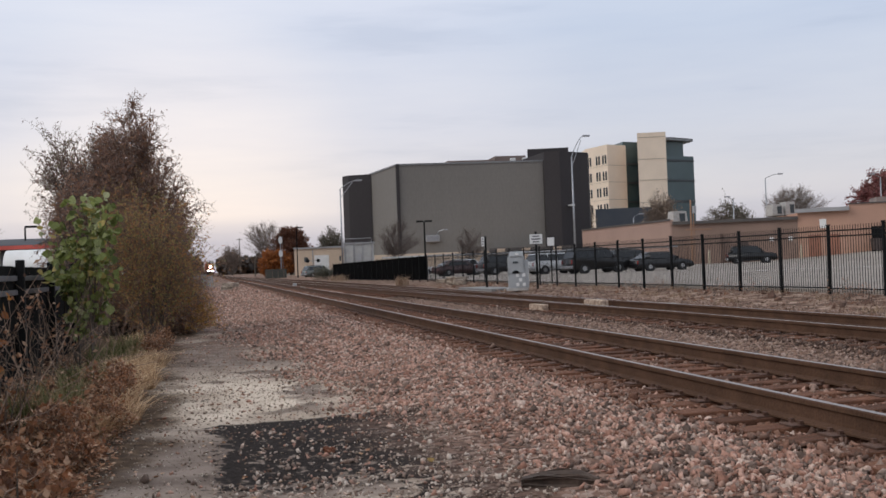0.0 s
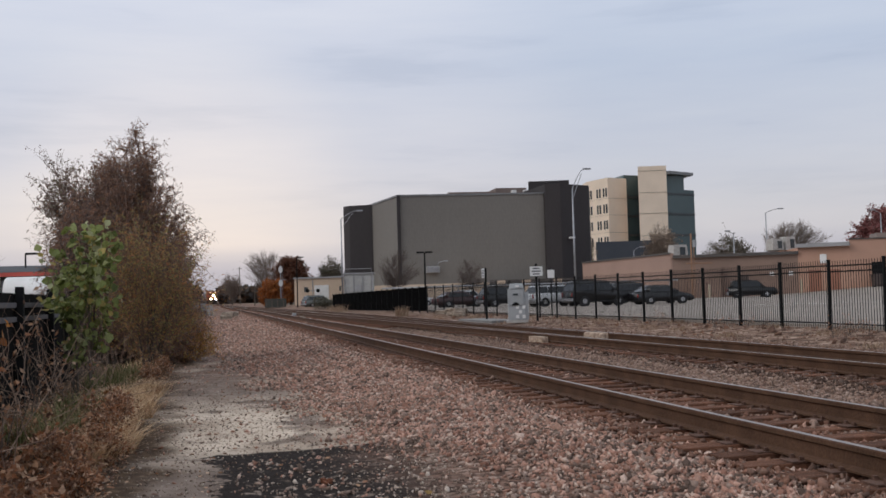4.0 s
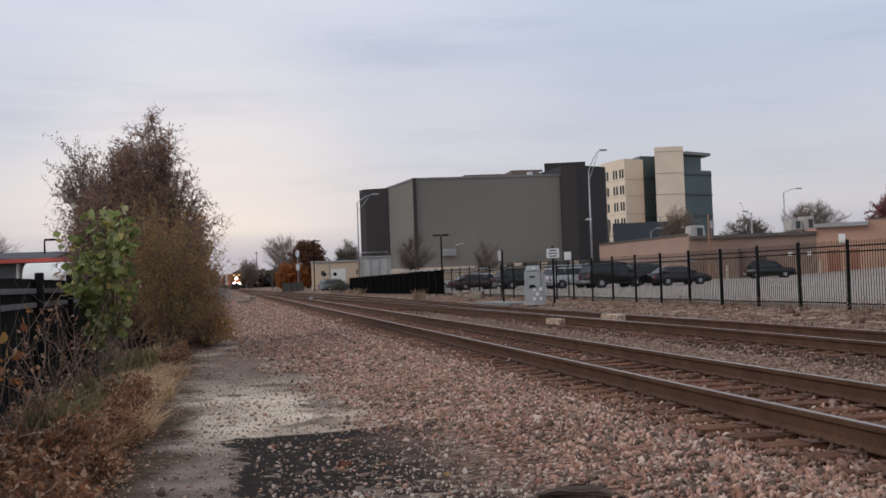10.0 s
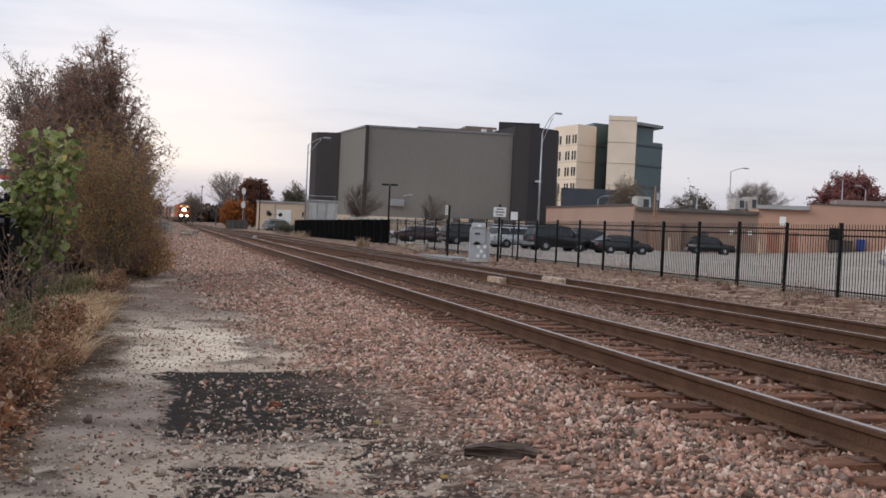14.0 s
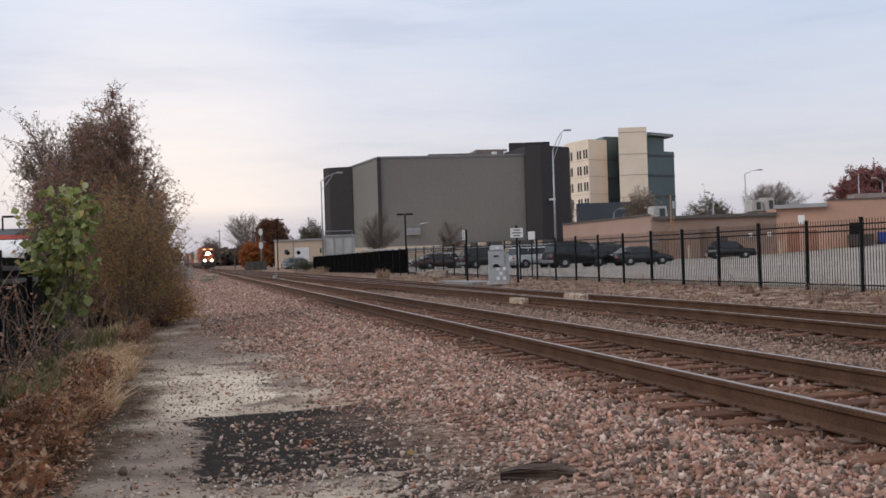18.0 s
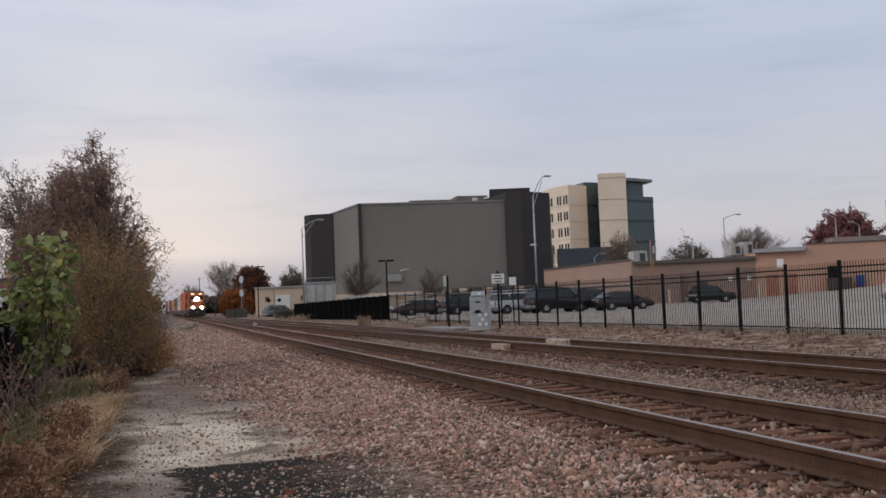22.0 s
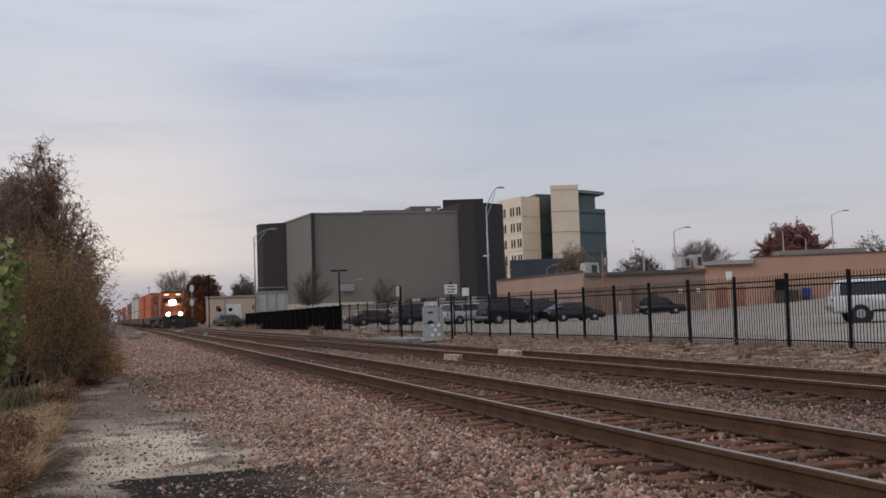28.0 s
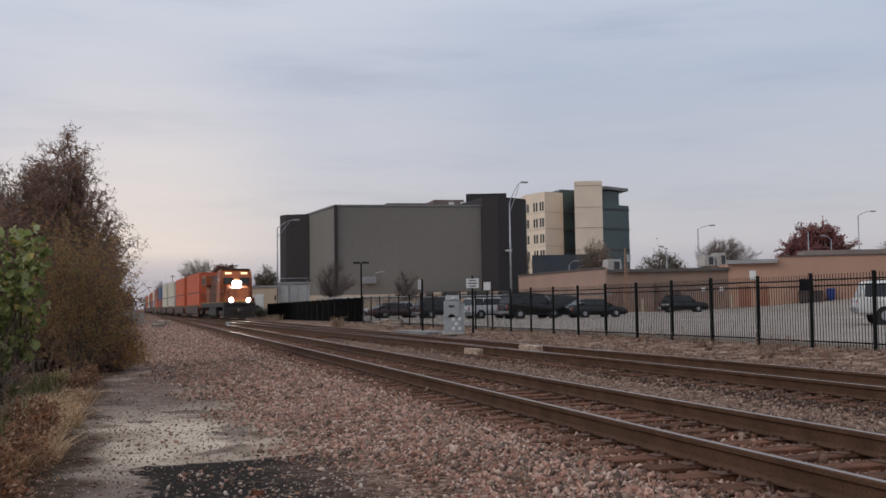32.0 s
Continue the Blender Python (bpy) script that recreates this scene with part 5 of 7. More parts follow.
def car(at, turn, body_mat, style, label):
    """A road vehicle, nose towards +y, built round the middle of its wheelbase."""
    L, W, H, belt, nose, tail, ws0, ws1, rw0, rw1, wb, wr, clear = {
        "sedan": (4.85, 1.84, 1.45, 0.92, 0.72, 0.86, 1.20, 0.35, -1.25, -1.95, 2.8, 0.33, 0.2),
        "suv": (4.8, 1.90, 1.74, 1.06, 0.98, 1.02, 1.25, 0.55, -1.9, -2.25, 2.75, 0.36, 0.25),
        "big": (5.6, 2.05, 1.94, 1.20, 1.12, 1.15, 1.35, 0.75, -2.45, -2.68, 3.3, 0.41, 0.46),
        "wagon": (4.95, 1.95, 1.92, 1.14, 1.05, 1.1, 1.3, 0.7, -2.1, -2.36, 2.9, 0.38, 0.28),
        "van": (5.6, 2.0, 2.3, 1.25, 1.0, 1.2, 2.0, 1.3, -2.5, -2.7, 3.3, 0.36, 0.25)}[style]
    root = thing("car", pose(*at, 0, 0, turn), label, "car", "parked cars")
    f, r = L / 2, -L / 2
    lower = [(r, clear + 0.12), (r + 0.12, clear), (f - 0.15, clear), (f, clear + 0.15), (f, nose - 0.18), (f - 0.25, nose), (ws0, belt), (rw0 - 0.3, belt + 0.02),
             (r + 0.1, tail), (r, tail - 0.12)]
    part("body", prism(lower, -W / 2, W / 2, 0.05), body_mat, root, "", True)
    part("cabin", prism([(ws0, belt - 0.02), (ws1, H - 0.03), (ws1 - 0.4, H), (rw0 + 0.2, H), (rw0, H - 0.05), (rw1, belt - 0.02)], -W / 2 + 0.05, W / 2 - 0.05, 0.03, None, 0.17), body_mat, root, "", True)
    k = (H - belt)
    for s in (-1, 1):
        xo = s * (W / 2 - 0.05)
        span = ws1 - rw0
        cuts = [(0.02, 0.47), (0.50, 0.97)] if style == "sedan" else [(0.0, 0.985)] if style == "big" else [(0.0, 0.33), (0.36, 0.68), (0.71, 1.0)]
        for a, b in cuts:
            ya, yb = rw0 + 0.02 + span * a, rw0 + 0.02 + span * b
            sk_b = 0.30 if b > 0.9 else 0.02
            sk_a = -0.25 if a < 0.05 and style == "sedan" else -0.03
            bm = bmesh.new()
            z0, z1 = belt + 0.03, H - 0.14
            x0, x1 = xo - s * (0.17 * 0.05 - 0.012), xo - s * (0.17 * (z1 - belt) / k - 0.012)
            q = [(x0, ya + sk_a, z0), (x0, yb + sk_b, z0), (x1, yb, z1), (x1, ya, z1)]
            vs = [bm.verts.new(p) for p in q] + [bm.verts.new((p[0] - s * 0.02, p[1], p[2])) for p in q]
            for fc in ((0, 1, 2, 3), (7, 6, 5, 4), (0, 4, 5, 1), (1, 5, 6, 2), (2, 6, 7, 3), (3, 7, 4, 0)):
                bm.faces.new([vs[i] for i in fc])
            part("side_window", bm, M_CARGLASS, root)
        part("mirror", box(min(s * W / 2, s * (W / 2 + 0.18)), max(s * W / 2, s * (W / 2 + 0.18)), ws0 - 0.35, ws0 - 0.2, belt, belt + 0.15, 0.02), body_mat, root)
        part("headlight", box(s * W * 0.33 - 0.18, s * W * 0.33 + 0.18, f - 0.16, f + 0.01, nose - 0.3, nose - 0.14, 0.02), M_LAMPCLR, root)
        part("tail_light", box(s * W * 0.42 - 0.08, s * W * 0.42 + 0.08, r - 0.012, r + 0.1, tail - 0.36, tail - 0.06, 0.02), M_LAMPRED, root)
        for y in (wb / 2, -wb / 2):
            part("wheel_arch", rod((s * (W / 2 - 0.2), y, wr), (s * (W / 2 + 0.006), y, wr + 0.02), wr + (0.13 if style == "big" else 0.08), wr + (0.13 if style == "big" else 0.08), 18), M_TYRE, root)
            w = part("wheel", rod((s * (W / 2 - 0.18), y, wr), (s * (W / 2 + 0.02), y, wr), wr, wr, 20), M_TYRE, root, "black tyre")
            part("rim", rod((s * (W / 2 - 0.1), y, wr), (s * (W / 2 + 0.032), y, wr), wr * 0.6, wr * 0.5, 14), M_RIM, w)
        if style in ("big", "wagon", "suv"):
            part("running_board", box(min(s * (W / 2 - 0.1), s * (W / 2 + 0.05)), max(s * (W / 2 - 0.1), s * (W / 2 + 0.05)), -wb / 2 + 0.5, wb / 2 - 0.5, clear + 0.02, clear + 0.12, 0.02), M_TYRE, root, "black running board")
            part("roof_rail", rod((s * (W / 2 - 0.3), rw0 + 0.3, H + 0.03), (s * (W / 2 - 0.3), ws1 - 0.5, H + 0.03), 0.025, 0.025, 6), M_TYRE, root)
        for y in ((ws1 + rw0) / 2 + 0.55, (ws1 + rw0) / 2 - 0.45):
            part("door_handle", box(min(s * W / 2, s * (W / 2 + 0.03)), max(s * W / 2, s * (W / 2 + 0.03)), y - 0.1, y + 0.1, belt - 0.16, belt - 0.12, 0.005), body_mat, root)
    for (y0, z0), (y1, z1), nm in (((ws0 - 0.03, belt + 0.04), (ws1 + 0.03, H - 0.1), "windscreen"), ((rw1 + 0.03, belt + 0.05), (rw0 + 0.0, H - 0.12), "rear_window")):
        bm = bmesh.new()
        s = 1 if nm == "windscreen" else -1
        q = [(-W / 2 + 0.12, y0 + s * 0.035, z0), (W / 2 - 0.12, y0 + s * 0.035, z0), (W / 2 - 0.26, y1 + s * 0.035, z1), (-W / 2 + 0.26, y1 + s * 0.035, z1)]
        vs = [bm.verts.new(p) for p in q] + [bm.verts.new((p[0], p[1] - s * 0.03, p[2])) for p in q]
        for fc in ((0, 1, 2, 3), (7, 6, 5, 4), (0, 4, 5, 1), (1, 5, 6, 2), (2, 6, 7, 3), (3, 7, 4, 0)):
            bm.faces.new([vs[i] for i in fc])
        part(nm, bm, M_CARGLASS, root)
    part("bumper", box(-W / 2 + 0.02, W / 2 - 0.02, r - 0.07, r + 0.1, clear + 0.12, clear + 0.34, 0.03), body_mat if style == "sedan" else M_RIM, root)
    part("bumper", box(-W / 2 + 0.02, W / 2 - 0.02, f - 0.1, f + 0.05, clear + 0.08, clear + 0.3, 0.03), body_mat, root)
    return root


BLK, WHT, RED_, SIL = paint("black_car_paint", (0.006, 0.006, 0.007)), paint("white_car_paint", (0.66, 0.66, 0.65)), paint("maroon_car_paint", (0.035, 0.012, 0.012)), paint("silver_car_paint", (0.45, 0.46, 0.47))
LOT = -0.05
car((33.2, 36.75, LOT), -122, WHT, "big", "large white utility vehicle parked in the lot")
car((34.4, 72.6, LOT), -84, BLK, "sedan", "glossy black sedan parked in the lot")
car((29.5, 73.6, LOT), -84, BLK, "wagon", "large black utility vehicle parked in the lot")
car((36.0, 81.5, LOT), -84, BLK, "suv", "dark utility vehicle parked behind the sedan")
car((27.9, 78.6, LOT), -80, SIL, "suv", "silver utility vehicle parked among dark cars")
car((26.0, 86.0, LOT), -84, BLK, "suv", "dark utility vehicle parked in the lot")
car((23.3, 92.0, LOT), -82, RED_, "sedan", "dark maroon sedan parked behind the picket fence")
car((54.0, 92.9, LOT), -112, BLK, "suv", "black utility vehicle parked before the shops")
car((16.8, 152, -0.2), -70, paint("green_car_paint", (0.10, 0.11, 0.105)), "suv", "grey green utility vehicle by the crossing")
root = thing("tank_trailer", pose(-11.2, 64.6, -0.3, 0, 0, -4), "white tank trailer with a rounded back behind the board fence", "trailer")
pts = [(math.cos(a) * 1.2, math.sin(a) * 1.05 + 2.15) for a in np.linspace(0, 2 * math.pi, 20, endpoint=False)]
bm = prism(pts, 0, 8.5, 0.0)
part("tank", bm, M_WHITE, root, "white rounded tank", True)
part("chassis", box(0.3, 8.3, -0.5, 0.5, 0.75, 1.1, 0.02), M_BLACK, root)
for x in (1.2, 2.5, 7.2):
    for s in (-1, 1):
        w = part("wheel", rod((x, s * 0.7, 0.5), (x, s * 1.05, 0.5), 0.5, 0.5, 16), M_TYRE, root, "black tyre")
root = thing("board_screen", pose(0, 0, 0), "dark grey board screen down the line", "fence")
part("panel", wall_slab((10.2, 172.0), (13.6, 170.5), -0.3, 1.25, 0.1), mat("grey_screen", (0.055, 0.055, 0.048), (0.075, 0.072, 0.062), 0.9, 0.5, spec=0.1), root)
for k in range(4):
    p, q = along((10.2, 172.0), (13.6, 170.5), 0.2 + 1.0 * k, 0.32 + 1.0 * k)
    part("post", wall_slab(p, q, -0.3, 1.35, 0.16), M_BARK, root)
car((24.5, 118.5, -0.2), -80, WHT, "suv", "white utility vehicle at the back of the lot")
car((30.5, 116.0, -0.2), -80, SIL, "suv", "silver utility vehicle at the back of the lot")

root = thing("dumpster", pose(70.9, 95.0, lot_z(70.9, 95.0) - 0.1, 0, 0, -27), "dark brown steel dumpster with a raised lid", "dumpster")
part("bin", box(-1.05, 1.15, -0.8, 0.8, 0.1, 1.4, 0.04, None, (-0.1, -0.08)), mat("brown_bin", (0.05, 0.035, 0.03), (0.07, 0.05, 0.045), 0.7, 2), root)
part("lid", box(-1.0, 0.25, 0.7, 0.8, 1.4, 2.7, 0.02), M_BLACK, root, "black lid standing open")
for s in (-1.0, 1.0):
    part("skid", box(s - 0.1, s + 0.1, -0.8, 0.8, 0, 0.1), M_BLACK, root)
root = thing("recycling_bin", pose(73.5, 94.9, lot_z(73.5, 94.9), 0, 0, -27), "blue wheeled recycling bin by the wall", "bin")
part("bin", box(-0.36, 0.36, -0.36, 0.36, 0.06, 1.2, 0.05, None, (-0.05, -0.05)), mat("blue_plastic", (0.02, 0.05, 0.22), (0.018, 0.04, 0.18), 0.5, 2), root)
part("lid", box(-0.43, 0.43, -0.43, 0.43, 1.2, 1.3, 0.03), mat("blue_plastic", (0.02, 0.05, 0.22)), root)
for x, y in ((54.9, 103.3), (57.6, 102.0), (64.0, 99.6)):
    root = thing("bollard", pose(x, y, lot_z(x, y)), "pale yellow concrete bollard before the shops", "bollard", "bollards")
    part("post", rod((0, 0, 0), (0, 0, 1.5), 0.13, 0.13, 10), mat("yellowed_paint", (0.5, 0.42, 0.3), (0.42, 0.36, 0.27), 0.8, 3), root)
for i in range(9):
    ob = part("bay_line", box(-0.05, 0.05, -2.4, 2.4, 0, 0.004), M_WHITE, None)
    ob.matrix_world = pose(33 + 3.0 * i, 56 - 0.6 * i, LOT, 0, 0, 8)
    tagged(ob, "faded white parking bay line", "marking", kind="structure")


# ---- train ----
M_ORANGE = mat("loco_orange", (0.40, 0.10, 0.028), (0.20, 0.062, 0.025), 0.55, 0.9, 0, 0.05, 12, 0.15)
M_LBLACK = mat("loco_black", (0.020, 0.016, 0.014), (0.038, 0.029, 0.024), 0.6, 1.5)
M_YELLOW = mat("loco_yellow", (0.26, 0.15, 0.03), None, 0.5, 2)
# grimy steel; on the containers also the painted shade of the stacking gap
M_DIRTSTEEL_GAP = mat("grimy_steel_gap_shade", (0.055, 0.037, 0.028), (0.10, 0.064, 0.046), 0.8, 2)
# long hood and its doors, darker and browner than the cab
M_HOODBROWN = mat("dark_brown_hood", (0.16, 0.052, 0.024), (0.07, 0.032, 0.02), 0.7, 1.1, 0, 0.1, 12, 0.2)
M_HEADLAMP = mat("lit_headlamp", (1.0, 0.93, 0.82), (1.0, 0.93, 0.82), 0.3, 1, emit=250.0)
M_NUMLAMP = mat("lit_marker", (1.0, 0.75, 0.4), (1.0, 0.75, 0.4), 0.3, 1, emit=1.6)
M_WHEEL = mat("wheel_steel", (0.06, 0.045, 0.04), (0.10, 0.08, 0.07), 0.6, 4, 0.5)
TRAIN = []          # things of the train, with their distance behind the front


def truck(parent, y, axles, pitch):
    """A bogie: two side frames and its wheels."""
    t = part("truck", box(-1.18, -1.02, y - pitch * (axles - 1) / 2 - 0.4, y + pitch * (axles - 1) / 2 + 0.4, 0.45, 0.85, 0.05), M_DIRTSTEEL_GAP, parent)
    part("side_frame", box(1.02, 1.18, y - pitch * (axles - 1) / 2 - 0.4, y + pitch * (axles - 1) / 2 + 0.4, 0.45, 0.85, 0.05), M_DIRTSTEEL_GAP, t)
    for i in range(axles):
        yy = y + (i - (axles - 1) / 2) * pitch
        for s in (-1, 1):
            part("wheel", rod((s * 0.68, yy, 0.5), (s * 0.82, yy, 0.5), 0.5, 0.5, 16), M_WHEEL, t)
        part("axle", rod((-0.7, yy, 0.5), (0.7, yy, 0.5), 0.09, 0.09, 6), M_WHEEL, t)


def locomotive():
    root = thing("locomotive", pose(x_far(800), 800, 0), "orange and black diesel locomotive with lit headlight and ditch lights", "locomotive")
    part("frame", box(-1.5, 1.5, 0.5, 22.0, 1.2, 1.62, 0.03), M_LBLACK, root)
    part("pilot", prism([(0.35, 0.18), (0.75, 0.18), (1.0, 1.5), (0.5, 1.62), (0.3, 1.2)], -1.45, 1.45, 0.03), M_LBLACK, root, "black plough pilot")
    part("anticlimber", box(-1.35, 1.35, 0.2, 0.6, 1.42, 1.66, 0.03), M_LBLACK, root)
    part("coupler", box(-0.2, 0.2, -0.35, 0.5, 0.75, 1.05, 0.05), M_DIRTSTEEL_GAP, root)
    part("nose", prism([(0.95, 1.62), (2.9, 1.62), (2.9, 3.25), (2.2, 3.25), (1.15, 2.95)], -1.02, 1.02, 0.09), M_ORANGE, root, "orange short hood")
    part("nose_door", box(-0.85, -0.3, 0.98, 1.06, 1.7, 2.9, 0.02), M_ORANGE, root)
    part("nose_stripe", box(-1.03, 1.03, 0.93, 0.98, 1.66, 1.80, 0.01), M_YELLOW, root)
    part("cab", prism([(2.7, 1.62), (5.6, 1.62), (5.6, 4.66), (5.3, 4.82), (3.3, 4.82), (2.85, 4.58), (2.62, 3.9), (2.7, 3.2)], -1.58, 1.58, 0.07, None, 0.12), M_ORANGE, root, "orange wide cab")
    part("cab_roof", box(-1.35, 1.35, 3.0, 5.6, 4.80, 4.90, 0.04), M_LBLACK, root)
    for x0, x1 in ((-1.22, -0.28), (0.28, 1.22)):
        part("windscreen", box(x0, x1, 2.56, 2.72, 3.42, 4.02, 0.03), M_CARGLASS, root)
    for s in (-1, 1):
        part("side_window", box(min(s * 1.42, s * 1.5), max(s * 1.42, s * 1.5), 3.5, 4.9, 3.2, 3.95, 0.02), M_CARGLASS, root)
        part("number_board", box(s * 0.75 - 0.3, s * 0.75 + 0.3, 2.70, 2.90, 4.36, 4.54, 0.02), M_NUMLAMP, root, "lit number board")
        part("ditch_light_case", box(s * 0.8 - 0.17, s * 0.8 + 0.17, 0.22, 0.6, 1.66, 2.02, 0.03), M_LBLACK, root)
        part("ditch_light", rod((s * 0.8, 0.24, 1.84), (s * 0.8, 0.19, 1.84), 0.18, 0.18, 16), M_HEADLAMP, root, "lit ditch light")
        part("handrail", path_rod([(s * 1.42, 0.6, 1.6), (s * 1.42, 0.6, 2.6), (s * 1.42, 2.6, 2.75)], 0.025, 6), M_YELLOW, root)
        part("handrail", path_rod([(s * 1.45, 5.8, 2.65), (s * 1.45, 21.4, 2.65)], 0.025, 6), M_LBLACK, root)
        for k in range(9):
            part("stanchion", rod((s * 1.45, 6 + 1.9 * k, 1.6), (s * 1.45, 6 + 1.9 * k, 2.65), 0.022, 0.022, 5), M_LBLACK, root)
        part("steps", box(min(s * 1.0, s * 1.48), max(s * 1.0, s * 1.48), 0.75, 1.25, 0.4, 1.2, 0.03), M_LBLACK, root)
        part("side_stripe", box(min(s * 1.0, s * 1.515), max(s * 1.0, s * 1.515), 0.8, 21.9, 1.64, 1.72, 0.0), M_YELLOW, root)
        for k in range(7):
            part("hood_door", box(min(s * 0.90, s * 0.96), max(s * 0.90, s * 0.96), 6.4 + 1.5 * k, 7.7 + 1.5 * k, 1.8, 3.7, 0.015), M_HOODBROWN, root)
    part("headlight_case", box(-0.42, 0.42, 2.42, 2.75, 3.28, 3.72, 0.04), M_LBLACK, root)
    for s in (-1, 1):
        part("headlight", rod((s * 0.19, 2.44, 3.5), (s * 0.19, 2.38, 3.5), 0.2, 0.2, 16), M_HEADLAMP, root, "lit headlight")
    part("long_hood", prism([(5.6, 1.62), (18.0, 1.62), (18.0, 4.1), (17.8, 4.25), (5.6, 4.25)], -0.92, 0.92, 0.05), M_HOODBROWN, root, "dark brown long hood")
    part("roof_band", box(-0.8, 0.8, 5.7, 17.8, 4.25, 4.42, 0.03), M_LBLACK, root)
    part("dynamic_brake", box(-1.3, 1.3, 6.2, 8.6, 3.6, 4.55, 0.08), M_LBLACK, root)
    part("radiator", box(-1.5, 1.5, 16.6, 20.8, 3.55, 4.72, 0.1), M_ORANGE, root, "orange radiator wings")
    part("radiator_grille", box(-1.53, 1.53, 17.0, 20.4, 3.75, 4.4, 0.02), M_LBLACK, root)
    part("rear_hood", box(-0.95, 0.95, 18.0, 21.4, 1.62, 3.6, 0.05), M_ORANGE, root)
    part("fuel_tank", box(-1.4, 1.4, 7.8, 14.2, 0.35, 1.2, 0.12), M_LBLACK, root)
    part("horn", rod((-0.4, 4.0, 4.76), (-0.4, 3.6, 5.0), 0.05, 0.1, 8), M_LBLACK, root)
    part("aerial_dome", rod((0.2, 4.4, 4.76), (0.2, 4.4, 4.95), 0.22, 0.14, 10), M_WHITE, root)
    truck(root, 4.6, 3, 1.95)
    truck(root, 17.7, 3, 1.95)
    TRAIN.append((root, 0.0))


def container_mesh(name, material, length=16.15, h=2.40):
    """A freight container with ribbed sides and corner posts."""
    v, f = [], []
    n = 72
    for s in (-1, 1):
        k0 = len(v)
        for i in range(n + 1):
            y = 0.12 + (length - 0.24) * i / n
            x = s * (1.295 if (i // 2) % 2 else 1.265)
            v += [(x, y, 0.14), (x, y, h - 0.1)]
        for i in range(n):
            a = k0 + 2 * i
            q = (a, a + 2, a + 3, a + 1)
            f.append(q if s > 0 else q[::-1])

    def cube(x0, x1, y0, y1, z0, z1):
        k = len(v)
        v.extend([(x0, y0, z0), (x1, y0, z0), (x1, y1, z0), (x0, y1, z0), (x0, y0, z1), (x1, y0, z1), (x1, y1, z1), (x0, y1, z1)])
        f.extend([tuple(k + j for j in q) for q in ((3, 2, 1, 0), (4, 5, 6, 7), (0, 1, 5, 4), (1, 2, 6, 5), (2, 3, 7, 6), (3, 0, 4, 7))])

    for s in (-1, 1):
        for y in (0, length - 0.16):
            cube(min(s * 1.3, s * 1.14), max(s * 1.3, s * 1.14), y, y + 0.16, 0, h)
        cube(min(s * 1.3, s * 1.18), max(s * 1.3, s * 1.18), 0.16, length - 0.16, 0, 0.14)
        cube(min(s * 1.3, s * 1.18), max(s * 1.3, s * 1.18), 0.16, length - 0.16, h - 0.12, h - 0.002)
    for s in (-0.36, 0.36):
        for y in (0.0, length - 0.03):
            cube(s - 0.02, s + 0.02, y, y + 0.03, 0.1, h - 0.1)
    cube(-1.14, 1.14, 0.03, 0.1, 0.02, h - 0.02)
    cube(-1.14, 1.14, length - 0.1, length - 0.03, 0.02, h - 0.02)
    cube(-1.2, 1.2, 0.1, length - 0.1, h - 0.06, h - 0.012)
    cube(-1.2, 1.2, 0.1, length - 0.1, 0.03, 0.1)
    me = mesh_of(name, v, f, [material, M_DIRTSTEEL_GAP])
    # bottom rails: grimy, and dark for the shaded gap between stacked containers
    me.polygons.foreach_set("material_index", [1 if all(v[i][2] < 0.141 for i in q) else 0 for q in f])
    return me


def well_car():
    root = thing("well_wagon", pose(x_far(900), 900, 0), "low dark well wagon carrying stacked containers", "wagon", "well wagons")
    for s in (-1, 1):
        part("side_sill", prism([(2.0, 0.5), (18.2, 0.5), (18.6, 1.25), (17.6, 1.5), (2.6, 1.5), (1.6, 1.25)], min(s * 1.36, s * 1.48), max(s * 1.36, s * 1.48), 0.02), M_DIRTSTEEL_GAP, root)
    part("floor", box(-1.3, 1.3, 2.0, 18.2, 0.36, 0.5, 0.01), M_DIRTSTEEL_GAP, root)
    for y0, y1 in ((0.2, 2.4), (17.8, 20.0)):
        part("end_platform", box(-1.35, 1.35, y0, y1, 1.05, 1.25, 0.02), M_DIRTSTEEL_GAP, root)
    truck(root, 1.3, 2, 1.78)
    truck(root, 18.9, 2, 1.78)
    return root


locomotive()
C_OR = mat("orange_container", (0.56, 0.105, 0.035), (0.44, 0.085, 0.03), 0.6, 0.4, 0, 0, 5, 0.08)
C_WH = mat("white_container", (0.60, 0.55, 0.44), (0.48, 0.43, 0.34), 0.6, 0.4, 0, 0, 5, 0.1)
C_BL = mat("blue_container", (0.045, 0.08, 0.17), (0.05, 0.09, 0.16), 0.6, 0.4, 0, 0, 5, 0.1)
C_RD = mat("rust_red_container", (0.28, 0.055, 0.035), (0.23, 0.05, 0.03), 0.6, 0.4, 0, 0, 5, 0.1)
C_GY = mat("grey_container", (0.30, 0.31, 0.31), (0.25, 0.255, 0.255), 0.6, 0.4, 0, 0, 5, 0.1)
CMESH = {k: container_mesh("container", m) for k, m in (("orange", C_OR), ("white", C_WH), ("blue", C_BL), ("red", C_RD), ("grey", C_GY))}
LOADS = [("orange", "orange"), ("orange", "orange"), ("white", "white"), ("white", "white"), ("blue", "red"), ("red", "orange"), ("white", "grey"), ("orange", "red"),
         ("red", "blue"), ("white", "white"), ("orange", "orange"), ("grey", "blue")]
first = None
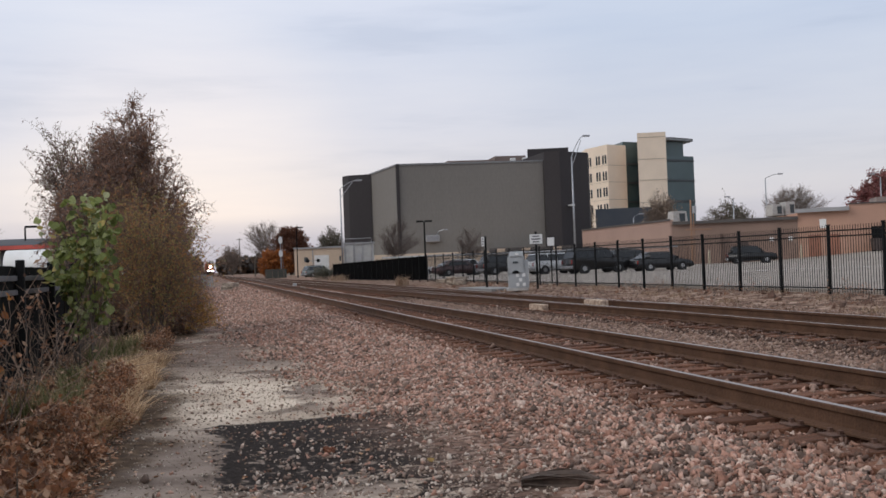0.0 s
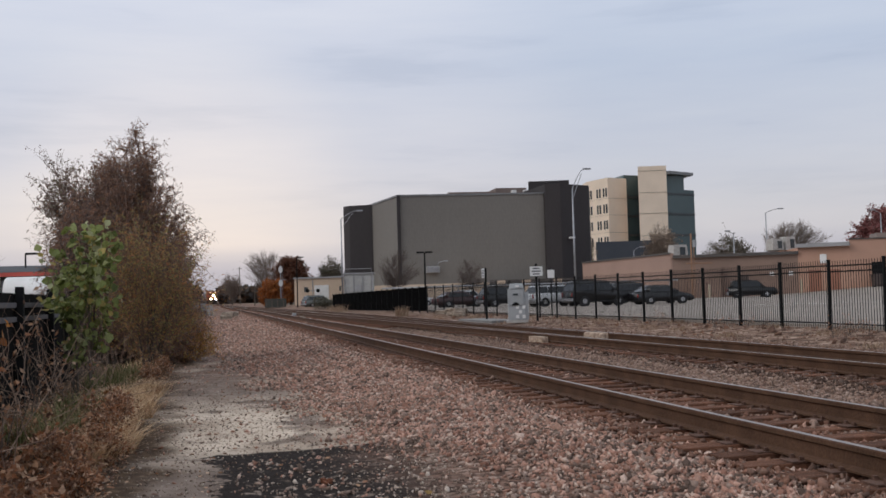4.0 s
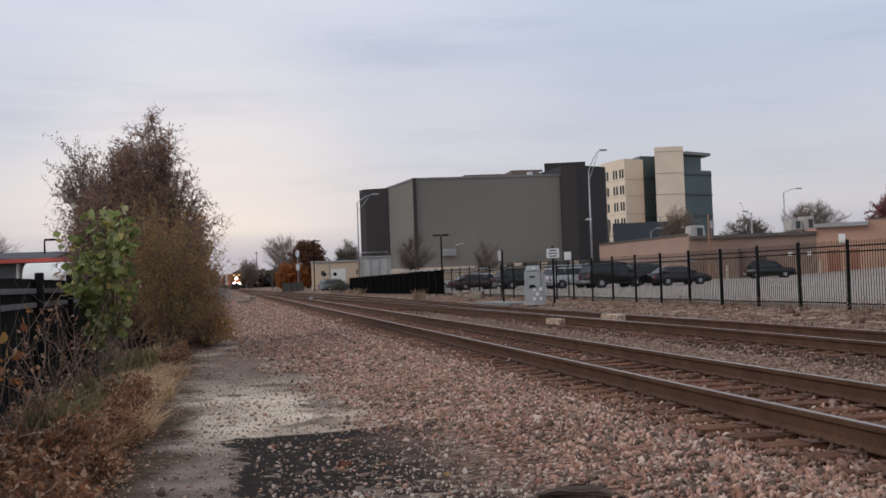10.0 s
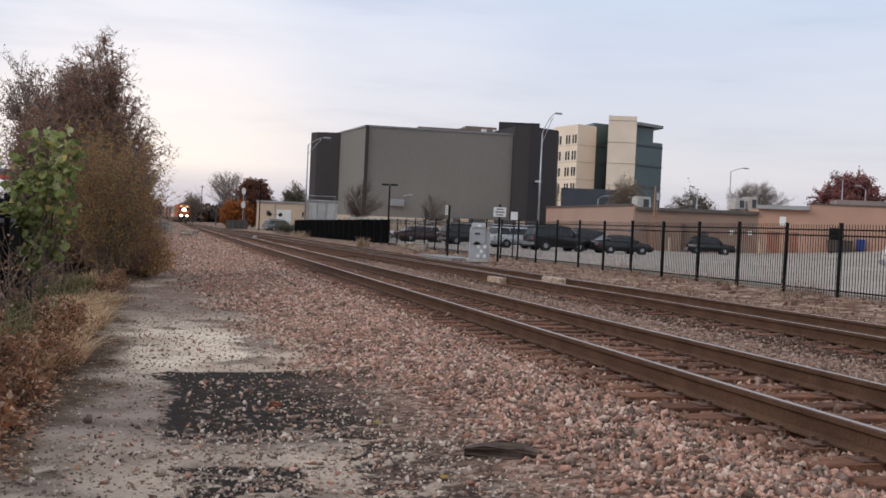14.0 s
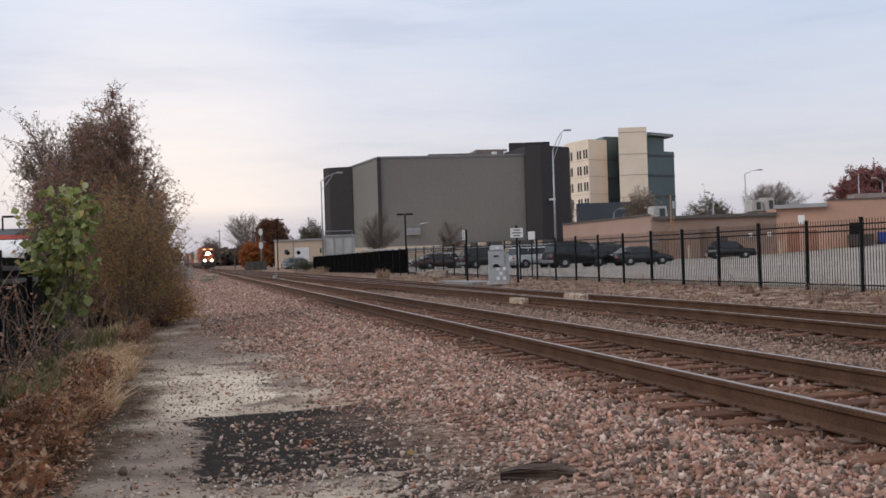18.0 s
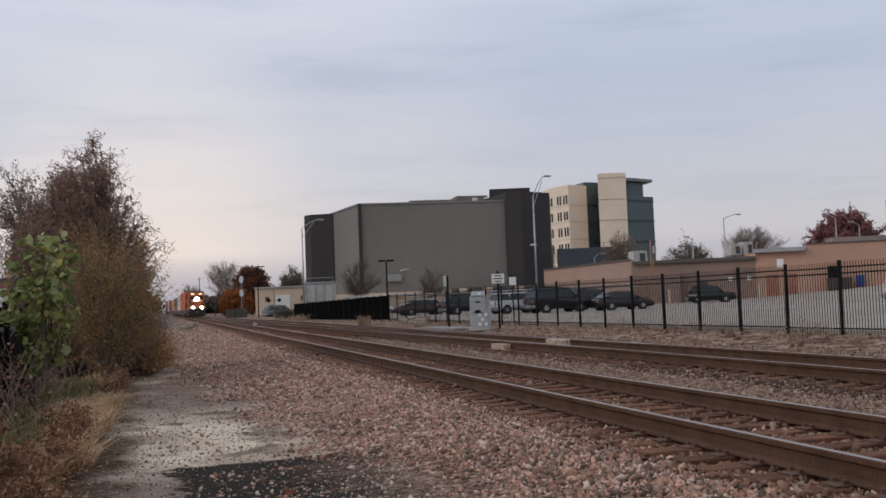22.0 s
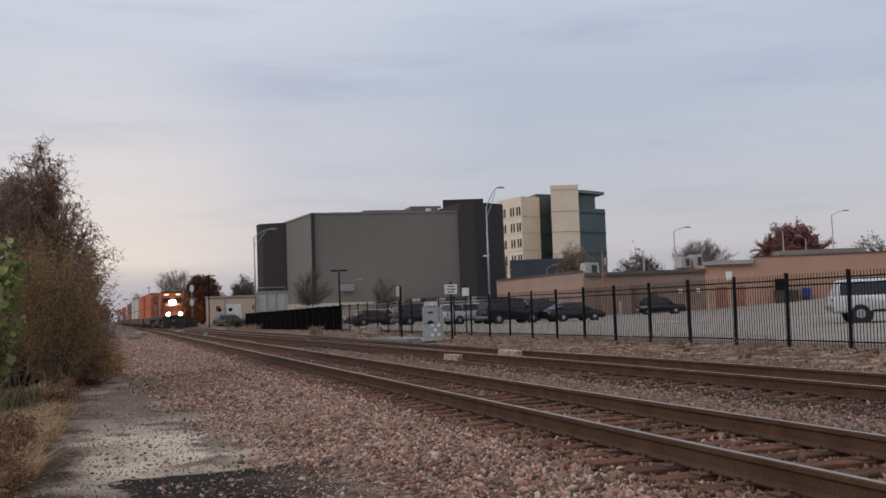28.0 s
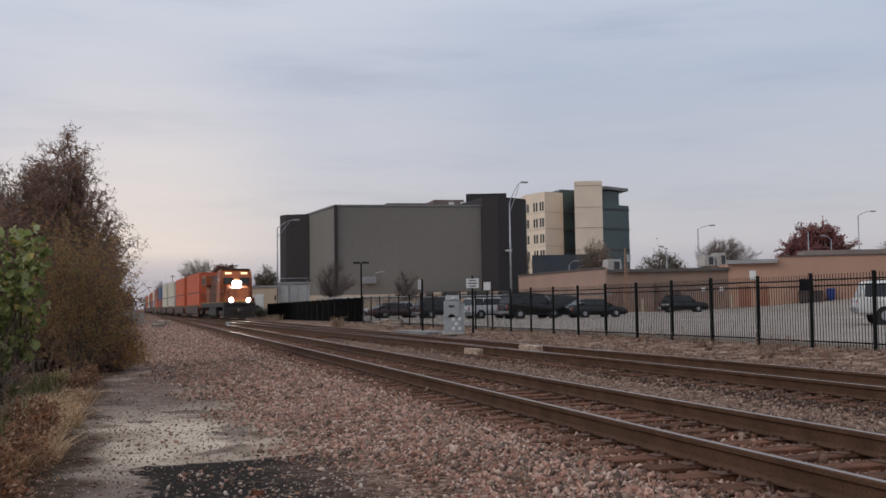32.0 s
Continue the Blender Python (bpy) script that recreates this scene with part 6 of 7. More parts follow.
for i, load in enumerate(LOADS):
    back = 22.8 + 20.5 * i
    if first is None:
        wagon = first = well_car()
    else:
        wagon = copy_thing(first, pose(x_far(900), 900, 0))
    TRAIN.append((wagon, back))
    for k, colour in enumerate(load[::-1]):
        ob = new("container", CMESH[colour])
        tagged(ob, {"orange": "bright orange ribbed freight container on a wagon", "white": "off-white ribbed freight container on a wagon", "blue": "dark blue ribbed freight container on a wagon",
                    "red": "rust red ribbed freight container on a wagon", "grey": "grey ribbed freight container on a wagon"}[colour], "container", "stacked containers")
        ob["lift"] = 0.505 + k * 2.402
        TRAIN.append((ob, back + 2.05))


# ---- plants ----
L_RUST = islands("rust_leaves", [(0.29, 0.165, 0.115), (0.35, 0.20, 0.135), (0.23, 0.15, 0.12), (0.38, 0.195, 0.115), (0.30, 0.215, 0.17), (0.26, 0.19, 0.155)], 0.7, trans=0.4)
L_OLIVE = islands("olive_leaves", [(0.46, 0.29, 0.125), (0.36, 0.30, 0.12), (0.50, 0.25, 0.11), (0.30, 0.18, 0.105), (0.33, 0.31, 0.125), (0.46, 0.215, 0.10), (0.40, 0.30, 0.13)], 0.7, trans=0.55)
L_GREYBR = islands("grey_brown_leaves", [(0.24, 0.18, 0.16), (0.30, 0.21, 0.18), (0.20, 0.16, 0.12), (0.26, 0.22, 0.15)], 0.7, trans=0.35)
L_GREEN = islands("green_leaves", [(0.20, 0.235, 0.075), (0.26, 0.30, 0.10), (0.12, 0.145, 0.05), (0.32, 0.35, 0.15), (0.45, 0.46, 0.26), (0.26, 0.28, 0.095), (0.19, 0.22, 0.07), (0.42, 0.33, 0.11)], 0.45, trans=0.5)
L_YEL = islands("yellow_leaves", [(0.50, 0.27, 0.085), (0.42, 0.25, 0.08), (0.33, 0.21, 0.07), (0.48, 0.22, 0.075)], 0.7, trans=0.35)
L_BROWN = islands("brown_leaves", [(0.24, 0.115, 0.065), (0.32, 0.165, 0.095), (0.14, 0.075, 0.05), (0.40, 0.24, 0.145), (0.09, 0.052, 0.038), (0.27, 0.14, 0.08), (0.52, 0.35, 0.24)], 0.7, trans=0.2)
L_CLUMP = islands("weed_clump_leaves", [(0.34, 0.165, 0.09), (0.46, 0.26, 0.15), (0.22, 0.11, 0.065), (0.32, 0.135, 0.065), (0.15, 0.08, 0.052), (0.56, 0.37, 0.25)], 0.7, trans=0.4)
L_MAROON = islands("maroon_leaves", [(0.26, 0.10, 0.095), (0.32, 0.13, 0.12), (0.20, 0.085, 0.08)], 0.7, trans=0.3)
L_ORANGE = islands("orange_leaves", [(0.42, 0.15, 0.045), (0.34, 0.115, 0.035), (0.26, 0.09, 0.03)], 0.7, trans=0.3)
L_DARKRED = islands("umber_leaves", [(0.16, 0.068, 0.042), (0.12, 0.052, 0.034), (0.19, 0.082, 0.05)], 0.7, trans=0.25)
L_TAUPE = islands("taupe_leaves", [(0.30, 0.215, 0.15), (0.40, 0.30, 0.21), (0.19, 0.13, 0.095)], 0.7, trans=0.3)
L_DULL = islands("dull_green_leaves", [(0.12, 0.115, 0.08), (0.15, 0.14, 0.10), (0.10, 0.09, 0.07)], 0.7, trans=0.3)
L_STRAW = islands("straw", [(0.62, 0.44, 0.27), (0.72, 0.54, 0.35), (0.44, 0.28, 0.16), (0.54, 0.35, 0.20)], 0.7, trans=0.25)
L_DARKBRUSH = islands("dull_brush_leaves", [(0.13, 0.095, 0.07), (0.18, 0.12, 0.08), (0.10, 0.075, 0.055), (0.16, 0.13, 0.08)], 0.8, trans=0.25)
L_VERGE = islands("verge_straw", [(0.30, 0.21, 0.14), (0.24, 0.15, 0.10), (0.36, 0.27, 0.19)])
L_GRASS = islands("grass_blades", [(0.11, 0.125, 0.05), (0.15, 0.155, 0.065), (0.22, 0.18, 0.09), (0.30, 0.22, 0.12)])


def tufts(name, spots, n, height, material, label, seed, bend_=0.5, width=0.006):
    """Grass blades from spots (x, y, radius): bent three-part blades."""
    rng = np.random.default_rng(seed)
    spots = np.array(spots)
    k = rng.integers(0, len(spots), n)
    a, q = rng.uniform(0, 2 * np.pi, n), np.sqrt(rng.random(n)) * spots[k, 2]
    x, y = spots[k, 0] + np.cos(a) * q, spots[k, 1] + np.sin(a) * q
    z = np.array([lumpy_z(i, j) for i, j in zip(x, y)]) - 0.02
    h = height * rng.uniform(0.45, 1.15, n)
    b = rng.uniform(0, 2 * np.pi, n)
    out = np.stack([np.cos(b), np.sin(b), np.zeros(n)], 1) * (rng.uniform(0.1, 1, n) * bend_ * h)[:, None]
    side = np.stack([-np.sin(b), np.cos(b), np.zeros(n)], 1) * width
    p = np.stack([x, y, z], 1)
    up = np.array([0, 0, 1.0])
    m = p + out * 0.35 + up * (h * 0.62)[:, None]
    t = p + out + up * (h * 0.95)[:, None]
    v = np.stack([p - side, p + side, m - side * 0.8, m + side * 0.8, t], 1).reshape(-1, 3)
    base = np.arange(n)[:, None] * 5
    f = np.concatenate([base + [0, 1, 3], base + [0, 3, 2], base + [2, 3, 4]], 0)
    ob = new(name, big_mesh(name, v, f, material))
    return tagged(ob, label, "grass", kind="stuff")


def litter(name, n, area, size, material, label, seed, lift=0.02):
    rng = np.random.default_rng(seed)
    x0, x1, y0, y1 = area
    x, y = rng.uniform(x0, x1, n), y0 + (y1 - y0) * rng.random(n) ** 1.3
    p = np.stack([x, y, np.array([lumpy_z(i, j) for i, j in zip(x, y)]) + lift * rng.random(n) * 2 + 0.012], 1)
    v, f = leaf_arrays(p, size, rng, 0.0, 0.7)
    v = v.reshape(-1, 5, 3)
    v[:, :, 2] = p[:, None, 2] + (v[:, :, 2] - p[:, None, 2]) * 0.35
    ob = new(name, big_mesh(name, v.reshape(-1, 3), f, material))
    return tagged(ob, label, "leaf litter", kind="stuff")


def shoot_tree(name, at, env, n, seed, label, leaf_mat=None, per=0, leaf=0.05, stems=5, base_r=0.03, thin=0.003, twig=None, low=0.05, arch=0.2, forks=3, jitter=0.05, rise=(0.2, 0.6), bark=None, skew=(0, 0), narrow=0.5, top=(0.5, 0.8)):
    """A tree or shrub of upright shoots that fill an outline: env holds height and radius, from the lowest up."""
    rng = np.random.default_rng(seed)
    ez, er = np.array([e[0] for e in env]), np.array([e[1] for e in env])
    H = ez[-1]
    root = thing(name, pose(*at), label, "tree" if H > 3.8 else "shrub")
    a = rng.uniform(0, 2 * np.pi, stems)
    reach = np.interp(0.65 * H, ez, er) * (0.85 * np.sqrt(rng.random(stems)) if stems > 1 else 0 * a)
    foot = np.stack([np.cos(a), np.sin(a), 0 * a], 1) * (0.12 * reach)[:, None]
    head = np.stack([np.cos(a) * reach, np.sin(a) * reach, H * rng.uniform(top[0], top[1], stems)], 1)
    bow = (foot + head) / 2 + rng.normal(size=(stems, 3)) * [0.05 * H, 0.05 * H, 0]

    def on_stem(k, s):
        s = s[:, None]
        return foot[k] * (1 - s) ** 2 + bow[k] * 2 * s * (1 - s) + head[k] * s ** 2

    for k in range(stems):
        ss = np.linspace(0, 1, 9)
        p = on_stem(np.full(9, k), ss)
        p[0, 2] -= 0.1
        rr = base_r * (1 - 0.85 * ss)
        v, f = chain_tube(p, rr)
        part("trunk" if stems == 1 else "stem", big_mesh("stem", v, f, bark or M_BARK), None, root)
    k = rng.integers(0, stems, n)
    s0 = low + (0.97 - low) * rng.random(n) ** 0.8
    b = on_stem(k, s0)
    zt = np.maximum(b[:, 2] + H * rng.uniform(rise[0], rise[1], n) * rng.uniform(0.3, 1, n), ez[0])
    zt = np.where(zt > H, H * (1 - 0.35 * rng.random(n) ** 1.5), zt)
    ang = rng.uniform(0, 2 * np.pi, n)
    rad = np.interp(zt, ez, er) * np.sqrt(rng.uniform(0.22, 1, n)) * rng.uniform(0.8, 1.12, n)
    t = np.stack([np.cos(ang) * rad + skew[0] * zt, np.sin(ang) * rad + skew[1] * zt, zt], 1)
    L = np.linalg.norm(t - b, axis=1)
    c = (b + t) / 2 + np.stack([np.cos(ang), np.sin(ang), 0 * ang], 1) * (0.12 * L)[:, None]
    c[:, 2] += arch * L * rng.uniform(-0.3, 1, n)

    def on_shoot(i, s):
        s = s[:, None]
        return b[i] * (1 - s) ** 2 + c[i] * 2 * s * (1 - s) + t[i] * s ** 2

    idx = np.arange(n)
    rows, m = [], 5
    for j in range(m):
        p, q = on_shoot(idx, np.full(n, j / m)), on_shoot(idx, np.full(n, (j + 1) / m))
        w = np.maximum(base_r * 0.28, thin * 1.4)
        rows.append(np.concatenate([p, q, np.full((n, 1), max(w * (1 - j / m), thin)), np.full((n, 1), max(w * (1 - (j + 1) / m), thin * 0.6))], 1))
    tips = []
    for j in range(forks):
        s = rng.uniform(0.35, 0.98, n)
        p = on_shoot(idx, s)
        d = rng.normal(size=(n, 3)) * 0.7 + (t - b) / (L[:, None] + 1e-6)
        d[:, 2] += 0.35
        q = p + d * (L * rng.uniform(0.12, 0.3, n))[:, None]
        over = np.hypot(q[:, 0], q[:, 1]) > np.interp(q[:, 2], ez, er) * 1.18
        q[over] = (p + (q - p) * 0.35)[over]
        rows.append(np.concatenate([p, q, np.full((n, 1), thin), np.full((n, 1), thin * 0.5)], 1))
        tips.append((p, q))
    v, f = tubes(np.concatenate(rows), 3)
    o = part("branchwork", big_mesh("branchwork", v, f, twig or M_TWIG), None, root)
    o["kind"] = "stuff"
    if leaf_mat and per:
        i = np.repeat(idx, per)
        pts = [on_shoot(i, 1 - 0.75 * rng.random(len(i)) ** 1.3)]
        for p, q in tips:
            u = rng.random((n, 1))
            pts.append(p + (q - p) * u)
            pts.append(q)
        pts = np.concatenate(pts)
        pts = pts + rng.normal(size=pts.shape) * jitter
        pts = pts[pts[:, 2] > 0.05]
        v, f = leaf_arrays(pts, leaf, rng, 0.35, narrow)
        part("crown", big_mesh("crown", v, f, leaf_mat), None, root)
    return root


def clump_tree(name, at, env, boughs, shoots, per, seed, label, leaf_mat, leaf=0.06, stems=7, lengths=(0.3, 0.75), droop=0.35, lean=(0, 0), twig=None, low=0.1, thick=1.0, base=0.22, narrow=0.5, broad=False):
    """A ragged tree: boughs to an uneven outline, each with a spray of drooping leafy shoots."""
    rng = np.random.default_rng(seed)
    ez, er = np.array([e[0] for e in env]), np.array([e[1] for e in env])
    H = ez[-1]
    root = thing(name, pose(*at), label, "tree" if H > 3.8 else "shrub")
    a = rng.uniform(0, 2 * np.pi, stems)
    foot = np.stack([np.cos(a), np.sin(a), 0 * a], 1) * base * rng.random((stems, 1))
    foot[:, 2] = -0.1
    reach = np.interp(0.75 * H, ez, er) * 0.75 * np.sqrt(rng.random(stems))
    reach[0] *= 0.15
    head = np.stack([np.cos(a) * reach + lean[0] * H * 0.75, np.sin(a) * reach, H * rng.uniform(0.6, 0.85, stems)], 1)
    head[0, 2] = H * 0.95
    bow = (foot + head) / 2 + rng.normal(size=(stems, 3)) * [0.04 * H, 0.04 * H, 0]

    def on_stem(k, s):
        s = s[:, None]
        return foot[k] * (1 - s) ** 2 + bow[k] * 2 * s * (1 - s) + head[k] * s ** 2

    for k in range(stems):
        ss = np.linspace(0, 1, 9)
        p = on_stem(np.full(9, k), ss)
        rr = 0.05 * thick * (1 - 0.85 * ss)
        v, f = chain_tube(p, rr)
        part("stem", big_mesh("stem", v, f, M_BARK), None, root)
    n = boughs
    z = rng.uniform(ez[0], H, n * 6)
    z = z[rng.random(len(z)) < (np.interp(z, ez, er) / er.max()) ** 1.3][:n]
    n = len(z)
    ang = rng.uniform(0, 2 * np.pi, n)
    wob = np.array([noise.noise((math.cos(i) * 1.3, math.sin(i) * 1.3, j * 0.9 + seed)) for i, j in zip(ang, z)])
    rad = np.interp(z, ez, er) * np.sqrt(rng.uniform(0.25, 1, n)) * (0.9 + 0.5 * wob)
    tip = np.stack([np.cos(ang) * rad + lean[0] * z, np.sin(ang) * rad + lean[1] * z, z], 1)
    k = rng.integers(0, stems, n)
    s = np.clip((z - H * rng.uniform(0.15, 0.35, n)) / head[k, 2], low, 0.97)
    org = on_stem(k, s)
    mid = (org + tip) / 2 + np.stack([np.cos(ang), np.sin(ang), 0 * ang], 1) * 0.1
    rows = []

    def curve(p0, p1, p2, u):
        return p0 * (1 - u) ** 2 + p1 * 2 * u * (1 - u) + p2 * u ** 2

    for j in range(5):
        p, q = curve(org, mid, tip, j / 5), curve(org, mid, tip, (j + 1) / 5)
        rows.append(np.concatenate([p, q, np.full((n, 1), (0.016 - 0.002 * j) * thick), np.full((n, 1), (0.014 - 0.002 * j) * thick)], 1))
    i = np.repeat(np.arange(n), shoots)
    m = len(i)
    u = rng.uniform(0.35, 1, (m, 1))
    p0 = curve(org[i], mid[i], tip[i], u)
    d = (tip - org)[i]
    d = d / (np.linalg.norm(d, axis=1, keepdims=True) + 1e-6) * 0.6 + rng.normal(size=(m, 3)) * 0.55
    d[:, 2] += 0.45
    d /= np.linalg.norm(d, axis=1, keepdims=True)
    L = rng.uniform(lengths[0], lengths[1], (m, 1))
    p1 = p0 + d * L * 0.6
    p2 = p0 + d * L
    p2[:, 2:] -= droop * L * rng.random((m, 1))
    for j in range(3):
        p, q = curve(p0, p1, p2, j / 3), curve(p0, p1, p2, (j + 1) / 3)
        rows.append(np.concatenate([p, q, np.full((m, 1), (0.0058 - 0.0012 * j) * thick), np.full((m, 1), (0.0046 - 0.0012 * j) * thick)], 1))
    v, f = tubes(np.concatenate(rows), 3)
    part("branchwork", big_mesh("branchwork", v, f, twig or M_TWIG), None, root)["kind"] = "stuff"
    if not per:
        return root
    i = np.repeat(np.arange(m), per)
    u = rng.uniform(0.1, 1.0, (len(i), 1))
    pts = curve(p0[i], p1[i], p2[i], u) + rng.normal(size=(len(i), 3)) * 0.022 * thick
    pts = pts[pts[:, 2] > 0.05]
    v, f = broad_leaves(pts, leaf, rng) if broad else leaf_arrays(pts, leaf, rng, 0.35, narrow)
    part("crown", big_mesh("crown", v, f, leaf_mat), None, root)
    return root


G = -0.42
M_PALETWIG = mat("pale_twigs", (0.36, 0.25, 0.18), (0.20, 0.13, 0.095), 0.9, 5)
M_TREETWIG = mat("reddish_twigs", (0.19, 0.125, 0.10), (0.13, 0.09, 0.075), 0.95, 5)
clump_tree("overgrown_tree", (-1.85, 28.0, G), [(0.3, 1.4), (1.2, 1.95), (2.6, 2.15), (3.7, 2.0), (4.6, 1.6), (5.3, 1.0), (5.9, 0.5), (6.3, 0.25)], 430, 20, 10, 11,
           "tall half bare shrub tree with rust brown leaves", L_RUST, 0.075, 9, (0.3, 0.85), 1.0, twig=M_TREETWIG, narrow=0.3)
clump_tree("overgrown_tree", (-2.0, 27.6, G), [(1.5, 0.9), (3.0, 1.15), (4.3, 0.95), (5.2, 0.5)], 130, 20, 12, 19,
           "dense rust brown heart of the shrub tree", L_RUST, 0.08, 6, (0.3, 0.6), 0.6, twig=M_TREETWIG, narrow=0.35)
clump_tree("overgrown_tree", (-2.3, 27.2, G), [(1.0, 0.7), (2.4, 0.95), (3.8, 0.9), (4.7, 0.75), (5.3, 0.45)], 84, 9, 9, 12,
           "half bare shrub tree with wispy upright shoots", L_GREYBR, 0.085, 5, (0.4, 1.05), 0.0, (-0.2, 0), twig=M_TREETWIG, narrow=0.4)
clump_tree("rust_shrub", (-1.2, 24.2, G), [(0.3, 0.35), (0.8, 0.72), (1.6, 1.0), (2.4, 0.85), (3.2, 0.4)], 70, 14, 13, 13,
           "dense shrub with olive and rust coloured leaves", L_OLIVE, 0.075, 9, (0.7, 1.5), 0.0, twig=M_TREETWIG, low=0.02, thick=0.6, narrow=0.26)
clump_tree("rust_shrub", (-0.95, 27.0, G), [(0.1, 0.6), (0.7, 1.0), (1.6, 1.1), (2.5, 0.8), (3.2, 0.4)], 170, 15, 9, 14,
           "dense shrub with rust brown leaves", L_RUST, 0.065, 8, (0.25, 0.6), 0.1, twig=M_TREETWIG, low=0.02, thick=0.5, narrow=0.35)
clump_tree("rust_shrub", (-0.5, 27.6, G), [(0.05, 0.85), (0.45, 1.0), (0.85, 0.75), (1.25, 0.35)], 90, 12, 8, 15,
           "low yellowing shrub at the edge of the path", L_YEL, 0.06, 7, (0.25, 0.55), 0.2, twig=M_TREETWIG, low=0.02, thick=0.4, narrow=0.35)
shoot_tree("rust_shrub", (-2.5, 22.6, G), [(0.2, 0.5), (1.2, 0.8), (2.4, 0.75), (3.3, 0.5), (4.0, 0.1)], 260, 16,
           "dense shrub with brown leaves", L_RUST, 24, 0.06, 6, 0.02, 0.003, None, 0.05, 0.1, 3, 0.05)
clump_tree("green_sapling", (-1.85, 17.6, G), [(0.95, 0.3), (1.3, 0.5), (1.8, 0.66), (2.4, 0.66), (3.0, 0.42)], 52, 4, 5, 17,
           "young sapling with broad fresh green leaves", L_GREEN, 0.135, 5, (0.15, 0.45), 0.3, low=0.15, thick=0.5, broad=True)
for i, (x, y, h, w) in enumerate(((-2.0, 12.6, 1.6, 0.55), (-1.9, 10.4, 1.3, 0.6), (-1.8, 15.4, 1.2, 0.6), (-1.9, 8.4, 0.9, 0.6), (-2.05, 14.4, 1.5, 0.5))):
    shoot_tree("dead_shrub", (x, y, G), [(0.05, w * 0.6), (h * 0.5, w), (h, w * 0.6)], 9, 18 + i, "bare tangled shrub with a few brown leaves", L_BROWN, 3, 0.07, 5, 0.009, 0.003, M_PALETWIG, 0.02, 0.35, 2, 0.06)
for i in range(20):
    x, y, h = -1.42 + 0.42 * math.sin(i * 2.4) - 0.012 * i, 6.4 + 0.42 * i, 0.30 + 0.12 * math.sin(i * 1.7)
    clump_tree("weed_clump", (x, y, G), [(0.02, h * 0.9), (h * 0.5, h * 1.0), (h, h * 0.4)], 22, 5, 5, 130 + i, "heap of dry rust brown weeds and curled leaves", L_CLUMP, 0.065, 4, (0.08, 0.22), 0.5, twig=M_PALETWIG, low=0.02, thick=0.35, base=0.1, narrow=0.6)
L_BIG = islands("large_orange_leaves", [(0.50, 0.22, 0.06), (0.42, 0.17, 0.05), (0.55, 0.30, 0.09), (0.30, 0.12, 0.05)], 0.6, trans=0.45)
for i, (x, y, h) in enumerate(((-1.62, 7.3, 1.05), (-1.85, 8.6, 1.15), (-2.1, 9.6, 1.3), (-2.25, 12.2, 1.5))):
    clump_tree("tall_weed", (x, y, G), [(h * 0.5, 0.12), (h * 0.8, 0.2), (h, 0.1)], 5, 1, 2, 160 + i, "tall weed with a few large orange leaves", L_BIG, 0.12, 2, (0.1, 0.25), 0.4, twig=M_PALETWIG, low=0.3, thick=0.3, base=0.08, broad=True)
for i, (x, y, h) in enumerate(((-1.0, 12.6, 0.5), (-1.05, 11.4, 0.5), (-0.95, 10.4, 0.4), (-1.2, 9.4, 0.5), (-1.0, 8.4, 0.35), (-0.95, 19.2, 0.5), (-0.85, 21.4, 0.5), (-1.75, 11.0, 0.45))):
    shoot_tree("low_shrub", (x, y, G), [(0.03, h * 0.5), (h * 0.5, h * 0.65), (h, h * 0.2)], 70, 100 + i, "low rust brown weed clump beside the path", L_CLUMP, 12, 0.04, 5, 0.008, 0.0022, M_PALETWIG, 0.02, 0.1, 2, 0.03)
tufts("dry_grass", [(-1.0, 15.6, 0.28), (-1.2, 16.6, 0.3), (-0.95, 14.4, 0.26), (-1.1, 13.4, 0.28), (-0.9, 17.6, 0.22), (-1.1, 12.2, 0.3), (-1.0, 11.2, 0.28), (-1.15, 10.2, 0.25)], 5600, 0.32, L_STRAW, "pale dry grass tufts at the foot of the shrubs", 31, 2.3, 0.005)
tufts("dry_grass", [(-1.4, y, 0.4) for y in range(12, 32, 2)], 1500, 0.25, L_STRAW, "thin dry grass along the path edge", 32, 0.9, 0.005)
tufts("green_weeds", [(-1.6, 10.8, 0.3), (-1.5, 13.6, 0.3), (-1.5, 17.6, 0.4), (-1.4, 20.0, 0.4), (-1.55, 11.8, 0.3)], 3200, 0.46, L_GRASS, "green weeds among the dead stems", 33, 0.8, 0.006)
litter("leaf_litter", 17000, (-3.2, -0.72, 6.0, 20), 0.045, L_BROWN, "fallen rust brown leaves under the shrubs", 34, 0.07)
litter("leaf_litter", 300, (-0.8, 1.6, 5.5, 24), 0.06, L_BROWN, "scattered fallen leaves on the path", 35, 0.003)
for x, y, a in ((1.76, 6.01, 20), (-0.72, 6.42, 80), (1.7, 7.9, 140)):
    v, f = broad_leaves(np.zeros((1, 3)), 0.12, np.random.default_rng(int(a)))
    v[:, 2] *= 0.3
    ob = new("fallen_leaf", big_mesh("fallen_leaf", v, f, MATS["yellow_leaves"]))
    ob.matrix_world = pose(x, y, lumpy_z(x, y) + 0.02, 0, 0, a)
    tagged(ob, "single yellow fallen leaf lying on the ground", "leaf")
rng_t = np.random.default_rng(36)
sg = []
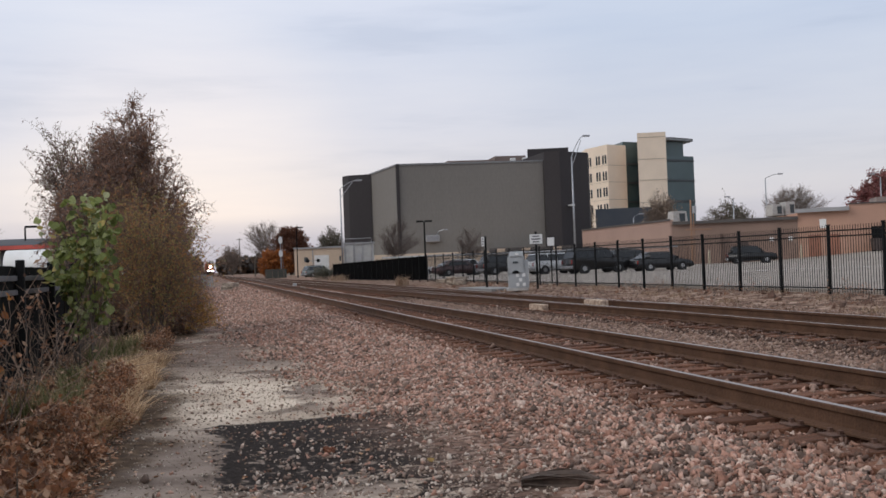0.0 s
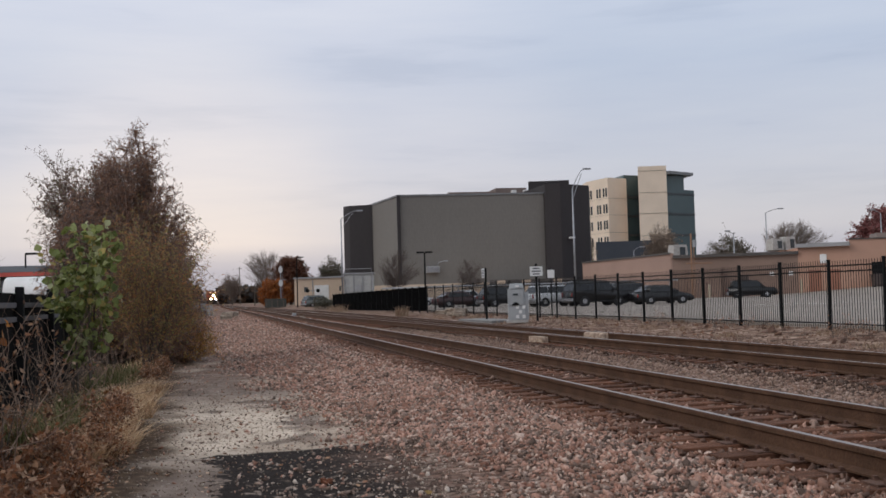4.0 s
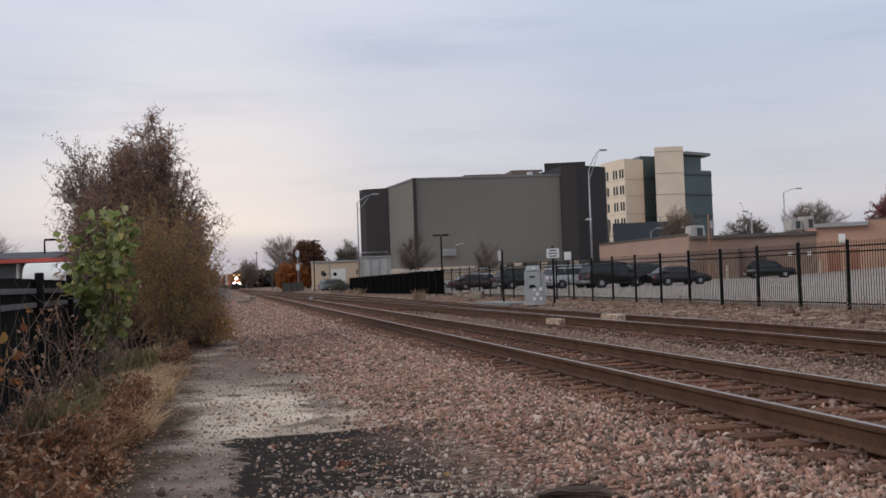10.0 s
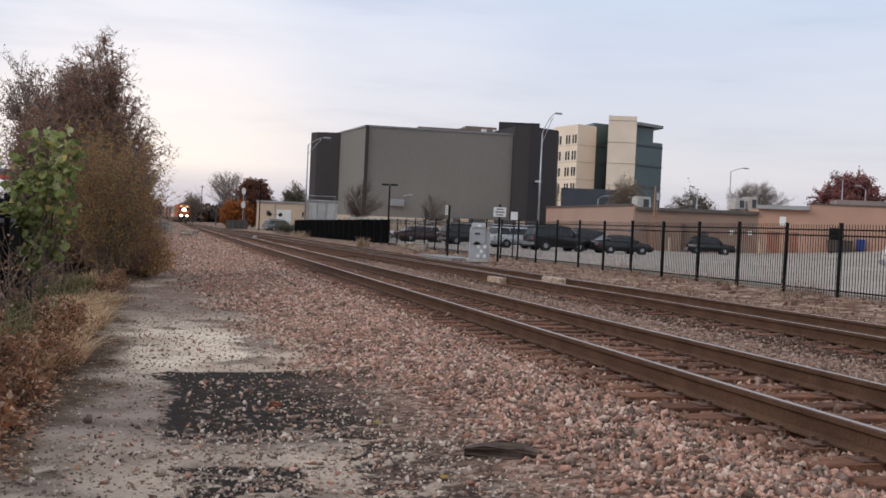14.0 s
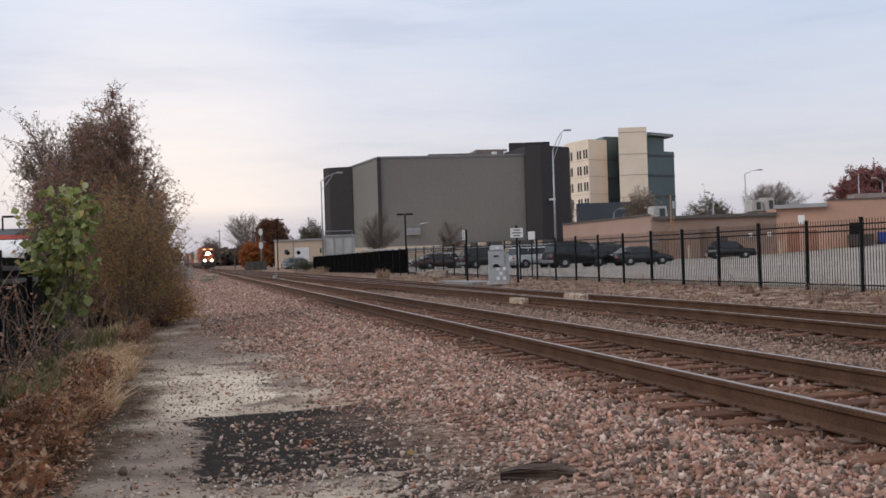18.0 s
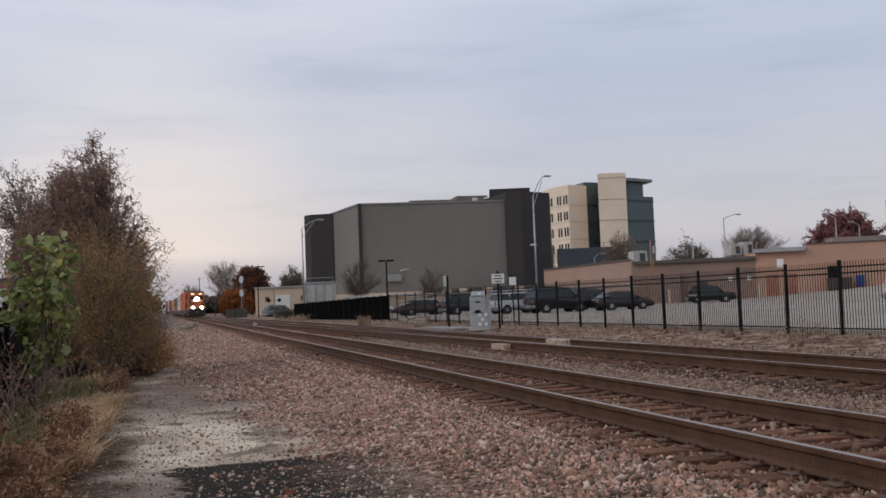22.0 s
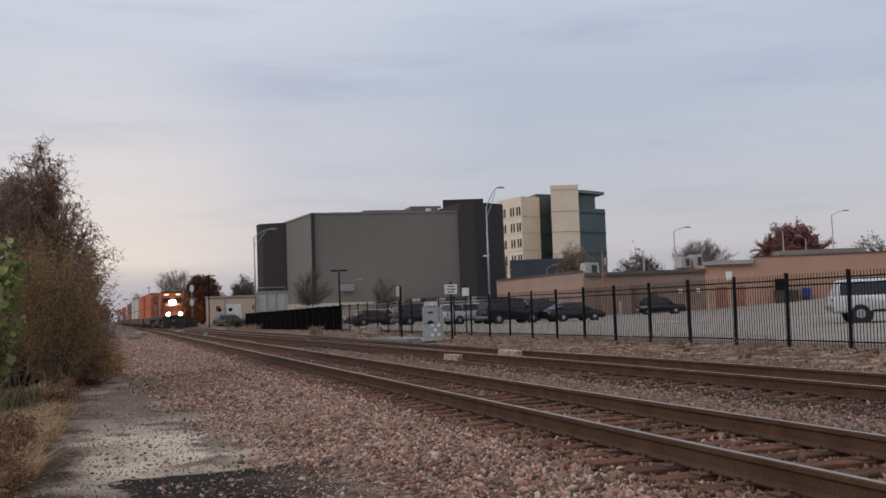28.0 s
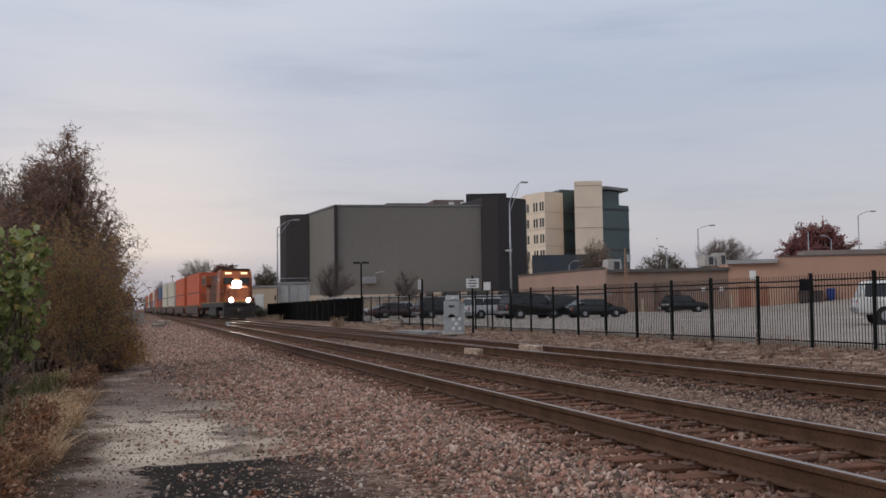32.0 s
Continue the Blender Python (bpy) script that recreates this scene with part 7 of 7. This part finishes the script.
for _ in range(60):
    y = 6.6 + 12 * rng_t.random()
    p = np.array([-2.5 + 1.2 * rng_t.random(), y, G + rng_t.random() * 0.5])
    d = np.array([rng_t.normal() * 0.65, rng_t.normal() * 0.6, 0.3 + rng_t.random() * 0.9])
    for k in range(4):
        q = p + d * 0.36
        sg.append([*p, *q, 0.0058 - 0.0012 * k, 0.0046 - 0.0012 * k])
        d = d + rng_t.normal(size=3) * 0.25
        d[2] -= 0.12
        if q[2] < G:
            break
        p = q
v, f = tubes(sg, 4)
tagged(new("dead_stems", big_mesh("dead_stems", v, f, mat("brown_stems", (0.34, 0.23, 0.165), (0.17, 0.11, 0.08), 0.9, 5))), "tangle of dead stems before the board fence", "stems", kind="stuff")
tufts("verge_weeds", [(14.8 + 1.5 * math.sin(i * 2.3), 14 + i * 2.1, 0.35) for i in range(22)], 2400, 0.16, L_VERGE, "dry brown weeds on the verge by the fence", 37, 0.9, 0.006)
tufts("verge_weeds", [(12.8, 66, 0.45), (12.6, 96, 0.9), (13.3, 104, 0.9)], 480, 0.75, L_VERGE, "tall dry weeds before the screened fence", 38, 0.9, 0.012)
tree("low_shrub", (13.0, 112.0, -0.2), 1.4, 41, L_DULL, 2200, 0.14, "low dull shrub at the end of the screen", 6, 3, 0.7, 0.15, 0.02, 0.2)
for i, (x, y) in enumerate(((15.0, 21.5), (15.2, 27.2), (14.8, 33.0))):
    tree("low_shrub", (x, y, -0.14), 0.45, 42 + i, L_RUST, 300, 0.05, "small dead weed bush on the verge", 6, 2, 0.9, 0.1, 0.008, 0.1)

# lot and street trees
M_LOTTWIG = mat("dark_brown_twigs", (0.105, 0.075, 0.062), (0.075, 0.055, 0.048), 0.95, 5)
M_GREYTWIG = mat("pale_grey_twigs", (0.24, 0.19, 0.16), (0.18, 0.145, 0.125), 0.95, 5)
M_FARTWIG = mat("brown_twigs", (0.20, 0.15, 0.12), (0.16, 0.12, 0.10), 0.95, 5)
clump_tree("bare_tree", (22.6, 119.0, -0.2), [(2.5, 1.5), (3.2, 2.6), (4.4, 3.1), (5.5, 2.6), (6.5, 1.4)], 95, 15, 0, 51, "small bare street tree in the lot", None, 0.3, 2, (0.5, 1.1), 0.0, twig=M_LOTTWIG, low=0.42, thick=1.9, base=0.06)
clump_tree("bare_tree", (32.2, 121.0, -0.2), [(2.2, 1.2), (2.8, 2.0), (3.7, 2.3), (4.6, 1.9), (5.3, 1.1)], 80, 14, 0, 52, "small bare street tree in the lot", None, 0.3, 2, (0.4, 0.9), 0.0, twig=M_LOTTWIG, low=0.42, thick=1.7, base=0.06)
clump_tree("maroon_tree", (121.2, 160.4, -0.2), [(3.2, 4.6), (6.5, 7.2), (10.5, 7.4), (13.2, 5.8), (15.0, 3.2)], 420, 13, 10, 53, "broad tree with maroon autumn leaves behind the shops", L_MAROON, 0.42, 4, (0.7, 1.6), 0.3, twig=M_FARTWIG, low=0.2, thick=5.0, base=0.4)
clump_tree("bare_tree", (110.7, 174.3, -0.2), [(3.6, 4.2), (6.6, 6.8), (9.5, 6.9), (11.8, 5.2), (13.4, 2.4)], 420, 26, 0, 54, "round crowned bare tree behind the shops", None, 0.3, 4, (0.7, 1.5), 0.0, twig=M_GREYTWIG, low=0.2, thick=3.4, base=0.4)
shoot_tree("dull_tree", (94.1, 169.2, -0.2), [(2.1, 3.0), (4.2, 5.1), (6.9, 5.4), (9.1, 3.8), (10.6, 1.1)], 260, 55, "spreading half bare tree behind the shops", L_DULL, 14, 0.34, 3, 0.19, 0.03, M_FARTWIG, 0.14, 0.2, 3, 0.18)
shoot_tree("brown_tree", (82.5, 173.0, -0.2), [(2.6, 2.2), (5.3, 3.8), (8.6, 4.0), (11.4, 2.8), (13.2, 0.8)], 260, 57, "pale brown leaved tree before the office building", L_TAUPE, 10, 0.3, 3, 0.24, 0.03, M_FARTWIG, 0.14, 0.2, 3, 0.18)
shoot_tree("bare_tree", (70.5, 182.0, -0.2), [(3.4, 1.3), (6.1, 2.5), (9.2, 2.6), (11.6, 1.9), (13.5, 0.4)], 260, 58, "thin bare tree beside the office building", L_TAUPE, 7, 0.3, 2, 0.22, 0.03, M_FARTWIG, 0.20, 0.25, 4, 0.1)
shoot_tree("dull_tree", (150, 172, -0.2), [(2.8, 3.3), (5.6, 5.7), (9.1, 6.0), (12.0, 4.2), (14.0, 1.2)], 260, 59, "half bare tree behind the shops", L_DULL, 6, 0.35, 3, 0.25, 0.03, M_FARTWIG, 0.14, 0.2, 3, 0.21)
shoot_tree("dull_tree", (131, 148, -0.2), [(1.8, 2.2), (3.6, 3.8), (5.9, 4.0), (7.7, 2.8), (9.0, 0.8)], 200, 60, "half bare tree behind the shops", L_DULL, 6, 0.3, 3, 0.16, 0.03, M_FARTWIG, 0.14, 0.2, 3, 0.18)
# down the line
clump_tree("umber_tree", (20.0, 236, -0.2), [(1.2, 3.0), (4.6, 4.4), (7.5, 4.5), (9.6, 3.4), (10.8, 1.7)], 320, 12, 9, 61, "dense tree with dark umber leaves down the line", L_DARKRED, 0.42, 3, (0.6, 1.3), 0.3, twig=M_FARTWIG, low=0.1, thick=5.0, base=0.4)
clump_tree("bare_tree", (15.5, 250, -0.2), [(4.0, 3.0), (6.4, 5.2), (9.0, 6.2), (11.2, 5.2), (12.8, 3.0)], 150, 16, 0, 62, "tall bare tree down the line", None, 0.3, 4, (0.9, 2.0), 0.0, twig=M_GREYTWIG, low=0.25, thick=4.0, base=0.4)
clump_tree("orange_tree", (15.4, 228, -0.2), [(0.3, 2.7), (2.3, 4.0), (3.8, 4.1), (4.9, 3.0), (5.6, 1.6)], 150, 12, 9, 63, "dense orange autumn tree down the line", L_ORANGE, 0.44, 3, (0.6, 1.3), 0.3, twig=M_FARTWIG, low=0.05, thick=5.0, base=0.4)
shoot_tree("orange_tree", (19.0, 705, -0.2), [(0.5, 6.0), (5.0, 9.5), (9.0, 10.0), (12.5, 7.0), (15.0, 2.0)], 260, 64, "dense orange autumn tree down the line", L_ORANGE, 24, 0.42, 3, 0.14, 0.04, M_FARTWIG, 0.03, 0.2, 3, 0.25)
shoot_tree("dull_tree", (28.5, 230, -0.2), [(2.2, 1.7), (4.4, 2.8), (7.2, 3.0), (9.5, 2.1), (11.0, 0.6)], 220, 65, "dark evergreen tree behind the garage", L_DULL, 16, 0.4, 3, 0.20, 0.04, M_FARTWIG, 0.14, 0.2, 3, 0.24)
shoot_tree("bare_tree", (12.6, 520, -0.2), [(2.8, 2.2), (5.0, 4.3), (7.5, 4.5), (9.5, 3.2), (11.0, 0.7)], 300, 66, "bare tree down the line", None, 0, 0.3, 2, 0.18, 0.035, M_FARTWIG, 0.20, 0.25, 4, 0.1)
shoot_tree("bare_tree", (-24, 110, -0.2), [(2.1, 2.2), (3.9, 4.3), (5.8, 4.5), (7.4, 3.2), (8.6, 0.7)], 300, 67, "bare tree behind the dark roofed building", None, 0, 0.3, 3, 0.14, 0.016, M_FARTWIG, 0.20, 0.25, 4, 0.1)


def far_woods():
    """A low belt of distant trees: many clumps of twigs and leaves."""
    rng = np.random.default_rng(71)
    n = 26000
    x = np.concatenate([rng.uniform(-420, 620, 9000), rng.uniform(-70, 30, n - 9000)])
    y = 440 + 60 * rng.random(n) + np.abs(x) * 0.05
    keep = np.abs(x - 3.0) > 4.5
    x, y = x[keep], y[keep]
    n = len(x)
    top = 7.0 + 4.5 * np.array([noise.noise((i * 0.035, 2.0, 0)) for i in x])
    p = np.stack([x, y, -0.2 + top * np.sqrt(rng.random(n))], 1)
    x2 = rng.uniform(-500, 500, 5000)
    y2 = 1000 + 40 * rng.random(5000)
    h2 = 10 + 6 * np.array([noise.noise((i * 0.02, 5.0, 0)) for i in x2])
    p = np.concatenate([p, np.stack([x2, y2, -0.2 + h2 * np.sqrt(rng.random(5000))], 1)])
    v, f = leaf_arrays(p, 2.0, rng, 0.0, 0.9)
    ob = new("far_woods", big_mesh("far_woods", v, f, islands("far_foliage", [(0.09, 0.07, 0.06), (0.12, 0.085, 0.06), (0.075, 0.065, 0.06), (0.15, 0.085, 0.05)])))
    tagged(ob, "low belt of brownish distant woods on the horizon", "woods", kind="stuff")


far_woods()

# cabinets and brush left of the line
M_CABINET = mat("weathered_cabinet_paint", (0.38, 0.36, 0.34), (0.27, 0.25, 0.23), 0.7, 2.5, 0, 0.1, 20, 0.2)
for i, (x, y, w, h) in enumerate(((-0.75, 116.6, 0.75, 1.45), (0.15, 117.2, 0.7, 1.3), (0.85, 116.4, 0.55, 1.15))):
    root = thing("utility_cabinet", pose(x, y, -0.42), "pale grey metal utility cabinet on a plinth", "cabinet", "line cabinets")
    part("body", box(-w / 2, w / 2, -0.3, 0.3, 0.12, h, 0.02), M_CABINET, root)
    part("lid", box(-w / 2 - 0.03, w / 2 + 0.03, -0.34, 0.34, h, h + 0.05, 0.015), M_CABINET, root)
    part("plinth", box(-w / 2 - 0.06, w / 2 + 0.06, -0.36, 0.36, -0.05, 0.12, 0.01), M_CONC, root)
    part("door", box(-w / 2 + 0.06, w / 2 - 0.06, -0.325, -0.3, 0.2, h - 0.08, 0.008), M_CABINET, root)
    part("handle", box(w / 2 - 0.14, w / 2 - 0.11, -0.35, -0.325, h * 0.5, h * 0.62, 0.004), M_STEEL, root)
for i, (x, y, h, w) in enumerate(((-3.4, 62, 1.9, 1.4), (-4.6, 74, 2.4, 1.8), (-4.2, 92, 2.5, 2.0), (-3.0, 124, 2.6, 2.2), (-5.0, 150, 3.4, 2.8), (-2.6, 176, 3.0, 2.6), (-5.5, 215, 3.6, 3.2))):
    shoot_tree("rough_shrub", (x, y, -0.35), [(0.1, w * 0.7), (h * 0.4, w), (h * 0.8, w * 0.75), (h, w * 0.4)], 150, 300 + i, "dull brown brush beside the line", L_DARKBRUSH, 14, 0.12 + y * 0.0007, 5, 0.03, 0.006, M_FARTWIG, 0.02, 0.15, 3, 0.08)
shoot_tree("bare_tree", (10.2, 365, -0.3), [(2.5, 2.2), (4.5, 4.2), (7.2, 4.4), (9.2, 3.4), (10.6, 2.0)], 300, 320, "small bare domed tree beyond the line", None, 0, 0.3, 3, 0.2, 0.03, M_FARTWIG, 0.2, 0.25, 4, 0.1)


def motions():
    """The train comes up the second track; distances of its front along the line."""
    front = [(0.0, 447), (3.0, 413), (6.0, 379), (9.0, 345), (11.0, 322), (13.0, 299), (16.5, 259), (19.0, 231), (20.0, 220), (21.0, 209), (23.0, 187.5), (25.0, 167), (26.0, 157),
             (27.0, 147.2), (28.5, 132.5), (29.0, 127.5), (30.0, 117.5), (31.0, 107.3), (32.0, 96.8)]
    for ob, back in TRAIN:
        rows = []
        lift = ob.get("lift", 0.0)
        for t, y in front:
            yy = y + back
            turn = math.degrees(math.atan2(-(x_far(yy + 12) - x_far(yy)), 12))
            rows.append((t, pose(x_far(yy), yy, lift, 0, 0, turn)))
        walk(ob, rows)


motions()
